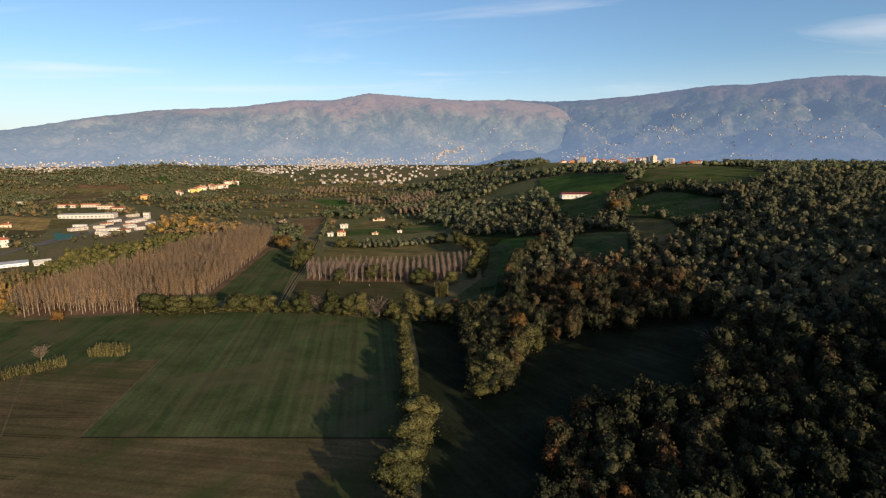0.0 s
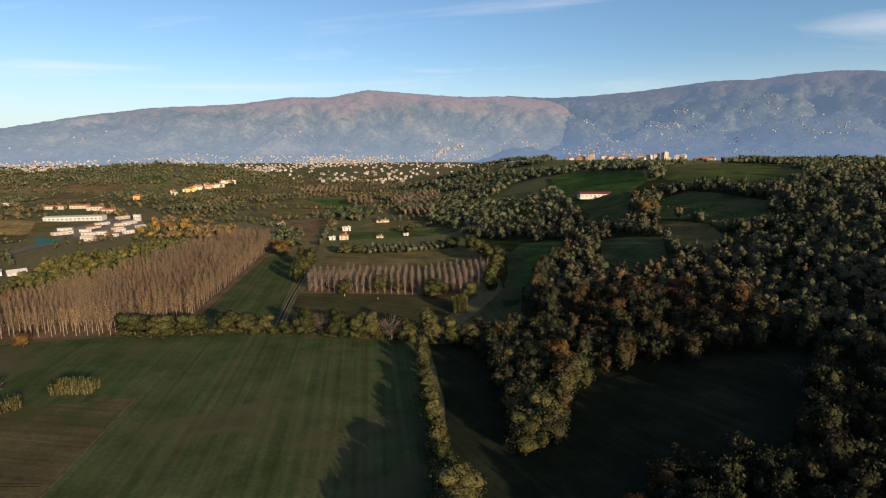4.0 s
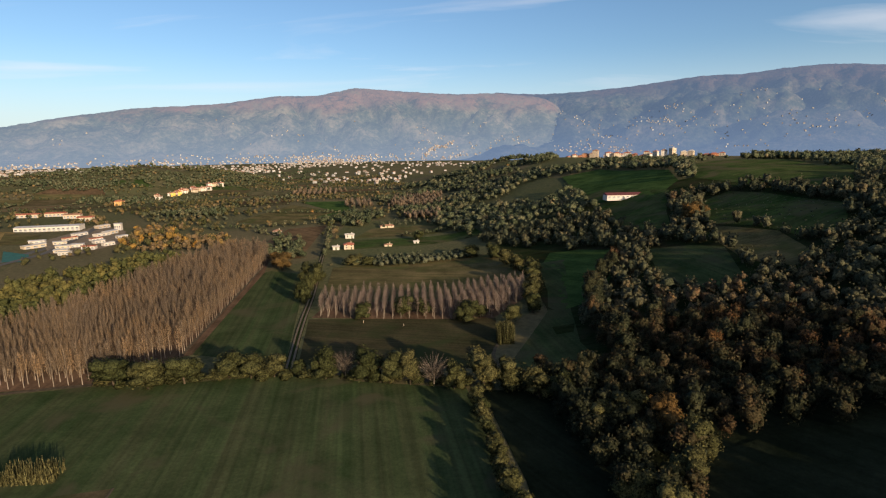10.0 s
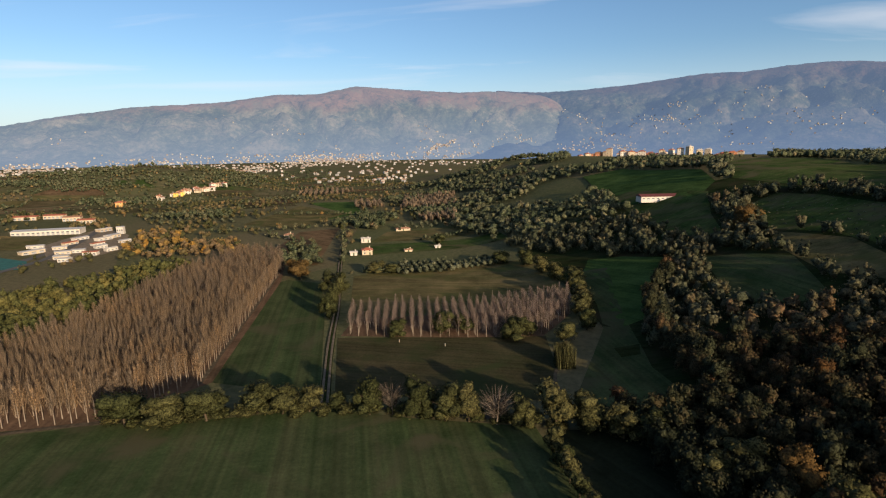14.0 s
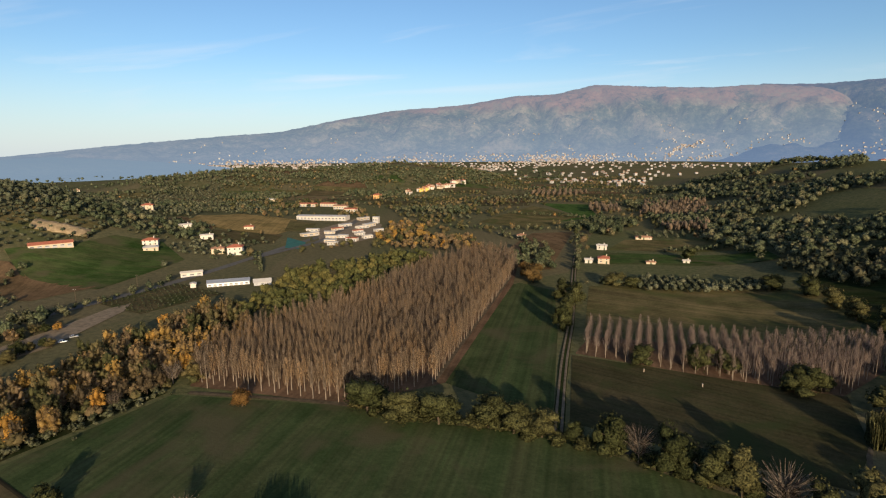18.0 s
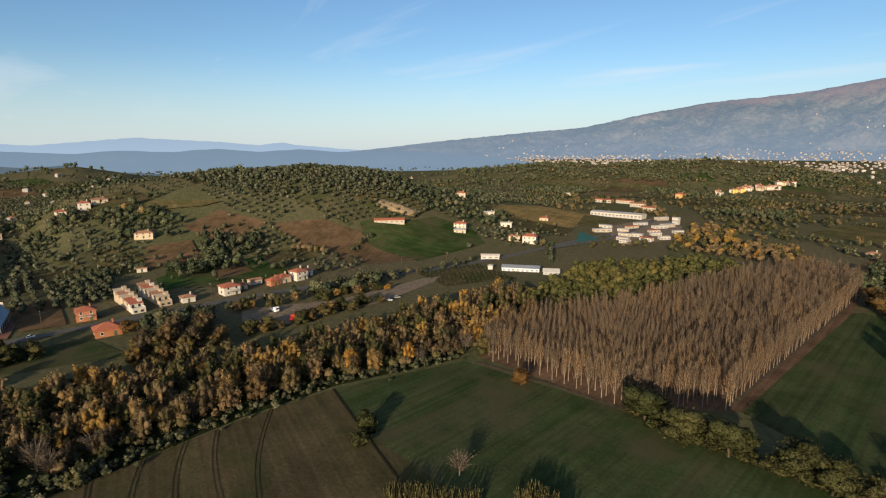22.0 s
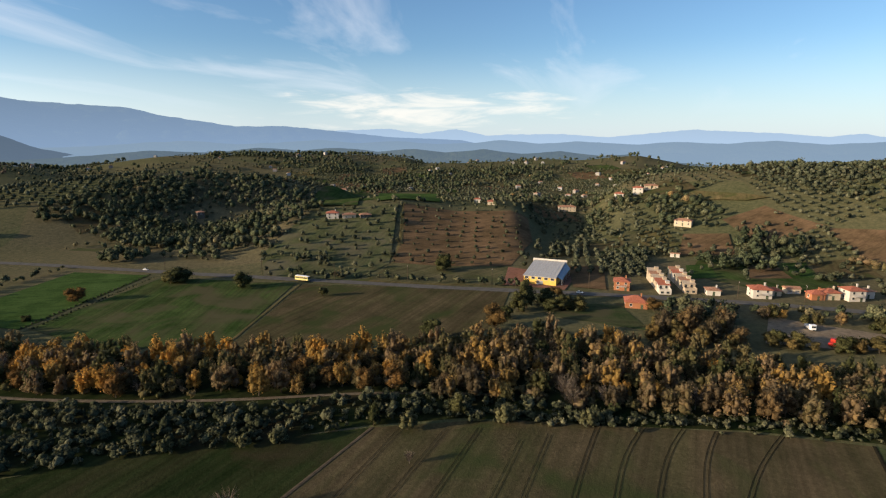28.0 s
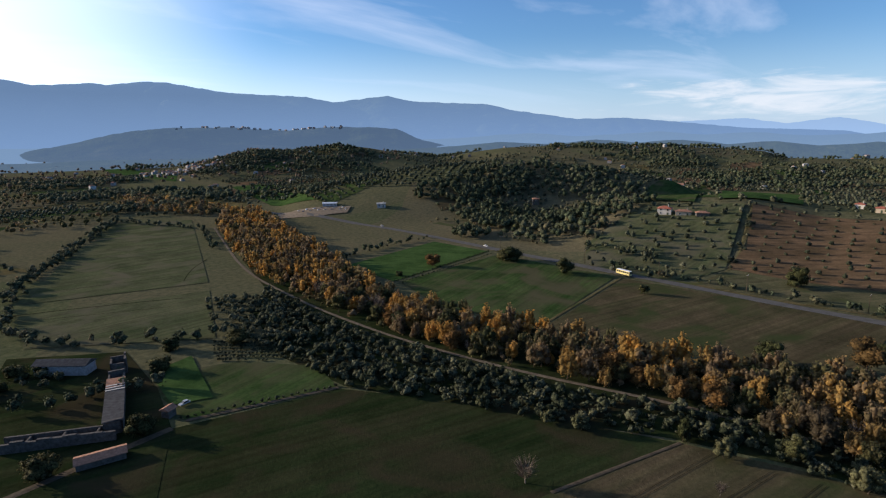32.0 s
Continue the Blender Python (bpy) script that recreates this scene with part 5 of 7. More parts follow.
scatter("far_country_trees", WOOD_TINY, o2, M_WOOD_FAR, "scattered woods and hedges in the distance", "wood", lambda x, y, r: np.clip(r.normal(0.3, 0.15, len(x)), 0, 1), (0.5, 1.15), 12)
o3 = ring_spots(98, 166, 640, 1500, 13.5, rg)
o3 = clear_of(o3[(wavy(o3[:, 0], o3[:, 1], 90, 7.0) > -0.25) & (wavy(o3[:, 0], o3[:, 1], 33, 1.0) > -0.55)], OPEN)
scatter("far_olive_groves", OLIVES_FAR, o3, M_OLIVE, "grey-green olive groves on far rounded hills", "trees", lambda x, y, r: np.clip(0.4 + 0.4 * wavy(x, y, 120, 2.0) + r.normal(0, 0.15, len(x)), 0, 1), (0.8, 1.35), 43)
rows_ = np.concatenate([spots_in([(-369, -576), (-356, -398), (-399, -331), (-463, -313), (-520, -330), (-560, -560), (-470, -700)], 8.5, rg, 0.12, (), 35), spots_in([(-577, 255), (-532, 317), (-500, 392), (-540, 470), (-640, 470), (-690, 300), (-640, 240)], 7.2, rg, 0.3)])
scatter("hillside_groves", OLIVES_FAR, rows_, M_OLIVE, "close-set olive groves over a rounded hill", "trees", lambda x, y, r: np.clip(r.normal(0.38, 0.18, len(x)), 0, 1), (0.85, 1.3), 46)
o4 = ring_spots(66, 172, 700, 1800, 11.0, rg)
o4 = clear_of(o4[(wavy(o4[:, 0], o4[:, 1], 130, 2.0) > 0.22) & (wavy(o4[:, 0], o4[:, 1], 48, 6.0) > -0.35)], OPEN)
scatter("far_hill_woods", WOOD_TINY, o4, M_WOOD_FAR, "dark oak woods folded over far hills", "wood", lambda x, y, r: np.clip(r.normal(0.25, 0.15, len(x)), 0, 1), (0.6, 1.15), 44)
pv = clear_of(ring_spots(-4, 44, 430, 900, 15, rg), [POPLARS_A, PLAIN_A, PLAIN_B, PLAIN_C, PLAIN_D, PLAIN_E, STUB_N, OCHRE_H, GREEN_H, [(-400, 520), (-310, 500), (-310, 660), (-470, 660)]])
pv = pv[(pv[:, 0] < -5 - 0.1 * (pv[:, 1] - 500)) & (wavy(pv[:, 0], pv[:, 1], 40, 8.0) > -0.1)]
scatter("valley_trees", WOOD_MID, pv, M_RIVER, "brown and olive trees on the valley floor", "trees", lambda x, y, r: np.clip(r.normal(0.22, 0.14, len(x)), 0, 0.8), (0.4, 0.85), 13)


# ---- helpers for things ----
def part(name, geo, material, parent, label=""):
    """One mesh object under a thing or a part. geo: vertices and faces."""
    v, f = geo
    me = bpy.data.meshes.new(name)
    me.from_pydata(np.asarray(v, float).tolist(), [], [list(q) for q in f])
    me.materials.append(material)
    ob = new(name, me)
    ob.parent = parent
    return tagged(ob, label) if label else ob


def land(x, y):
    z = float(height(x, y))
    return z + (min(z * 0.10, 2.5) * float(wavy(np.float64(x), np.float64(y), 60, 2.0)) if z > 3 else 0)


def thing(name, x, y, turn, label, category, group="", sink=0.0):
    ob = new(name)
    ob.empty_display_size = 0.5
    ob.matrix_basis = pose(x, y, land(x, y) - sink, 0, 0, turn)
    return tagged(ob, label, category, group)


def box(x0, y0, z0, x1, y1, z1, bev=0.0):
    """A box; bev: chamfer of its upright edges."""
    if bev <= 0:
        v = [(x, y, z) for z in (z0, z1) for x, y in ((x0, y0), (x1, y0), (x1, y1), (x0, y1))]
        return v, [[3, 2, 1, 0], [4, 5, 6, 7], [0, 1, 5, 4], [1, 2, 6, 5], [2, 3, 7, 6], [3, 0, 4, 7]]
    ring = [(x0 + bev, y0), (x1 - bev, y0), (x1, y0 + bev), (x1, y1 - bev), (x1 - bev, y1), (x0 + bev, y1), (x0, y1 - bev), (x0, y0 + bev)]
    v = [(x, y, z) for z in (z0, z1) for x, y in ring]
    return v, [list(range(7, -1, -1)), list(range(8, 16))] + [[k, (k + 1) % 8, 8 + (k + 1) % 8, 8 + k] for k in range(8)]


def hip_roof(w, d, z, rise, over=0.5, hip=True, thick=0.22):
    """A roof with eaves over a w x d plan, ridge along x."""
    a, b = w / 2 + over, d / 2 + over
    q = a - b if hip and a > b else (a * 0.05 if hip else a)
    v = [(-a, -b, z), (a, -b, z), (a, b, z), (-a, b, z), (-a, -b, z + thick), (a, -b, z + thick), (a, b, z + thick), (-a, b, z + thick), (-q, 0, z + rise), (q, 0, z + rise)]
    return v, [[3, 2, 1, 0], [0, 1, 5, 4], [1, 2, 6, 5], [2, 3, 7, 6], [3, 0, 4, 7], [4, 5, 9, 8], [6, 7, 8, 9], [5, 6, 9], [7, 4, 8]]


def gable_walls(w, d, h, rise):
    a, b = w / 2, d / 2
    v = [(-a, -b, -1), (a, -b, -1), (a, b, -1), (-a, b, -1), (-a, -b, h), (a, -b, h), (a, b, h), (-a, b, h), (-a, 0, h + rise), (a, 0, h + rise)]
    return v, [[3, 2, 1, 0], [0, 1, 5, 4], [2, 3, 7, 6], [1, 2, 6, 9, 5], [3, 0, 4, 8, 7], [4, 5, 9, 8], [6, 7, 8, 9]]


GLASS, tg, bg_ = mat("window_glass")
bg_.inputs["Base Color"].default_value, bg_.inputs["Roughness"].default_value = (0.03, 0.035, 0.045, 1), 0.12
bg_.inputs["Specular IOR Level"].default_value = 0.6
WHITE = plain("white_render", (0.47, 0.435, 0.39), 0.9, 0, 0.12, 0.5)
CREAM = plain("cream_render", (0.44, 0.365, 0.27), 0.9, 0, 0.12, 0.5)
YELLOW = plain("yellow_render", (0.62, 0.40, 0.10), 0.9, 0, 0.12, 0.5)
APRICOT = plain("apricot_render", (0.42, 0.25, 0.10), 0.9, 0, 0.12, 0.5)
BRICKY = plain("terracotta_render", (0.31, 0.135, 0.070), 0.9, 0, 0.15, 0.5)
RAW = plain("unfinished_concrete_and_block", (0.37, 0.30, 0.225), 0.95, 0, 0.25, 0.9)
# Weathered stone, its colour lowered for the shade over the ruined farm.
STONE = plain("weathered_rubble_stone", (0.095, 0.085, 0.076), 0.95, 0, 0.45, 1.2)
TILE = plain("clay_roof_tiles", (0.29, 0.098, 0.058), 0.85, 0, 0.3, 1.5)
OLD_TILE = plain("faded_roof_tiles", (0.27, 0.15, 0.10), 0.9, 0, 0.35, 1.5)
GREY_ROOF = plain("grey_sheet_roof", (0.34, 0.335, 0.33), 0.7, 0.0, 0.12, 0.3)
# Dark grey roof; the ruin's shade is put into its colour too.
DARK_ROOF = plain("dark_roof_lowered_for_shade", (0.06, 0.058, 0.058), 0.9, 0, 0.35, 0.8)
STEEL = plain("galvanised_steel", (0.45, 0.47, 0.5), 0.4, 0.7, 0.1, 0.5)
TEAL = plain("teal_court_surface", (0.035, 0.105, 0.095), 0.9, 0, 0.2, 0.3)
FRAME = plain("painted_window_frame", (0.5, 0.48, 0.44), 0.6, 0, 0.1, 2.0)
SHUTTER = plain("dark_green_shutter", (0.06, 0.08, 0.05), 0.7, 0, 0.1, 2.0)
TYRE = plain("black_tyre", (0.02, 0.02, 0.02), 0.9)
RED_PAINT = plain("red_paint", (0.45, 0.03, 0.02), 0.4, 0, 0.1, 2.0)
WHITE_PAINT = plain("white_paint", (0.7, 0.7, 0.7), 0.4, 0, 0.06, 2.0)
YELLOW_PAINT = plain("pale_yellow_paint", (0.62, 0.52, 0.2), 0.4, 0, 0.08, 2.0)
GREY_PAINT = plain("silver_paint", (0.35, 0.36, 0.38), 0.35, 0.3, 0.06, 2.0)
BLUE_PAINT = plain("dark_blue_paint", (0.03, 0.05, 0.12), 0.35, 0.1, 0.06, 2.0)


def put_windows(ob, w, d, h, storeys, gap=3.2, faces="+-xy", tall=1.35, shutters=False):
    """Framed panes, with sills, on the walls of a w x d plan."""
    def one(cx, cy, cz, along_x, out):
        t = 0.07
        if along_x:
            fr = joined([box(cx - 0.62, min(cy, cy + out * t), cz, cx + 0.62, max(cy, cy + out * t), cz + tall), box(cx - 0.75, min(cy, cy + out * 0.2), cz - 0.1, cx + 0.75, max(cy, cy + out * 0.2), cz)])
            pn = box(cx - 0.5, min(cy + out * t, cy + out * (t + 0.02)), cz + 0.1, cx + 0.5, max(cy + out * t, cy + out * (t + 0.02)), cz + tall - 0.1)
        else:
            fr = joined([box(min(cx, cx + out * t), cy - 0.62, cz, max(cx, cx + out * t), cy + 0.62, cz + tall), box(min(cx, cx + out * 0.2), cy - 0.75, cz - 0.1, max(cx, cx + out * 0.2), cy + 0.75, cz)])
            pn = box(min(cx + out * t, cx + out * (t + 0.02)), cy - 0.5, cz + 0.1, max(cx + out * t, cx + out * (t + 0.02)), cy + 0.5, cz + tall - 0.1)
        win = part("window", fr, SHUTTER if shutters else FRAME, ob)
        part("pane", pn, GLASS, win)
    for s in range(storeys):
        cz = 1.0 + s * h / storeys
        for side in (-1, 1):
            n = max(1, int((w - 1.2) / gap))
            for k in range(n):
                cx = (k + 0.5) * w / n - w / 2
                if not (s == 0 and k == n // 2 and side == -1):
                    one(cx, side * d / 2, cz, True, side)
            m = max(1, int((d - 1.2) / (gap + 0.6)))
            for k in range(m):
                one(side * w / 2, (k + 0.5) * d / m - d / 2, cz, False, side)
    n = max(1, int((w - 1.2) / gap))
    cx = (n // 2 + 0.5) * w / n - w / 2
    door = part("door", box(cx - 0.55, -d / 2 - 0.08, 0.0, cx + 0.55, -d / 2, 2.1), SHUTTER, ob, "dark painted front door")
    part("door_handle", box(cx + 0.35, -d / 2 - 0.13, 1.0, cx + 0.45, -d / 2 - 0.08, 1.12), STEEL, door)


def house(x, y, w, d, h, turn, wall, roof, label, storeys=2, rise=None, hip=True, group="", name="house", balcony=False, shutters=False):
    ob = thing(name, x, y, turn, label, "house", group)
    rise = rise or d * 0.24
    if hip:
        part("wall", box(-w / 2, -d / 2, -1, w / 2, d / 2, h), wall, ob)
    else:
        part("wall", gable_walls(w, d, h, rise - 0.15), wall, ob)
    r = part("roof", hip_roof(w, d, h, rise + (0.0 if hip else 0.12), 0.55, hip), roof, ob)
    part("chimney", joined([box(w * 0.2, -0.35, h + 0.2, w * 0.2 + 0.6, 0.3, h + rise + 0.9), box(w * 0.2 - 0.1, -0.45, h + rise + 0.9, w * 0.2 + 0.7, 0.4, h + rise + 1.05)]), wall, r, "rendered chimney with a cap")
    put_windows(ob, w, d, h, storeys, shutters=shutters)
    if balcony:
        b = part("balcony", box(-w * 0.3, -d / 2 - 1.3, h / 2 - 0.1, w * 0.3, -d / 2, h / 2 + 0.08), WHITE, ob)
        part("railing", joined([box(-w * 0.3, -d / 2 - 1.3, h / 2 + 0.95, w * 0.3, -d / 2 - 1.24, h / 2 + 1.02)] + [box(-w * 0.3 + k * w * 0.6 / 12, -d / 2 - 1.3, h / 2 + 0.08, -w * 0.3 + k * w * 0.6 / 12 + 0.05, -d / 2 - 1.25, h / 2 + 0.95) for k in range(13)]), STEEL, b)
    return ob


def shed(x, y, w, d, h, turn, wall, roof, label, name="shed", rise=1.0, openings=0):
    ob = thing(name, x, y, turn, label, name.replace("_", " "))
    part("wall", gable_walls(w, d, h, rise - 0.1), wall, ob)
    part("roof", hip_roof(w, d, h, rise + 0.15, 0.4, False, 0.15), roof, ob)
    for k in range(openings):
        cx = (k + 0.5) * w / openings - w / 2
        door = part("door", box(cx - w / openings * 0.32, -d / 2 - 0.06, 0, cx + w / openings * 0.32, -d / 2, h * 0.72), GREY_PAINT, ob)
        part("pane", box(cx - w / openings * 0.25, -d / 2 - 0.09, h * 0.5, cx + w / openings * 0.25, -d / 2 - 0.06, h * 0.66), GLASS, door)
    return ob


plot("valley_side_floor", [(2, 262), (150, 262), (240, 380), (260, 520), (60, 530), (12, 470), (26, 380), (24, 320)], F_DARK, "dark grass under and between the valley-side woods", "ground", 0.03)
# Wood floor sheet in the same shade-darkened grass.
parcel([(20, -60), (150, -110), (150, 262), (-5, 262)], F_SHADE, "oak wood floor, darkened for shade", 0.03)

# ---- single trees ----
PROTO = {}


def tree_proto(kind, quads, material, trunk_geo, bark=M_BARK):
    ob = new(kind)
    ob.matrix_basis = pose(0, -30, -60)
    part("trunk", trunk_geo, bark, ob)
    c = new("crown", cloud_mesh("crown", quads, material))
    c.parent = ob
    PROTO.setdefault(kind, []).append((ob, c))
    return ob


def clone(ob, m, name):
    t = copy_thing(ob, m)
    t.name = name
    return t


def plumes(blobs, n):
    return merged([lumps(rg, blobs, 0, 0.5, 0.72), leaves(rg, blobs, n, 0.6, 0.6)])


rt = np.random.default_rng(21)
for k in range(4):
    tree_proto("oak_tree", crown(rg, tree_blobs(rg, 10.5, 10, 0.0, 11), 560, 0.55, 0), M_OAK, trunk_mesh(rg, 10, 10, 2.0, 0.32))
for k in range(3):
    tree_proto("autumn_oak_tree", crown(rg, tree_blobs(rg, 10, 10, 0.6, 9), 560, 0.6, 0), M_WOODY, trunk_mesh(rg, 10, 10, 2.0, 0.3))
for k in range(5):
    tree_proto("autumn_poplar", plumes(poplar_blobs(7.6, 12.0, 7, 2), 460), M_AUTUMN, trunk_mesh(rg, 13, 4, 2.5, 0.22, 9))
for k in range(4):
    tree_proto("brown_poplar", plumes(poplar_blobs(7.6, 12.0, 7, 2), 460), M_DUN, trunk_mesh(rg, 13, 4, 2.5, 0.22, 9))
for k in range(2):
    tree_proto("ochre_tree", crown(rg, tree_blobs(rg, 10, 10, 0.5, 11), 650, 0.6, 0), M_OCHRE, trunk_mesh(rg, 10, 10, 2.0, 0.28))
for k in range(3):
    tree_proto("bare_poplar", bare_tree(130), M_BARE_ONE, joined([cone((0, 0, -0.3), (0, 0, 12.5), 0.17, 0.03, 6)]), M_PALE)


def bare_crown(n, h, w):
    out = []
    for k in range(n):
        a, z0 = rg.uniform(0, 2 * np.pi), h * rg.uniform(0.2, 0.6)
        p0 = np.array([math.cos(a) * w * 0.1, math.sin(a) * w * 0.1, z0])
        p1 = np.array([math.cos(a + rg.normal(0, 0.4)) * w * rg.uniform(0.2, 0.5), math.sin(a + rg.normal(0, 0.4)) * w * rg.uniform(0.2, 0.5), z0 + h * rg.uniform(0.15, 0.42)])
        sv = np.cross(p1 - p0, rg.normal(size=3))
        sv *= 0.09 / np.linalg.norm(sv)
        out.append([p0 - sv, p0 + sv, p1 + sv * 0.3, p1 - sv * 0.3])
    return tris(out)


for k in range(2):
    tree_proto("leafless_tree", bare_crown(220, 10, 10), M_TWIG, trunk_mesh(rg, 10, 10, 2.0, 0.25, 9), M_PALE)
for k in range(3):
    tree_proto("bush", crown(rg, tree_blobs(rg, 10, 8, -1.0, 9), 420, 0.75, 0), M_OAK, trunk_mesh(rg, 6, 8, 0.6, 0.2))
for k in range(3):
    tree_proto("golden_tree", crown(rg, tree_blobs(rg, 10, 10, 0.3, 14), 800, 0.42, 0), M_GOLD, trunk_mesh(rg, 10, 10, 2.0, 0.28))
    tree_proto("pale_willow", crown(rg, poplar_blobs(9.5, 10, 7, 2), 420, 0.5, 0), M_WILLOW, trunk_mesh(rg, 9, 6, 1.0, 0.2))
UNIT = {"autumn_poplar": (8.0, 12.5), "brown_poplar": (8.0, 12.5), "bare_poplar": (4.0, 12.5), "bush": (10.0, 8.0)}
LABELS = {
    "oak_tree": "broad olive-green oak with a rounded dense crown", "autumn_oak_tree": "oak turning rust and olive in autumn", "autumn_poplar": "tall poplar in orange and yellow autumn leaf",
    "brown_poplar": "feathery poplar with thinning dun-brown leaves", "ochre_tree": "ochre-leaved broad tree standing in open land", "bare_poplar": "leafless plantation poplar with a pale trunk", "leafless_tree": "pale leafless tree with fine spreading twigs",
    "bush": "low dense green bush at a field edge", "golden_tree": "broad tree in dull gold and olive leaf", "pale_willow": "pale grey-green willow at a field edge",
}


def plant(kind, x, y, w, h, group="", label="", dip=0.0):
    """One tree of the given crown width and height."""
    ob, _ = PROTO[kind][rt.integers(len(PROTO[kind]))]
    uw, uh = UNIT.get(kind, (10.0, 10.0))
    m = pose(x, y, land(x, y) - dip, 0, 0, rt.uniform(0, 360)) @ Matrix.Diagonal((w / uw, w / uw, h / uh, 1))
    t = clone(ob, m, kind)
    return tagged(t, label or LABELS[kind], "bush" if kind == "bush" else "tree", group)


# the hedge of oaks between the wheat and the poplars
for x, y, w, h in [(-141, 253, 16, 11), (-129, 252, 15, 11), (-118, 255, 14, 10), (-104, 259, 13, 10), (-96, 258, 12, 9), (-88, 259, 11, 8), (-79, 259, 7, 5), (-69, 256, 10, 10), (-54, 254, 12, 10), (-46, 251, 12, 10), (-39, 250, 10, 9), (-24, 246, 9, 8), (-14, 245, 14, 11), (-5, 243, 13, 10), (3, 238, 13, 9), (10, 234, 12, 8)]:
    plant("oak_tree", x, y, w, h * (1.2 if x > -80 else 1.0), "oaks in the field hedge")
plant("leafless_tree", -62, 256, 9, 11, "", "pale half-bare tree in the oak hedge")
plant("leafless_tree", -31, 248, 12, 12, "", "pale leafless tree in the oak hedge")
for k in range(20):
    u = k / 19
    plant("bush", -146 + 148 * u, 254 + 6 * math.sin(math.pi * u) - 12 * u * u + rt.normal(0, 0.6), rt.uniform(6, 9), rt.uniform(3, 5), "bushes under the hedge oaks")
# lane, plantation edge
for x, y, w, h in [(-99, 353, 9, 12), (-99, 366, 8, 13), (-100, 389, 13, 14), (-106, 398, 13, 12), (-64, 324, 10, 8), (-45, 325, 12, 10), (-35, 326, 12, 8), (-14, 317, 14, 10), (-8, 320, 8, 7), (5, 309, 11, 9), (19, 336, 11, 12), (17, 321, 10, 10), (24, 350, 12, 11), (26, 366, 11, 10), (-2, 454, 14, 9), (-84, 443, 15, 8), (-74, 441, 12, 7), (-41, 537, 13, 9), (28, 382, 12, 11), (22, 400, 12, 11), (18, 418, 12, 11), (12, 440, 12, 11)]:
    plant("oak_tree", x, y, w, h, "trees round the northern fields")
plant("ochre_tree", -130, 431, 15, 12, "", "ochre tree beside the farm lane")
plant("ochre_tree", -138, 445, 12, 10, "", "ochre tree beside the farm lane")
# the row between the wheat and the dark ditch
for k in range(13):
    y = 232 - 6.2 * k
    plant("oak_tree", -18 + 0.10 * (232 - y), y, rt.uniform(6, 7.5), rt.uniform(6, 8), "hedge row beside the wheat")
for x, y, w, h in [(-10, 148, 10, 9), (-6, 137, 15, 12), (-8, 126, 13, 11), (-10, 113, 14, 11), (-8, 98, 12, 10), (-9, 84, 12, 10)]:
    plant("oak_tree", x, y, w, h, "large oaks beside the ditch")
for x, y, w, h in [(13, 166, 14, 10), (20, 176, 12, 10), (26, 187, 12, 12), (33, 197, 12, 12), (13, 182, 11, 9), (16, 212, 12, 10), (24, 217, 14, 10)]:
    plant("oak_tree", x, y, w, h, "oaks beside the clearing")
for x, y, h in [(38, 256, 13), (40, 268, 14), (39, 280, 13), (38, 293, 14), (42, 306, 13), (44, 318, 14), (48, 330, 13), (57, 342, 14), (64, 352, 13), (70, 364, 12)]:
    plant("autumn_oak_tree", x, y, rt.uniform(8.5, 11), h, "tall oaks along the wood's edge")
plant("ochre_tree", 31, 207, 10, 13, "", "orange oak at the corner of the clearing")
plant("leafless_tree", 92, 172, 13, 9, "", "grey leafless tree above the clearing")
# turning oaks on the near edge of the wood
for p in w_all[(w_all[:, 0] > 20) & (w_all[:, 0] < 62) & (w_all[:, 1] > 90) & (w_all[:, 1] < 146) & (dist > 0)][:60]:
    plant("autumn_oak_tree", p[0] + rt.normal(0, 1), p[1] + rt.normal(0, 1), rt.uniform(6, 8.5), rt.uniform(7, 9.5), "oaks at the wood's near edge")
plant("ochre_tree", 129, 398, 15, 13, "", "tall golden tree on the plateau")
plant("ochre_tree", 135, 402, 12, 11, "", "tall golden tree on the plateau")
# lone things in the fields
plant("leafless_tree", -154, 194, 7, 7, "", "reddish leafless tree among reeds in the wheat")
plant("bush", -187, 186, 8, 6, "", "bush on the boundary of two fields")
plant("bush", -181, 181, 6, 4, "", "bush on the boundary of two fields")
plant("leafless_tree", -144, 46, 7, 7, "", "reddish leafless tree in the dark field")
plant("leafless_tree", -174, 76, 3, 4, "", "leafless sapling in the sown field")
for x, y, w, h in [(-299, -109, 15, 9), (-294, -113, 12, 8), (-299, -68, 12, 9), (-366, 26, 12, 11), (-297, -18, 6, 5), (-256, 54, 10, 8), (-308, 85, 11, 13), (-303, 82, 9, 9), (-316, 94, 11, 8), (-311, 102, 11, 8), (-313, 110, 9, 7), (-306, 96, 8, 6), (-200, 81, 6, 7), (-188, 60, 4, 7), (-290, 78, 8, 6)]:
    plant("oak_tree", x, y, w, h, "trees in the fields beside the road")
for x, y, w, h in [(-276, 77, 11, 11), (-253, -131, 11, 8), (-322, 143, 9, 6), (-330, 97, 9, 6), (-181, 242, 8, 6)]:
    plant("ochre_tree", x, y, w, h, "ochre trees in the fields")
plant("bush", -224, -125, 5, 3)
for x, y, w, h in [(-282, 143, 14, 13), (-287, 152, 16, 16), (-283, 161, 14, 14), (-293, 145, 13, 14), (-296, 157, 15, 17), (-292, 168, 14, 15), (-300, 168, 13, 14), (-283, 172, 11, 11), (-275, 150, 10, 9)]:
    plant("brown_poplar", x, y, w * 0.72, h, "tall trees at the river bend", "tall feathery poplar in dun-brown and olive leaf")
    plant("golden_tree", x + 4, y - 4, w * 0.55, h * 0.62, "tall trees at the river bend", "dense tree in dull gold and olive leaf")
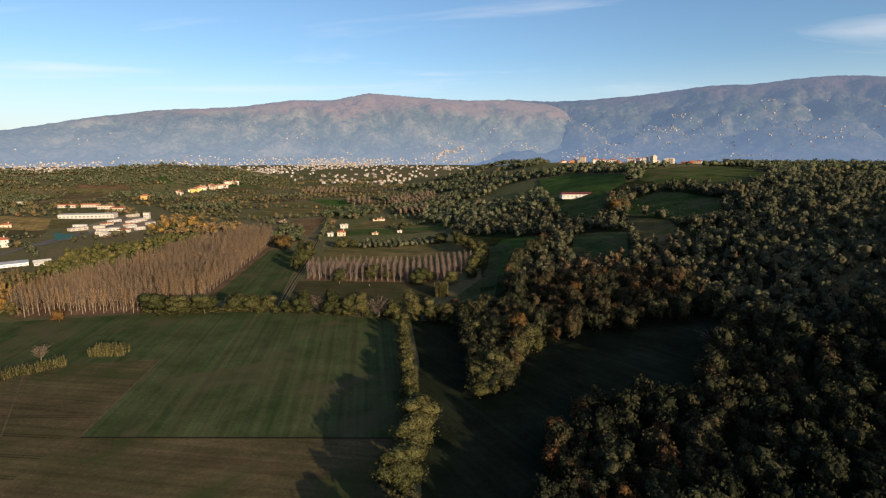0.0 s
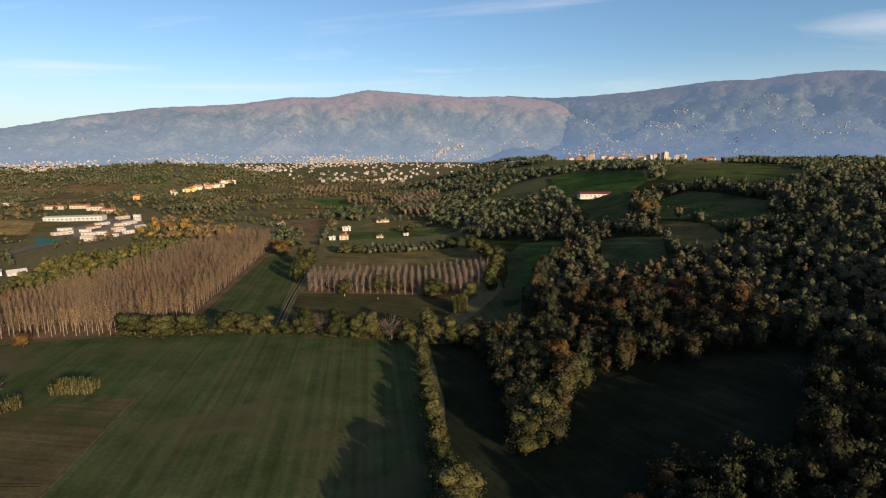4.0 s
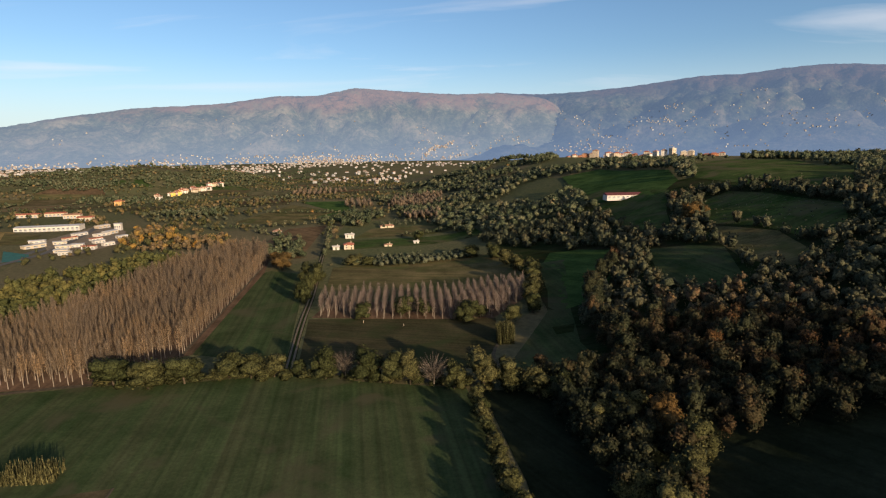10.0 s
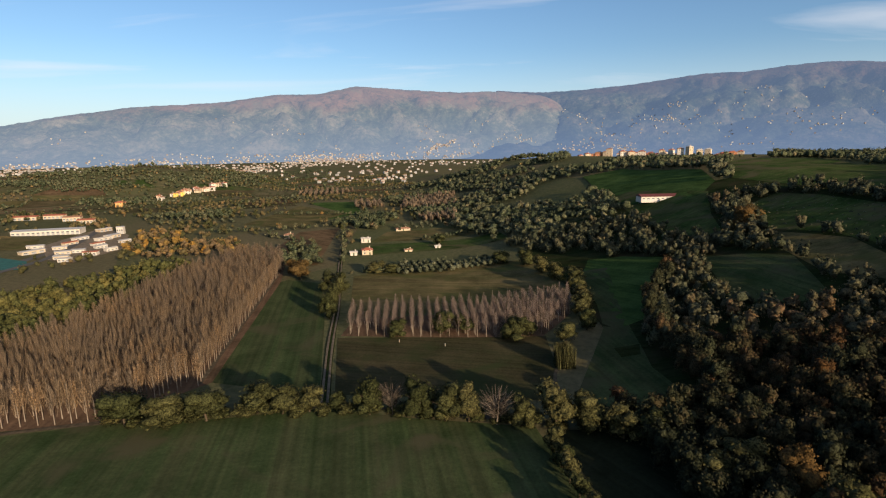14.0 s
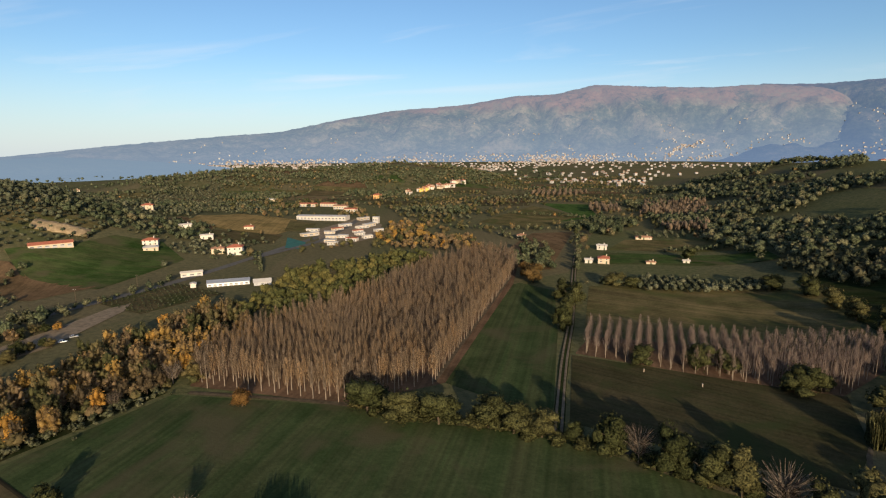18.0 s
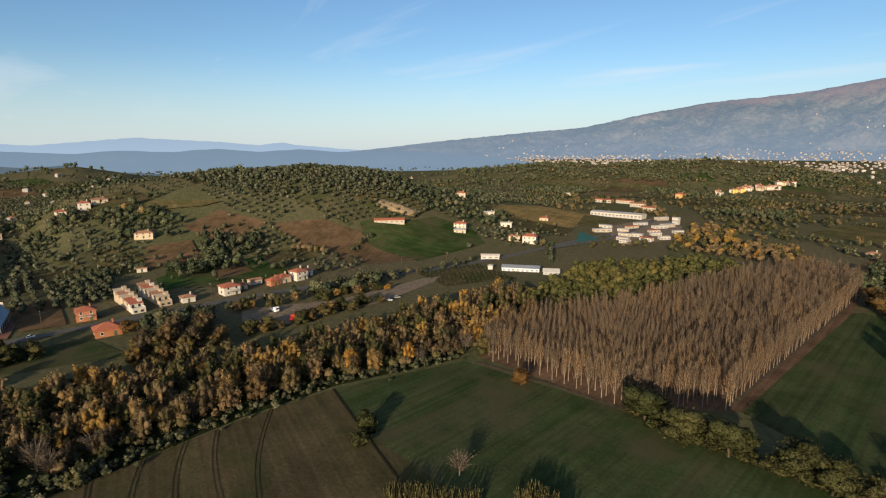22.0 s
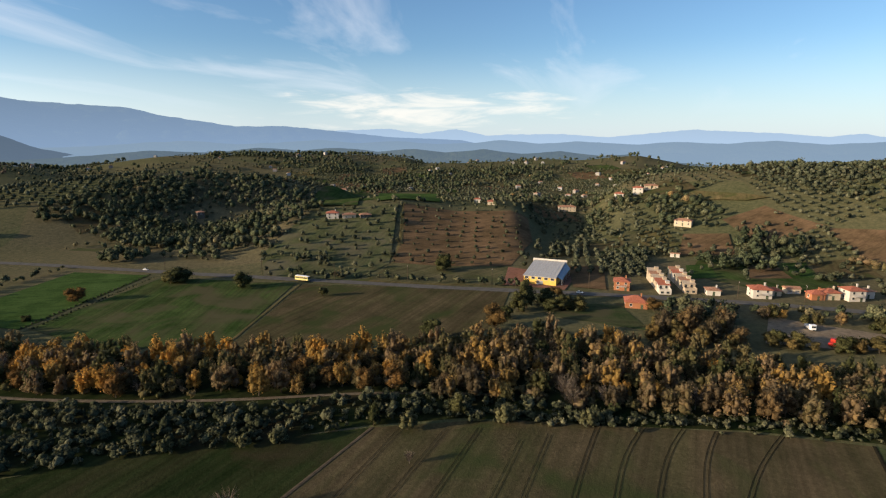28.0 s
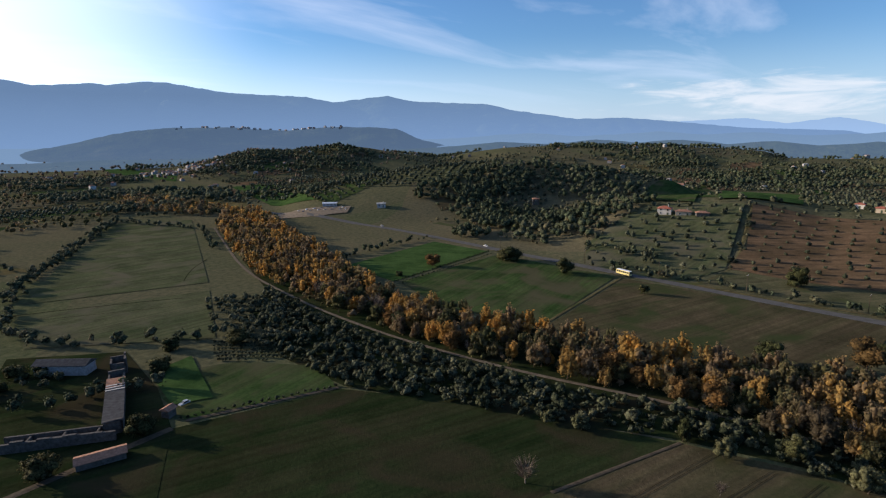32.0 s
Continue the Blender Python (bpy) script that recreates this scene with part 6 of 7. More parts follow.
for k in range(34):
    u = k / 33
    ex, ey = (-286 - 6 * u * 2, 180 + 74 * u) if k % 2 else (-326 + 10 * u, 188 + 84 * u)
    kind = ("autumn_poplar", "oak_tree", "bush", "golden_tree")[k * 7 % 4]
    q = rt.uniform(4.0, 8.5)
    plant(kind, ex + rt.normal(0, 2), ey + rt.normal(0, 2), q, q * (1.15 if kind == "autumn_poplar" else 0.8), "trees round the gravel yard")
for x, y, s in [(-189, 70, 7), (-200, 96, 8), (-172, 40, 6), (-206, 118, 7), (-168, 32, 5), (-160, 14, 5)]:
    plant("pale_willow", x, y, s, s * 0.95, "willows at the field edge")
# reeds
def reed_bed(n, w, d, h):
    out = []
    for k in range(n):
        x, y, ln = rg.uniform(-w / 2, w / 2), rg.uniform(-d / 2, d / 2), h * rg.uniform(0.6, 1.1)
        a = rg.uniform(0, np.pi)
        sx, sy = math.cos(a) * 0.16, math.sin(a) * 0.16
        lx, ly = rg.normal(0, 0.5, 2)
        out.append([(x - sx, y - sy, 0), (x + sx, y + sy, 0), (x + lx + sx * 0.4, y + ly + sy * 0.4, ln), (x + lx - sx * 0.4, y + ly - sy * 0.4, ln)])
    return tris(out)


for x, y, w, d, h, a in [(-132, 201, 13, 6, 4.2, 5), (-150, 183, 22, 5, 3.6, 42), (-1, 288, 7, 7, 7.5, 0), (0, 293, 5, 6, 6.5, 0)]:
    me = cloud_mesh("reed_clump", reed_bed(420, w, d, h), M_REED)
    ob = tagged(new("reed_clump", me), "dense clump of pale giant reeds in a field", "reeds", "reed clumps")
    ob.matrix_basis = pose(x, y, land(x, y), 0, 0, a)
# riverside poplars nearest the fields
for p in bs[front][:380]:
    if p[1] < 70:
        kind = "autumn_poplar" if rt.random() < 0.78 else ("ochre_tree" if rt.random() < 0.5 else "leafless_tree")
    else:
        kind = ("autumn_poplar", "autumn_poplar", "brown_poplar", "leafless_tree", "brown_poplar", "autumn_poplar", "golden_tree")[rt.integers(7)]
    s = rt.uniform(0.65, 1.15)
    plant(kind, p[0], p[1], (7.4 if "poplar" in kind else 7.6) * s, 11.4 * s if "poplar" in kind else 8.6 * s, "riverside trees")
for p in pa[edge][:90]:
    plant("bare_poplar", p[0], p[1], 4.0, rt.uniform(12.8, 14.2), "front rows of the poplar plantation")


# ---- hedges, groves and copses in one object each ----
def along(line, gap, rng, spread=1.0):
    out = []
    for (x0, y0), (x1, y1) in zip(line, line[1:]):
        n = max(1, int(math.hypot(x1 - x0, y1 - y0) / gap))
        for k in range(n):
            out.append((x0 + (x1 - x0) * (k + 0.5) / n + rng.normal(0, spread), y0 + (y1 - y0) * (k + 0.5) / n + rng.normal(0, spread)))
    return out


HEDGES = [
    [(-48, -155), (-55, -230), (-86, -322), (-111, -402), (-132, -480)], [(-43, -530), (-81, -518), (-131, -510)], [(-127, -457), (-181, -363), (-163, -270)],
    [(-331, 150), (-333, 190), (-334, 235)],
    [(-345, 270), (-338, 300), (-336, 335), (-345, 360)], [(-47, -204), (-62, -260), (-101, -385), (-123, -435)], [(-148, -480), (-191, -466), (-230, -440)],
    [(-354, -100), (-358, -70), (-361, -45)], [(-100, 440), (-60, 442)], [(-303, -203), (-250, -196), (-215, -180)], [(-60, 560), (10, 590)],
    [(-110, 470), (-120, 540), (-135, 640)], [(-365, 410), (-350, 442), (-305, 394)], [(-420, 300), (-440, 330)], [(-400, 232), (-430, 262)], [(-90, -60), (-52, -70)], [(-140, -90), (-110, -96), (-60, -128), (-50, -150)],
    [(-345, 78), (-338, -8), (-330, -60)], [(-262, 620), (-170, 640), (-90, 700)], [(-240, 760), (-130, 745), (-30, 762)], [(-180, 974), (-92, 871), (-20, 860)], [(-205, 600), (-150, 560), (-128, 470)],
]
hs = [p for line in HEDGES for p in along(line, 4.5, rg, 1.5)]
scatter("field_hedges", WOOD_MID, hs, M_WOOD_FAR, "broken hedgerows of scrub and small trees between fields", "hedge", lambda x, y, r: np.clip(r.normal(0.42, 0.16, len(x)), 0, 1), (0.28, 0.7), 31)
COPSES = [
    [(-445, 200), (-488, 209), (-497, 229), (-469, 246), (-450, 241)],
    [(-322, 232), (-318, 268), (-333, 292), (-340, 262), (-338, 232)], [(-300, 150), (-312, 142), (-326, 150), (-322, 176), (-305, 178)],
    [(-380, -262), (-358, -196), (-400, -158), (-428, -140), (-440, -200), (-430, -270)], [(-371, -333), (-400, -275), (-467, -250), (-500, -270), (-490, -320), (-426, -340)], [(-346, -205), (-352, -170), (-320, -180), (-318, -200)],
    [(-187, 470), (-150, 540), (-124, 470), (-150, 452)], [(-150, 650), (-100, 620), (-85, 700), (-130, 740)], [(-410, 190), (-440, 175), (-455, 215), (-425, 225)],
]
AUTUMNAL = [[(-205, 500), (-190, 520), (-225, 580), (-250, 560), (-232, 505)], [(-205, -430), (-240, -485), (-195, -670), (-150, -660), (-160, -500)], [(-261, 494), (-233, 510), (-285, 626), (-325, 626), (-300, 540)], [(-455, 262), (-425, 272), (-420, 284), (-450, 276)], [(-150, -600), (-190, -690), (-170, -540)], [(-380, -245), (-370, -225), (-400, -240)]]
cs = np.concatenate([spots_in(c, 7.5, rg) for c in COPSES])
scatter("copses", WOOD_MID, cs, M_WOOD_FAR, "dark green copses on the valley floor", "wood", lambda x, y, r: np.clip(r.normal(0.25, 0.16, len(x)), 0, 1), (0.7, 1.15), 32)
green = spots_in([(-228, 300), (-212, 350), (-208, 425), (-200, 455), (-222, 480), (-255, 450), (-272, 400), (-262, 340), (-246, 305)], 7.2, rg)
scatter("streamside_trees", WOOD_MID, green, M_FRESH, "rounded yellow-green trees behind a poplar plantation", "trees", lambda x, y, r: r.uniform(0, 1, len(x)), (0.75, 1.15), 42)
scatter("autumn_copses", WOOD_MID, np.concatenate([spots_in(c, 8.0, rg) for c in AUTUMNAL]), M_RIVER, "orange autumn trees in loose groups", "trees", lambda x, y, r: np.clip(r.normal(0.5, 0.22, len(x)), 0, 1), (0.55, 0.95), 33)
orch = spots_in(HILL_BROWN, 10.5, rg, 0.25, (), 12)
orch = orch[orch[:, 0] < -372]
scatter("terrace_orchard", OLIVES, orch, M_OLIVE, "small dark orchard trees in rows on brown soil", "orchard", lambda x, y, r: r.uniform(0, 0.5, len(x)), (0.45, 0.8), 34)
scatter("farm_olives", OLIVES, spots_in(HILL_GREEN, 11, rg), M_OLIVE, "olive trees on a green slope", "olive trees", lambda x, y, r: r.uniform(0.1, 0.9, len(x)), (0.6, 1.1), 35)
grove = np.concatenate([spots_in([(-376, 120), (-451, 117), (-461, 141), (-389, 146)], 5.2, rg, 0.1, (), 8), spots_in([(-416, 80), (-464, 75), (-489, 106), (-434, 110)], 6.0, rg, 0.12, (), 4), spots_in([(-73, 432), (-4, 447), (-2, 470), (-73, 463)], 4.4, rg, 0.1, (), 12), spots_in([(-90, 640), (20, 690), (30, 660), (-80, 615)], 8, rg, 0.15, (), 10), spots_in([(-378, 100), (-450, 92), (-455, 122), (-385, 128)], 7, rg, 0.12, (), 5), spots_in([(-390, 130), (-450, 125), (-455, 150), (-400, 142)], 6, rg, 0.12, (), 5)])
scatter("olive_grove", OLIVES, grove, M_OLIVE, "olive grove planted in straight rows", "olive trees", lambda x, y, r: r.uniform(0.1, 0.8, len(x)), (0.75, 1.1), 36)
scatter("nursery_rows", SHRUBS, spots_in(VINES, 4.0, rg, 0.1, (), 12), M_SHRUB, "bare brown nursery rows", "plants", lambda x, y, r: r.uniform(0, 0.4, len(x)), (0.3, 0.5), 37)
scatter("plateau_orchard", SHRUBS, spots_in(SLOPE_D, 6.0, rg, 0.15, (), 20), M_OLIVE, "young orchard trees in rows", "orchard", lambda x, y, r: r.uniform(0.2, 0.8, len(x)), (0.35, 0.6), 38)
vrow = spots_in([(-113, -92), (-133, -71), (-129, -54), (-109, -70)], 3.2, rg, 0.08, (), 50, 0.45).tolist() + along([(-306, -139), (-215, -117)], 2.6, rg, 0.2) + along([(-302, -132), (-216, -112)], 2.6, rg, 0.2) + along([(-88, -35), (-134, -25)], 2.0, rg, 0.25)
scatter("vine_row", SHRUBS, vrow, M_SHRUB, "row of low vines between two fields", "vines", lambda x, y, r: r.uniform(0, 0.5, len(x)), (0.3, 0.45), 41)
scrub = np.concatenate([spots_in(c, 5.0, rg) for c in ([(-126, -148), (-144, -143), (-152, -96), (-128, -92), (-118, -112)], [(-56, -78), (-50, -100), (-70, -92)], [(-62, -32), (-54, -30), (-54, -22), (-64, -22)], [(-120, -70), (-145, -60), (-150, -110), (-125, -100)], [(-330, 78), (-310, 80), (-308, 112), (-325, 112)])])
scatter("farmyard_scrub", SHRUBS, scrub, M_SHRUB, "overgrown scrub round old farm buildings", "shrubs", lambda x, y, r: r.uniform(0.1, 0.9, len(x)), (0.7, 1.4), 39)
near_hill = ring_spots(45, 132, 330, 470, 13, rg)
near_hill = near_hill[(near_hill[:, 0] < -372)]
scatter("hillside_bushes", OLIVES, clear_of(near_hill, [HILL_BROWN, HILL_GREEN, RED_FIELD, GREEN_H]), M_OLIVE, "scattered olive trees and bushes on pasture", "olive trees", lambda x, y, r: r.uniform(0, 1, len(x)), (0.6, 1.2), 40)

# ---- buildings beside the road ----
hall = thing("sports_hall", -365, 87, 84, "yellow hall with a curved grey metal roof beside the road", "hall")
part("wall", ([(-9, -13, -1), (9, -13, -1), (9, 13, -1), (-9, 13, -1), (-9, -13, 4.6), (9, -13, 4.6), (9, 13, 8.0), (-9, 13, 8.0)], [[3, 2, 1, 0], [4, 5, 6, 7], [0, 1, 5, 4], [1, 2, 6, 5], [2, 3, 7, 6], [3, 0, 4, 7]]), YELLOW, hall)
rooff = part("roof", ([(-9.4, -13.6, 4.65), (9.2, -13.6, 4.65), (9.2, 13, 8.1), (-9.4, 13, 8.1), (-9.4, -13.6, 4.9), (9.2, -13.6, 4.9), (9.2, 13, 8.35), (-9.4, 13, 8.35)], [[3, 2, 1, 0], [4, 5, 6, 7], [0, 1, 5, 4], [1, 2, 6, 5], [2, 3, 7, 6], [3, 0, 4, 7]]), GREY_ROOF, hall, "grey metal roof in long sheets")
for k in range(10):
    part("roof_seam", cone((-9 + 2 * k, -13.6, 4.95), (-9 + 2 * k, 13, 8.4), 0.07, 0.07, 4), STEEL, rooff)
part("parapet", box(-10.2, 13.0, 6.0, 10.0, 13.5, 9.3), WHITE, hall, "white parapet along the rear")
cano = part("canopy", ([(9.2, -11, 4.6), (12, -11, 3.4), (12, 13, 4.4), (9.2, 13, 7.6), (9.2, -11, 4.8), (12, -11, 3.6), (12, 13, 4.6), (9.2, 13, 7.8)], [[3, 2, 1, 0], [4, 5, 6, 7], [0, 1, 5, 4], [1, 2, 6, 5], [2, 3, 7, 6], [3, 0, 4, 7]]), plain("blue_grey_sheet", (0.20, 0.245, 0.30), 0.5, 0.2, 0.1, 0.3), hall, "blue-grey lean-to roof")
for k in range(6):
    part("post", cone((11.8, -10.5 + 4.6 * k, -0.5), (11.8, -10.5 + 4.6 * k, 3.5 + 0.19 * k), 0.12, 0.12, 6), STEEL, cano)
for k in range(5):
    w_ = part("window", box(-8.5 + 3.6 * k, -13.1, 3.0, -6.3 + 3.6 * k, -13.0, 4.6), FRAME, hall)
    part("pane", box(-8.3 + 3.6 * k, -13.14, 3.2, -6.5 + 3.6 * k, -13.1, 4.4), GLASS, w_)
d_ = part("door", box(-1.8, -13.1, 0, 1.8, -13.0, 2.6), GREY_PAINT, hall)
part("door_handle", box(-0.2, -13.2, 1.0, 0.2, -13.1, 1.15), STEEL, d_)
plot("hall_yard", [(-346, 66), (-345, 100), (-380, 104), (-385, 62)], plain("brick_red_paving", (0.17, 0.085, 0.06), 0.95, 0, 0.25, 0.4), "reddish paved yard round a hall", "yard", 0.34)
house(-357, 129, 8, 7.5, 4.8, 88, BRICKY, TILE, "terracotta two-storey house with a tiled hip roof", balcony=True, rise=1.8)
house(-327, 135, 10, 8.5, 2.9, 92, BRICKY, TILE, "low villa with a bright red hip roof", storeys=1, rise=2.6)
TERR = "unfinished beige terraced house with a stepped roof"


def terraced(x, y, turn, step, wall, tile):
    """A narrow terraced unit: tall rear half under tiles, low front with a roof terrace."""
    t = thing("terraced_house", x, y, turn, TERR, "house", "terraced houses")
    t.scale = (0.95, 0.95, 0.80)
    part("wall", joined([box(-3.15, -3.6, -1, 3.15, 0.2, 2.9 + step), box(-3.15, 0.2, -1, 3.15, 3.6, 5.4 + step)]), wall, t)
    part("roof", ([(-3.4, -0.2, 5.4 + step), (3.4, -0.2, 5.4 + step), (3.4, 3.9, 6.5 + step), (-3.4, 3.9, 6.5 + step), (-3.4, -0.2, 5.6 + step), (3.4, -0.2, 5.6 + step), (3.4, 3.9, 6.7 + step), (-3.4, 3.9, 6.7 + step)], [[3, 2, 1, 0], [4, 5, 6, 7], [0, 1, 5, 4], [1, 2, 6, 5], [2, 3, 7, 6], [3, 0, 4, 7]]), tile, t)
    part("terrace_parapet", joined([box(-3.15, -3.6, 2.9 + step, 3.15, -3.4, 3.8 + step), box(-3.15, -3.4, 2.9 + step, -2.95, 0.2, 3.8 + step), box(2.95, -3.4, 2.9 + step, 3.15, 0.2, 3.8 + step)]), wall, t)
    part("stair_tower", joined([box(1.0, 1.4, 5.5 + step, 3.0, 3.4, 7.6 + step), box(0.8, 1.2, 7.6 + step, 3.2, 3.6, 7.8 + step)]), wall, t)
    for q in (-2.4, 0.6):
        op = part("window", box(q, -3.66, 0.8 + step, q + 1.5, -3.6, 2.2 + step), SHUTTER, t)
        part("pane", box(q + 0.15, -3.7, 0.95 + step, q + 1.35, -3.66, 2.05 + step), GLASS, op)
        op = part("window", box(q, 0.14, 3.1 + step, q + 1.2, 0.2, 5.0 + step), SHUTTER, t)
        part("pane", box(q + 0.12, 0.1, 3.2 + step, q + 1.08, 0.14, 4.9 + step), GLASS, op)
    return t


for k in range(5):
    terraced(-382 + 6.6 * k, 146.5 + 0.9 * k, 98, 1.4 - 0.4 * k, [RAW, RAW, CREAM, RAW, WHITE][k], [RAW, OLD_TILE, RAW, TILE, TILE][k])
for k in range(5):
    terraced(-388 + 6.8 * k, 158.5 + 1.1 * k, 98, 1.6 - 0.4 * k, [RAW, WHITE, RAW, CREAM, RAW][k], [OLD_TILE, TILE, RAW, OLD_TILE, RAW][k])
house(-360, 174, 6.5, 5.5, 2.7, 94, WHITE, OLD_TILE, "small white cottage with faded tiles", storeys=1)
house(-362, 196, 9, 8, 4.6, 98, WHITE, TILE, "white two-storey house with a red hip roof", balcony=True, rise=1.9)
house(-368, 204, 5.5, 5, 2.7, 98, CREAM, TILE, "cream house wing with a red roof", storeys=1, rise=1.6)
shed(-375, 214, 7, 4.5, 2.6, 100, CREAM, OLD_TILE, "cream outbuilding behind a house", "outbuilding", 1.0, 2)
house(-366, 222, 6.5, 5.5, 3.0, 104, BRICKY, TILE, "low brick house with a red roof", storeys=1, rise=1.9)
house(-369, 229, 7, 6.5, 3.6, 104, CREAM, TILE, "cream house with a long red roof", storeys=1, rise=1.8)
house(-370, 239, 8, 8, 5.4, 106, WHITE, TILE, "tall white house with balconies and red tiles", balcony=True, rise=1.7)
house(-377, 247, 6, 6, 3.6, 106, WHITE, OLD_TILE, "white annexe with faded tiles", storeys=1, rise=1.3)
shed(-343, 372, 13, 5, 2.6, 48, WHITE, WHITE, "long white shed beside a nursery plot", "shed", 0.9, 3)
gh = shed(-303, 363, 24, 6, 2.0, 40, WHITE_PAINT, STEEL, "white greenhouse with glazed walls", "greenhouse", 1.6, 8)
shed(-284, 371, 10, 5, 1.8, 42, GREY_PAINT, GREY_ROOF, "grey plastic tunnel greenhouse beside nursery plots", "greenhouse", 1.8, 3)
shed(-318, 350, 4, 3, 2.4, -45, WHITE, WHITE, "small white hut beside a greenhouse", "hut", 0.5, 1)
# hillside houses
for x, y, w, d, h, a, wl, rf, lab, st in [
    (-434, 417, 13, 9, 5.5, -55, WHITE, TILE, "white hillside house with red roof", 2), (-422, 407, 12, 8, 3.5, -50, CREAM, GREY_ROOF, "low house with a grey roof", 1), (-462, 476, 12, 9, 5.5, -60, WHITE, WHITE, "white flat-roofed hillside villa", 2), (-424, 464, 12, 8, 4.6, -58, WHITE, WHITE, "white bungalow on a slope", 1),
    (-366, 436, 13, 10, 7.5, -50, WHITE, TILE, "tall white house near the nursery", 2), (-380, 432, 11, 8, 5.0, -50, CREAM, OLD_TILE, "cream house beside the white house", 2), (-432, 524, 10, 7, 4, -50, CREAM, TILE, "small house with red roof", 1), (-541, 503, 12, 9, 6, -55, CREAM, TILE, "cream hillside house with red tiles", 2),
    (-664, 625, 12, 9, 5.5, -55, CREAM, TILE, "cream hillside house with red tiles", 2), (-1157, 837, 13, 9, 6, -60, CREAM, OLD_TILE, "house on the hill crest", 2), (-497, 893, 16, 11, 8, -35, APRICOT, TILE, "orange house in the plain", 2), (-433, -86, 11, 9, 6, -120, WHITE, TILE, "white farmhouse on a green knoll", 2),
    (-437, -74, 12, 7, 4, -118, CREAM, OLD_TILE, "low farm wing with old tiles", 1), (-441, -62, 10, 7, 3.6, -118, STONE, OLD_TILE, "stone barn beside a farmhouse", 1), (-613, 146, 11, 9, 7.5, -90, WHITE, TILE, "white house on a far hill", 2), (-621, 129, 10, 8, 6, -90, WHITE, TILE, "white house on a far hill", 2),
    (-619, 158, 14, 8, 4.5, -90, CREAM, OLD_TILE, "cream house on a far hill", 1), (-674, 75, 22, 9, 6.5, -95, CREAM, OLD_TILE, "long cream house on the slope", 2), (-550, 2, 7, 6, 4, -100, WHITE, TILE, "small white hill cottage", 1), (-537, 18, 8, 7, 4, -100, CREAM, TILE, "small cream hill cottage", 1),
    (-518, 177, 15, 8, 5, -85, CREAM, OLD_TILE, "cream house among olive trees", 2), (-456, -233, 7, 7, 6, -125, STONE, OLD_TILE, "old stone house at the wood", 2), (-451, 165, 7, 5, 3, -85, WHITE, OLD_TILE, "small white hut in a field", 1), (-104, 558, 9, 7, 4.2, 8, WHITE, WHITE, "white farmhouse in the valley", 2),
    (-97, 505, 9, 8, 4.8, 8, CREAM, TILE, "yellow farmhouse with a pale red roof", 2), (-75, 619, 16, 6, 2.6, 12, CREAM, OLD_TILE, "long low pink farm building", 1), (-66, 513, 7, 4, 2.0, 8, CREAM, OLD_TILE, "small shed house in a field", 1), (-43, 525, 5, 3.5, 2.0, 5, WHITE, WHITE, "small white hut in a field", 1),
    (-177, 587, 9, 7, 4.2, 10, CREAM, OLD_TILE, "house half hidden by trees", 1), (-107, 503, 6, 5, 3, 8, WHITE, WHITE, "white shed beside a farmhouse", 1),
]:
    house(x, y, w * 0.85, d * 0.85, h * 0.8, (float(bearing(x, y)) + rt.uniform(-14, 14)) if x < -300 else a, wl, rf, lab, st, hip=(rf is not WHITE), rise=(0.8 if rf is WHITE else None))
shed(-461, 359, 26, 8, 2.8, 59, CREAM, TILE, "long farm shed with a bright red roof", "farm_shed", 1.6, 6)
barn = shed(130, 514, 34, 10, 3.4, 2, WHITE, plain("dark_red_sheet_roof", (0.10, 0.030, 0.028), 0.7, 0, 0.15, 0.4), "long white barn with a dark red roof on the plateau", "barn", 1.7, 9)
shed(-422, 633, 58, 16, 4.6, 14, WHITE, GREY_ROOF, "long white factory building with a grey roof", "factory", 1.0, 14)
for x, y, w, d, h, a, rf in [(-530, 752, 24, 10, 4, 12, TILE), (-504, 764, 22, 10, 4, 10, TILE), (-467, 739, 18, 10, 4.5, 15, OLD_TILE), (-436, 714, 16, 9, 4, 12, TILE), (-647, 811, 46, 12, 3.5, 140, GREY_ROOF)]:
    shed(x, y, w, d, h, a, CREAM, rf, "warehouse wing in the trading estate", "warehouse", 1.3, 5)
for x, y, w, d, h, a in [(-367, 532, 17, 6, 2.6, 64), (-340, 529, 11, 5, 2.4, 20), (-332, 535, 9, 6, 2.6, 20), (-315, 523, 10, 6, 3, 10), (-347, 594, 14, 6, 2.6, 70), (-310, 541, 9, 5, 2.6, 60), (-347, 608, 13, 7, 3, 75), (-352, 632, 6, 6, 7, 10), (-362, 571, 12, 5, 2.4, 70), (-369, 596, 13, 6, 2.6, 70), (-336, 567, 10, 5, 2.4, 62), (-326, 554, 9, 5, 2.4, 60), (-356, 549, 10, 5, 2.4, 25), (-380, 555, 12, 5, 2.4, 20), (-329, 510, 10, 5, 2.4, 15), (-378, 648, 14, 6, 3, 70), (-320, 580, 9, 5, 2.6, 60), (-320, 500, 8, 5, 2.6, 10)]:
    shed(x, y, w, d, h, a, (WHITE, CREAM, RAW, WHITE)[int(x + y) % 4], (GREY_ROOF, WHITE, GREY_ROOF, TILE, GREY_ROOF)[int(y - x) % 5], "low works building in the trading estate", "workshop", 0.6, 3)
plot("estate_yard", [(-381, 563), (-394, 674), (-339, 622), (-304, 547), (-311, 492), (-338, 507)], GRAVEL, "pale concrete and gravel yard", "yard", 0.3)
plot("sports_court", [(-377, 512), (-348, 500), (-328, 472), (-347, 471)], TEAL, "teal sports court", "court", 0.42)
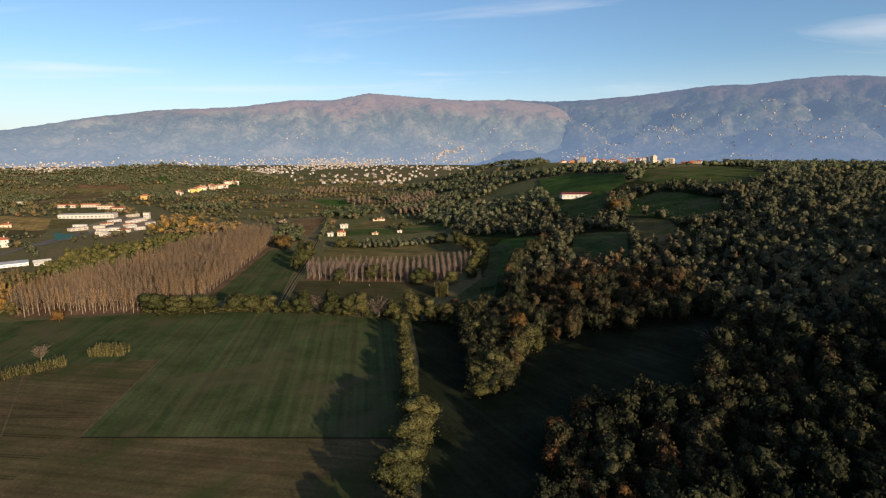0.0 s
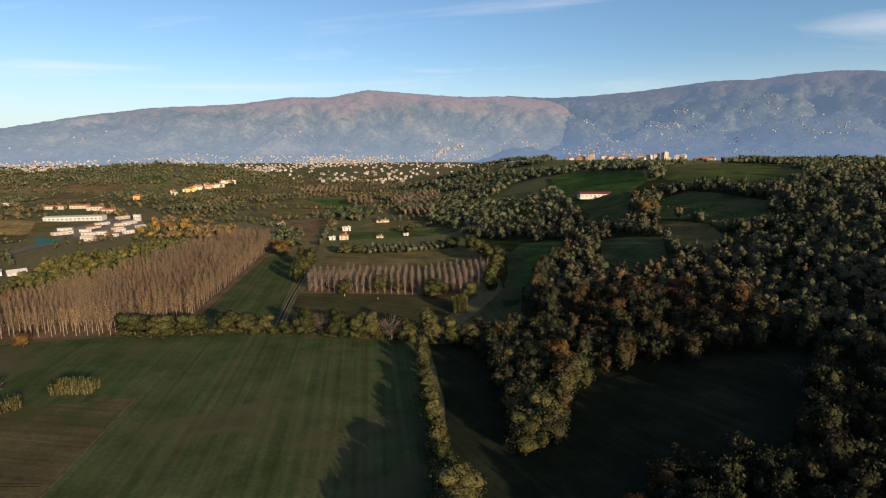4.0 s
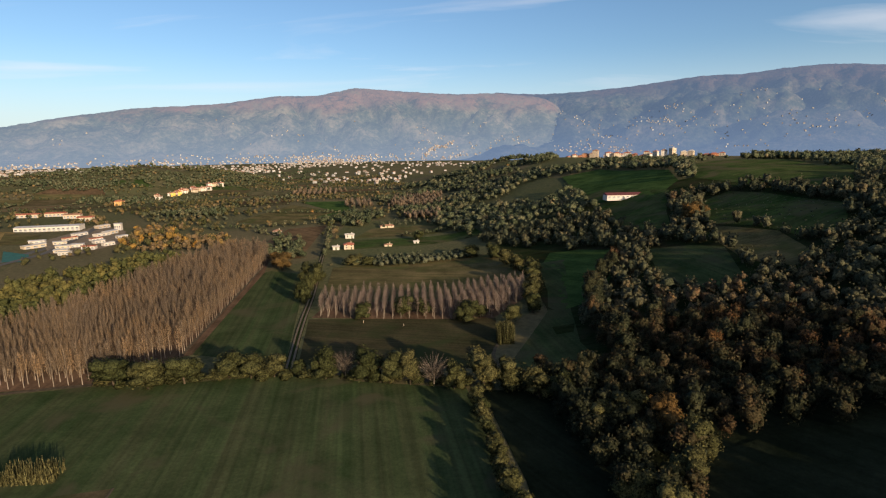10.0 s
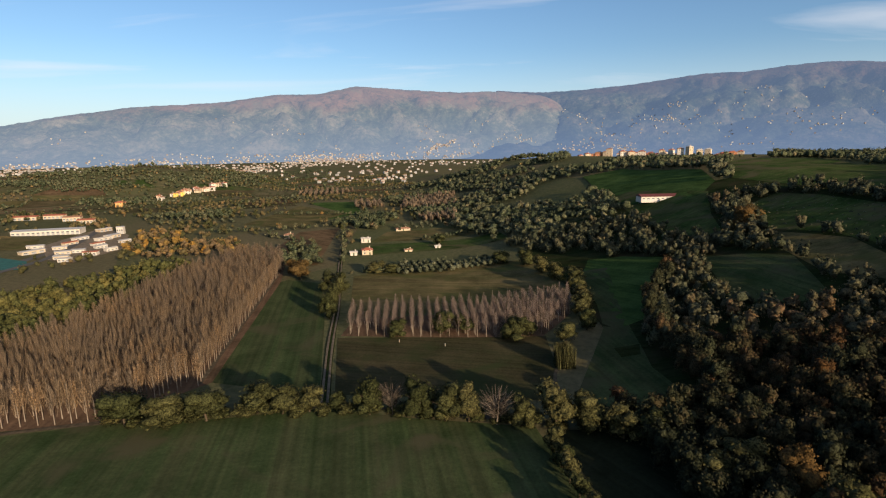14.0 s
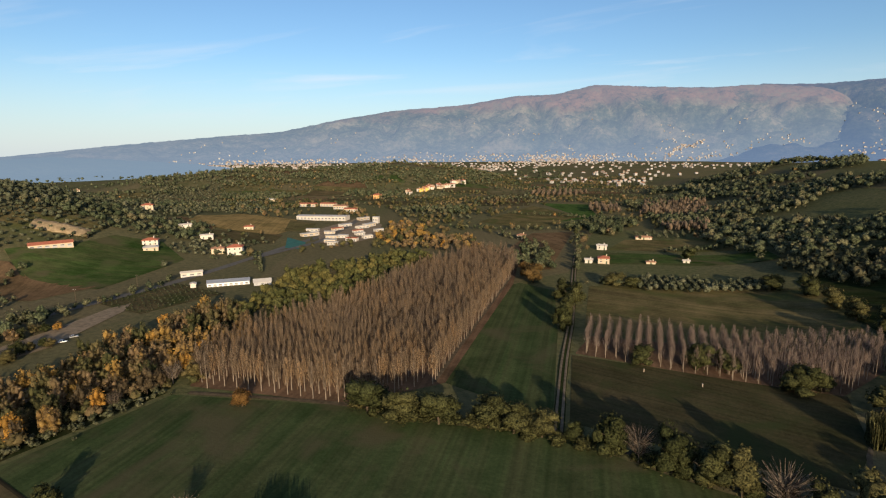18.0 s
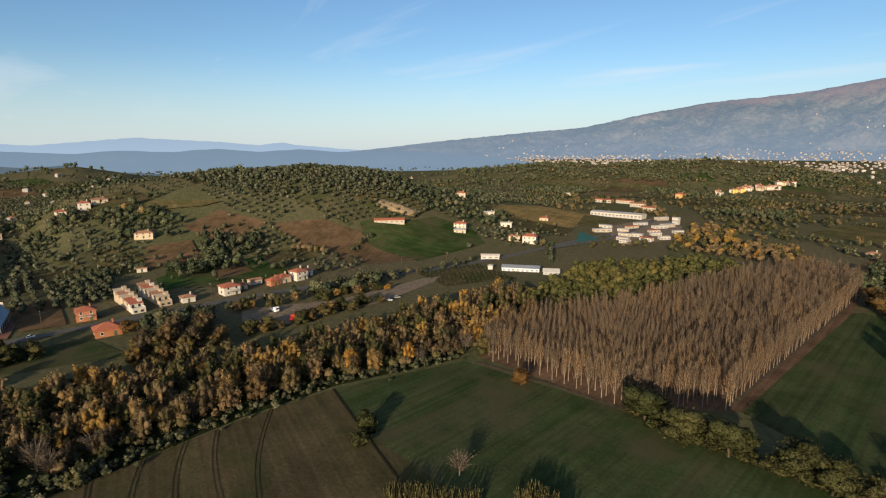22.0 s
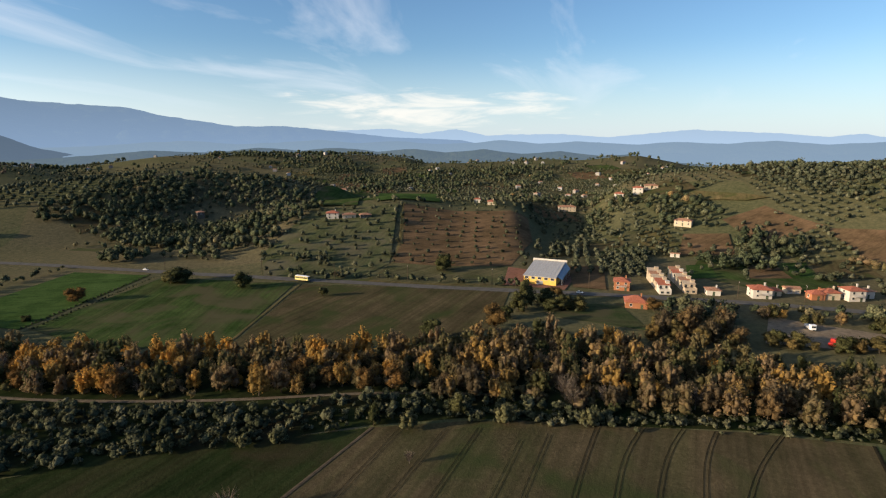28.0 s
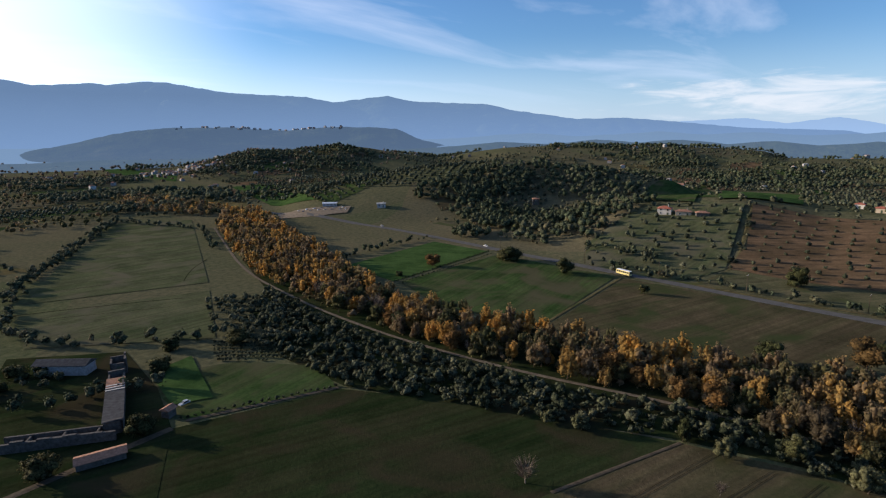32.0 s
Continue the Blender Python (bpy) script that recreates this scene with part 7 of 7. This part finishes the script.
strip("estate_road", [(-398, 686), (-364, 592), (-338, 507), (-343, 424)], 6.0, ASPHALT, "grey estate road", "road", 0.46)
parcel([(-448, 607), (-408, 600), (-380, 550), (-402, 539)], F_STUB, "ochre mown field beside a factory", 0.34)
for k in range(26):
    u = k / 25
    house(-470 + 42 * u + rt.normal(0, 9), 985 + 110 * u + rt.normal(0, 14), rt.uniform(7, 11), rt.uniform(6, 8), rt.uniform(4, 7), rt.uniform(0, 180), (CREAM, WHITE, CREAM, YELLOW)[k % 4] if k < 8 else (WHITE, CREAM)[k % 2], (TILE, OLD_TILE)[k % 2], "house of a hamlet below a wooded mound", 2, group="hamlet houses")
# apartment blocks and town on the plateau
for k, (az, w, h, wl, rf) in enumerate([(-17.2, 16, 9, CREAM, TILE), (-18.4, 18, 10, BRICKY, OLD_TILE), (-19.7, 14, 14, RAW, OLD_TILE), (-20.6, 16, 10, WHITE, TILE), (-21.6, 16, 9, CREAM, TILE), (-22.5, 18, 10, WHITE, TILE), (-23.5, 14, 9, BRICKY, TILE), (-24.3, 16, 10, CREAM, TILE), (-25.2, 14, 11, WHITE, TILE), (-26.2, 16, 12, WHITE, OLD_TILE), (-27.1, 14, 17, CREAM, WHITE), (-28.4, 16, 19, CREAM, WHITE), (-29.8, 20, 9, BRICKY, TILE), (-30.6, 24, 8, BRICKY, TILE), (-31.3, 16, 9, CREAM, TILE)]):
    for rr_, off in ((1000, 0.0), (1060, 0.45)):
        a_ = radians(az + off + rt.normal(0, 0.12))
        q_ = rr_ + rt.normal(0, 18)
        house(CX - q_ * math.sin(a_), CY + q_ * math.cos(a_), w * rt.uniform(0.55, 0.85), 9, h * rt.uniform(0.65, 0.95), az + rt.normal(0, 20), wl, rf, "apartment house of the plateau town", max(2, int(h / 3)), group="plateau town houses")

# ---- ruined farmstead ----
parcel([(-88, -74), (-103, -80), (-100, -42), (-89, -45)], F_BRIGHT, "small bright green plot beside a ruin", 0.36)
fa = shed(-66, -93, 17.5, 5.5, 3.6, 143, plain("old_white_stone", (0.3, 0.29, 0.285), 0.95, 0, 0.3, 1.0), DARK_ROOF, "long old farm building with grey roof", "farm_building", 1.3, 0)
for k in range(5):
    op = part("window", box(-7.4 + 3.4 * k, 2.75, 1.5, -6.6 + 3.4 * k, 2.83, 2.7), SHUTTER, fa)
    part("pane", box(-7.3 + 3.4 * k, 2.83, 1.6, -6.7 + 3.4 * k, 2.85, 2.6), GLASS, op)
wing = thing("ruined_wing", -76, -55, -9, "ruined stone farm wing with patched roof", "ruin")
part("wall", joined([box(-2.6, -14, -1, -2.0, 14, 5.2), box(2.0, -14, -1, 2.6, 14, 5.2), box(-2.6, 13.4, -1, 2.6, 14, 5.6), box(-2.6, -14, -1, 2.6, -13.4, 6.4), box(-2.6, -9, 5.2, -2.0, -4, 6.0)]), STONE, wing)
part("roof", ([(-2.9, -4, 5.1), (2.9, -4, 5.3), (2.9, 14.3, 5.3), (-2.9, 14.3, 5.1), (-2.9, -4, 5.35), (2.9, -4, 5.55), (2.9, 14.3, 5.55), (-2.9, 14.3, 5.35)], [[3, 2, 1, 0], [4, 5, 6, 7], [0, 1, 5, 4], [1, 2, 6, 5], [2, 3, 7, 6], [3, 0, 4, 7]]), DARK_ROOF, wing, "dark grey sheet roof")
part("tiled_roof", ([(-2.9, -10, 5.1), (2.9, -10, 5.3), (2.9, -4.1, 5.3), (-2.9, -4.1, 5.1), (-2.9, -10, 5.35), (2.9, -10, 5.55), (2.9, -4.1, 5.55), (-2.9, -4.1, 5.35)], [[3, 2, 1, 0], [4, 5, 6, 7], [0, 1, 5, 4], [1, 2, 6, 5], [2, 3, 7, 6], [3, 0, 4, 7]]), OLD_TILE, wing, "patch of faded clay tiles")
for k in range(3):
    part("roof_sheet", box(-2.9, -5.6 + 1.4 * k, 5.58, 2.9, -5.1 + 1.4 * k, 5.66), WHITE, wing, "pale sheet laid over the tiles")
wing.scale = (0.88, 1.25, 0.75)
tow = thing("ruined_tower", -80.5, -82, -9, "roofless square stone tower of a ruined farm", "ruin")
part("wall", joined([box(-2.8, -3, -1, -2.1, 3, 7.2), box(2.1, -3, -1, 2.8, 3, 6.0), box(-2.8, -3, -1, 2.8, -2.3, 6.6), box(-2.8, 2.3, -1, 2.8, 3, 5.4), box(-2.8, -3, 7.2, -2.1, -1, 8.0)]), STONE, tow)
part("window", box(-0.5, 3.0, 2.6, 0.5, 3.05, 4.0), SHUTTER, tow)
tow.scale = (0.85, 0.9, 0.75)
rw = thing("ruined_wall", -61, -40, -24, "long roofless stone wall of a ruined stable", "ruin")
for k in range(9):
    part("wall_segment", box(-13.5 + 3 * k, -0.4, -1, -10.5 + 3 * k, 0.4, 2.6 + 0.9 * rt.random()), STONE, rw)
part("back_wall", box(-13.5, -4.2, -1, 13.5, -3.6, 2.6), STONE, rw)
for k in range(3):
    part("cross_wall", box(-9 + 8 * k, -3.6, -1, -8.5 + 8 * k, -0.4, 2.4), STONE, rw)
shed(-69, -25.5, 10.5, 4.0, 1.8, -6, STONE, OLD_TILE, "low shed with a red tiled roof beside a ruin", "shed", 0.8, 3)
hut = shed(-87, -39, 2.8, 2.6, 2.3, 35, STONE, OLD_TILE, "small stone hut beside a field path", "hut", 0.8, 1)
for x, y, w, h in [(-79, -33, 8, 6), (-57, -27, 9, 6), (-60, -95, 8, 4), (-53, -98, 9, 5), (-46, -88, 10, 6), (-92, -74, 9, 5), (-120, -82, 10, 6), (-99, -92, 8, 5)]:
    plant("bush", x, y, w, h, "bushes round the ruined farm")


# ---- vehicles ----
def wheels(ob, xs, y, r):
    for x in xs:
        for s in (-1, 1):
            w = part("wheel", cone((x, s * y - 0.1, r), (x, s * y + 0.1, r), r, r, 12), TYRE, ob)
            part("rim", cone((x, s * (y + 0.1) - 0.01, r), (x, s * (y + 0.1) + 0.02, r), r * 0.55, r * 0.5, 10), STEEL, w)


def car(x, y, turn, paint, label, long=4.3, group="parked cars"):
    ob = thing("car", x, y, turn, label, "car", group)
    ob.location.z += 0.32
    ob.scale = (0.75, 0.75, 0.75)
    a = long / 2
    part("body", ([(-a, -0.85, 0.3), (a, -0.85, 0.3), (a, 0.85, 0.3), (-a, 0.85, 0.3), (-a, -0.85, 0.85), (a - 0.1, -0.85, 0.75), (a - 0.1, 0.85, 0.75), (-a, 0.85, 0.85)], [[3, 2, 1, 0], [4, 5, 6, 7], [0, 1, 5, 4], [1, 2, 6, 5], [2, 3, 7, 6], [3, 0, 4, 7]]), paint, ob)
    part("cabin", ([(-a + 0.3, -0.8, 0.84), (a - 1.2, -0.8, 0.78), (a - 1.2, 0.8, 0.78), (-a + 0.3, 0.8, 0.84), (-a + 0.7, -0.65, 1.4), (a - 1.9, -0.65, 1.4), (a - 1.9, 0.65, 1.4), (-a + 0.7, 0.65, 1.4)], [[4, 5, 6, 7], [0, 1, 5, 4], [1, 2, 6, 5], [2, 3, 7, 6], [3, 0, 4, 7]]), GLASS, ob)
    part("roof", box(-a + 0.72, -0.66, 1.4, a - 1.92, 0.66, 1.45), paint, ob)
    wheels(ob, (-a + 0.8, a - 0.85), 0.8, 0.32)
    return ob


def truck(x, y, turn, paint, load, label, long=6.5):
    ob = thing("truck", x, y, turn, label, "truck")
    ob.location.z += 0.3
    a = long / 2
    cab = part("cab", box(a - 1.9, -1.1, 0.6, a, 1.1, 2.7, 0.15), paint, ob)
    part("windscreen", box(a, -0.9, 1.6, a + 0.03, 0.9, 2.4), GLASS, cab)
    part("bed", box(-a, -1.15, 0.8, a - 2.1, 1.15, 1.7), load, ob)
    part("chassis", box(-a, -0.5, 0.5, a, 0.5, 0.8), TYRE, ob)
    wheels(ob, (-a + 1.2, a - 1.0), 0.95, 0.48)
    return ob


bus = thing("bus", -321, -45, 84, "yellow and white bus on the country road", "bus")
bus.location.z += 0.32
part("body", box(-4.6, -1.2, 0.5, 4.6, 1.2, 2.7, 0.2), YELLOW_PAINT, bus)
part("roof", box(-4.5, -1.1, 2.7, 4.5, 1.1, 2.85, 0.2), WHITE_PAINT, bus)
for s in (-1, 1):
    for k in range(6):
        part("side_window", box(-4.1 + 1.4 * k, s * 1.2 - 0.02, 1.5, -2.9 + 1.4 * k, s * 1.2 + 0.02, 2.4), GLASS, bus)
part("windscreen", box(4.58, -1.0, 1.4, 4.63, 1.0, 2.5), GLASS, bus)
wheels(bus, (-2.9, 3.0), 1.1, 0.48)
car(-314, -151, 92, WHITE_PAINT, "white car on the country road", group="cars on the road")
car(-304, -272, 88, GREY_PAINT, "silver car on the country road", group="cars on the road")
car(-341, 108, 95, WHITE_PAINT, "white car on the road near a hall", group="cars on the road")
truck(-294, 206, 150, RED_PAINT, RED_PAINT, "small red lorry parked on gravel", 4.6)
truck(-313, 204, 10, WHITE_PAINT, GREY_PAINT, "white lorry parked on gravel", 5.5)
truck(-293, 193, 20, WHITE_PAINT, WHITE_PAINT, "white van parked on gravel", 4.0)
car(-297, 265, 60, GREY_PAINT, "silver car at the gravel yard")
car(-295, 259, 40, WHITE_PAINT, "white car at the gravel yard")
car(-80, -35, 20, WHITE_PAINT, "white car beside a ruined farm")
car(-92, -43, 20, GREY_PAINT, "silver car on a field path")
for k in range(14):
    car(-311 + 5.4 * (k % 7) + rt.normal(0, 0.6), -349 - 4.6 * (k % 7) - 8 * (k // 7) + rt.normal(0, 1), rt.uniform(0, 360), [WHITE_PAINT, GREY_PAINT, BLUE_PAINT, WHITE_PAINT][k % 4], "parked car in a roadside yard", group="cars in the roadside yard")
shed(-305, -372, 14, 6, 3, 148, WHITE, WHITE_PAINT, "white roadside workshop beside parked cars", "workshop", 0.9, 4)
house(-339, -329, 8, 6, 3.6, 145, WHITE, WHITE, "white roadside house with flat roof", 2, hip=False, rise=0.8)
plot("roadside_yard", [(-252, -371), (-262, -402), (-290, -382), (-318, -352), (-306, -338), (-278, -350)], GRAVEL, "pale gravel yard with parked cars", "yard", 0.3)
plot("gravel_yard", [(-290, 182), (-291, 205), (-296, 230), (-294, 252), (-312, 300), (-322, 312), (-324, 300), (-318, 274), (-313, 238), (-320, 214), (-327, 192)], GRAVEL, "pale river gravel yard with tracks", "yard", 0.3)
plot("gravel_bar", [(-249, 190), (-245, 205), (-254, 235), (-262, 262), (-268, 258), (-262, 228), (-257, 205)], GRAVEL, "pale gravel bar of the river", "gravel", 0.24)

for q_, m_, l_ in [([(-400, 97), (-410, 119), (-352, 121), (-352, 104)], F_RED, "brown field beside a hall")]:
    parcel(q_, m_, l_, 0.41)

for q_, m_, l_ in [([(-321, -736), (-397, -752), (-375, -660), (-302, -644)], F_BRIGHT, "bright green field at a hill foot"), ([(-302, -607), (-365, -640), (-307, -411), (-280, -467)], F_BRIGHT, "bright green field beside the river trees"), ([(-207, -655), (-290, -577), (-251, -455), (-213, -542)], F_STUB, "tan mown field beside a wood"), ([(-236, -1500), (-330, -1132), (-277, -905), (-213, -1250)], F_BRIGHT, "long bright green field in the plain")]:
    parcel(q_, m_, l_, 0.30)

# ---- field boundaries, ruts, poles ----
RUTS = [([(-209, 121), (-195, 118), (-173, 116), (-140, 113), (-108, 110)], 0.42), ([(-210, 133), (-199, 128), (-187, 126), (-174, 125), (-140, 122), (-105, 119)], 0.42), ([(-213, 144), (-203, 139), (-191, 136), (-172, 133), (-140, 131), (-105, 128)], 0.42),
        ([(-213, 152), (-203, 148), (-192, 145), (-169, 143), (-140, 141), (-106, 138)], 0.42), ([(-218, 170), (-213, 167), (-201, 160), (-185, 153), (-167, 148), (-140, 150), (-106, 150)], 0.42), ([(-198, 108), (-170, 105), (-106, 99)], 0.26), ([(-193, 101), (-171, 99), (-106, 92)], 0.24), ([(-196, 89), (-166, 86), (-106, 78)], 0.3), ([(-192, 80), (-150, 75), (-106, 70)], 0.2), ([(-190, 68), (-150, 64), (-108, 60)], 0.2)]
for line, w_ in RUTS:
    for off in (-0.55, 0.55):
        strip("tractor_rut", [(x, y + off) for x, y in line], w_ * 0.36, DIRT_DARK, "dark wheel rut in sown soil", "rut", 0.15)
for line, w_, m_ in [([(-146, 52), (-187, 60)], 1.0, DIRT), ([(-222, -20), (-316, -43)], 1.4, F_STUB), ([(-102, 138), (-13, 138)], 0.7, DIRT_DARK), ([(-102, 138), (-109, 196)], 0.6, DIRT), ([(-124, 138), (-150, 180)], 0.5, DIRT), ([(-217, 190), (-187, 185), (-160, 181)], 0.9, DIRT_DARK), ([(-205, 243), (-153, 256), (-114, 259), (-83, 264), (-20, 249)], 2.2, DIRT), ([(-334, -11), (-372, -8), (-484, -46)], 1.5, F_STUB), ([(-4, 286), (-12, 275), (-6, 262)], 1.2, DIRT), ([(-90, -33), (-133, -24)], 1.6, DIRT), ([(-86, -31), (-40, -20)], 2.4, DIRT), ([(-48, -180), (-81, -172), (-118, -159)], 1.4, F_DARK), ([(-60, -165), (-110, -148)], 0.6, F_DARK), ([(-70, -215), (-140, -205)], 0.7, F_DARK), ([(-126, -192), (-135, -219), (-151, -240)], 0.9, F_DARK), ([(-131, 281), (-147, 440)], 1.8, DIRT)]:
    strip("field_path", line, w_, m_, "narrow worn strip between two fields", "path", 0.17)
pp = thing("utility_pole", -346, 60, 0, "tall wooden utility pole beside the road", "pole", "roadside poles")
part("pole", cone((0, 0, -0.5), (0, 0, 9), 0.16, 0.1, 8), M_BARK, pp)
arm = part("crossarm", box(-0.9, -0.06, 8.2, 0.9, 0.06, 8.35), M_BARK, pp)
for k in (-0.8, 0, 0.8):
    part("insulator", cone((k, 0, 8.35), (k, 0, 8.6), 0.06, 0.05, 6), WHITE_PAINT, arm)
for x, y in [(-340, 12), (-331, -30), (-325, -75), (-318, -140), (-352, 112), (-356, 185), (-357, 215), (-352, 265), (-348, 300), (-346, 335)]:
    copy_thing(pp, pose(x, y, land(x, y)))


# ---- cut bank on the hillside, marker posts ----
bank_u, bank_v = np.meshgrid(np.linspace(0, 1, 26), np.array([0.0, 0.12, 0.35, 0.6, 0.8, 1.0, 1.6, 2.4]), indexing="ij")
bank_rise = np.interp(bank_v, [0.0, 0.12, 0.35, 0.6, 0.8, 1.0, 1.6, 2.4], [-0.6, 1.0, 1.9, 2.6, 3.1, 3.4, 2.0, -1.5]) * np.sin(np.pi * np.clip(bank_u, 0.04, 0.96)) ** 0.45
bank_x = -497 + 32 * bank_u - 5.5 * bank_v + 0.7 * np.sin(bank_u * 31) * bank_v
bank_y = 366 + 23 * bank_u + 6.5 * bank_v + 0.9 * np.sin(bank_u * 23 + 1) * (1 - 0.3 * bank_v)
bank_z = height(bank_x, bank_y) + bank_rise + 0.25 * np.sin(bank_u * 47 + bank_v * 5)
tagged(grid_object("earth_bank", bank_x, bank_y, bank_z, plain("pale_cut_earth", (0.22, 0.168, 0.105), 0.95, 0, 0.35, 0.5)), "pale cut earth bank on an olive hillside", "bank", kind="structure")
for x, y in [(-63, 317), (-44, 311)]:
    post_ = thing("marker_post", x, y, 20, "short white marker post in a fallow field", "post", "marker posts")
    part("shaft", box(-0.12, -0.12, -0.3, 0.12, 0.12, 1.1, 0.03), RAW, post_)
    part("cap", box(-0.15, -0.15, 1.1, 0.15, 0.15, 1.2, 0.04), GREY_PAINT, post_)


# ---- towns and villages far off ----
def far_town(name, spots, label, size=(9, 16), zs=None, seed=50):
    r = np.random.default_rng(seed)
    v, f, tn, mi = [], [], [], []
    for k, (x, y) in enumerate(spots):
        w, d, h, a = r.uniform(*size), r.uniform(size[0], size[0] * 1.3), r.uniform(5, 9) * size[0] / 9, r.uniform(0, 3.14)
        z = float(zs[k]) if zs is not None else land(x, y)
        c, s = math.cos(a), math.sin(a)
        n = len(v)
        rise = d * 0.22
        for px, py, pz in [(-w / 2, -d / 2, -3), (w / 2, -d / 2, -3), (w / 2, d / 2, -3), (-w / 2, d / 2, -3), (-w / 2, -d / 2, h), (w / 2, -d / 2, h), (w / 2, d / 2, h), (-w / 2, d / 2, h), (-w * 0.3, 0, h + rise), (w * 0.3, 0, h + rise)]:
            v.append((x + px * c - py * s, y + px * s + py * c, z + pz))
        f += [[n, n + 1, n + 5, n + 4], [n + 1, n + 2, n + 6, n + 5], [n + 2, n + 3, n + 7, n + 6], [n + 3, n, n + 4, n + 7], [n + 4, n + 5, n + 9, n + 8], [n + 6, n + 7, n + 8, n + 9], [n + 5, n + 6, n + 9], [n + 7, n + 4, n + 8]]
        roof = 1 if r.random() < 0.7 else 0
        mi += [0, 0, 0, 0, roof, roof, roof, roof]
    me = bpy.data.meshes.new(name)
    me.from_pydata(v, [], f)
    me.materials.append(TOWN)
    me.materials.append(OLD_TILE)
    me.polygons.foreach_set("material_index", mi)
    return tagged(new(name, me), label, "town", kind="stuff")


TOWN, tt, tb = mat("town_render")
gi = tt.nodes.new("ShaderNodeNewGeometry")
tt.links.new(ramp(tt, gi.outputs["Random Per Island"], [(0.0, (0.30, 0.29, 0.29)), (0.5, (0.22, 0.20, 0.18)), (0.8, (0.38, 0.38, 0.38)), (1.0, (0.16, 0.135, 0.12))]), tb.inputs["Base Color"])
tb.inputs["Roughness"].default_value = 0.9


def polar(az, r):
    a = np.radians(az)
    return np.stack([CX - r * np.sin(a), CY + r * np.cos(a)], 1)


rq = np.random.default_rng(77)
core = np.concatenate([polar(rq.normal(a, s, n), rq.normal(r, q, n)) for a, s, r, q, n in [(18.5, 1.4, 2000, 90, 70), (17, 3.0, 2400, 180, 60), (10, 3.2, 3050, 180, 170), (9, 6, 2600, 200, 60), (3.5, 2.0, 1750, 220, 30), (1.0, 2.5, 2400, 250, 26), (-3, 3.0, 2500, 200, 40), (9, 1.2, 1330, 60, 16), (3.5, 1.2, 1250, 70, 16), (14, 4, 1600, 160, 22), (39, 5, 2800, 160, 120), (32, 6, 2600, 240, 110), (26, 5, 2900, 160, 60), (48, 5, 2900, 100, 60)]])
far_town("valley_town", core, "dense white and cream houses of a valley town", (6, 10))
knots = rq.uniform(-42, 50, 130)
kh = rq.beta(1.0, 3.6, 130)
who = rq.integers(130, size=620)
az_ = knots[who] + rq.normal(0, 0.9, 620)
el_ = np.clip(kh[who] + rq.normal(0, 0.04, 620), 0.0, 0.8)
rad = 3230 + el_ * 1000
sp = polar(az_, rad)
far_town("mountain_hamlets", sp, "scattered white houses on a mountainside", (5, 9), slope_z("mountain_north", sp[:, 0], sp[:, 1]) + 0.5, 51)
sp = np.concatenate([polar(rq.normal(a, q, n), rq.uniform(3200, 3390, n)) for a, q, n in [(10.5, 2.2, 150), (6.5, 1.0, 40), (18, 2.0, 40), (39, 4.0, 90), (27, 5.0, 40), (-1, 3.0, 30)]])
far_town("upper_town", sp, "white houses of a town at a mountain's foot", (6, 10), slope_z("mountain_north", sp[:, 0], sp[:, 1]) - 1, 56)
who = rq.integers(26, size=420)
az_ = rq.uniform(-41, -14, 26)[who] + rq.normal(0, 1.2, 420)
sp = polar(az_, 3350 + 900 * np.clip(rq.beta(1.2, 2.0, 26)[who] + rq.normal(0, 0.08, 420), 0, 0.9))
far_town("eastern_hamlets", sp, "scattered pale houses on a shaded mountainside", (5, 10), slope_z("mountain_east", sp[:, 0], sp[:, 1]) - 1, 57)
vill = np.linspace(0, 1, 60)
sp = polar(-3.1 + 3.0 * vill + rq.normal(0, 0.12, 60), 3570 - 230 * vill + rq.normal(0, 22, 60))
far_town("hill_village", sp, "cream houses of a village strung along a mountain spur", (6.5, 11), slope_z("mountain_north", sp[:, 0], sp[:, 1]) + 2, 52)
az_ = rq.uniform(60, 178, 150)
far_town("country_houses", polar(az_, rq.uniform(760, 1700, 150)), "scattered country houses in the hills", (5.5, 9.5), None, 53)
sp = polar(rq.uniform(152, 168, 40), rq.normal(2290, 25, 40))
far_town("ridge_village", sp, "houses of a village along a wooded ridge", (7, 11), slope_z("village_hill", sp[:, 0], sp[:, 1]) - 1, 54)
far_town("southern_town", polar(rq.normal(167, 2.5, 60), rq.normal(1250, 60, 60)), "pale houses of a small town by the river", (6, 9), None, 55)

# the patterns from which trees were copied are not part of the place
for pairs in PROTO.values():
    for ob, _ in pairs:
        for o in (*ob.children_recursive, ob):
            bpy.data.objects.remove(o)
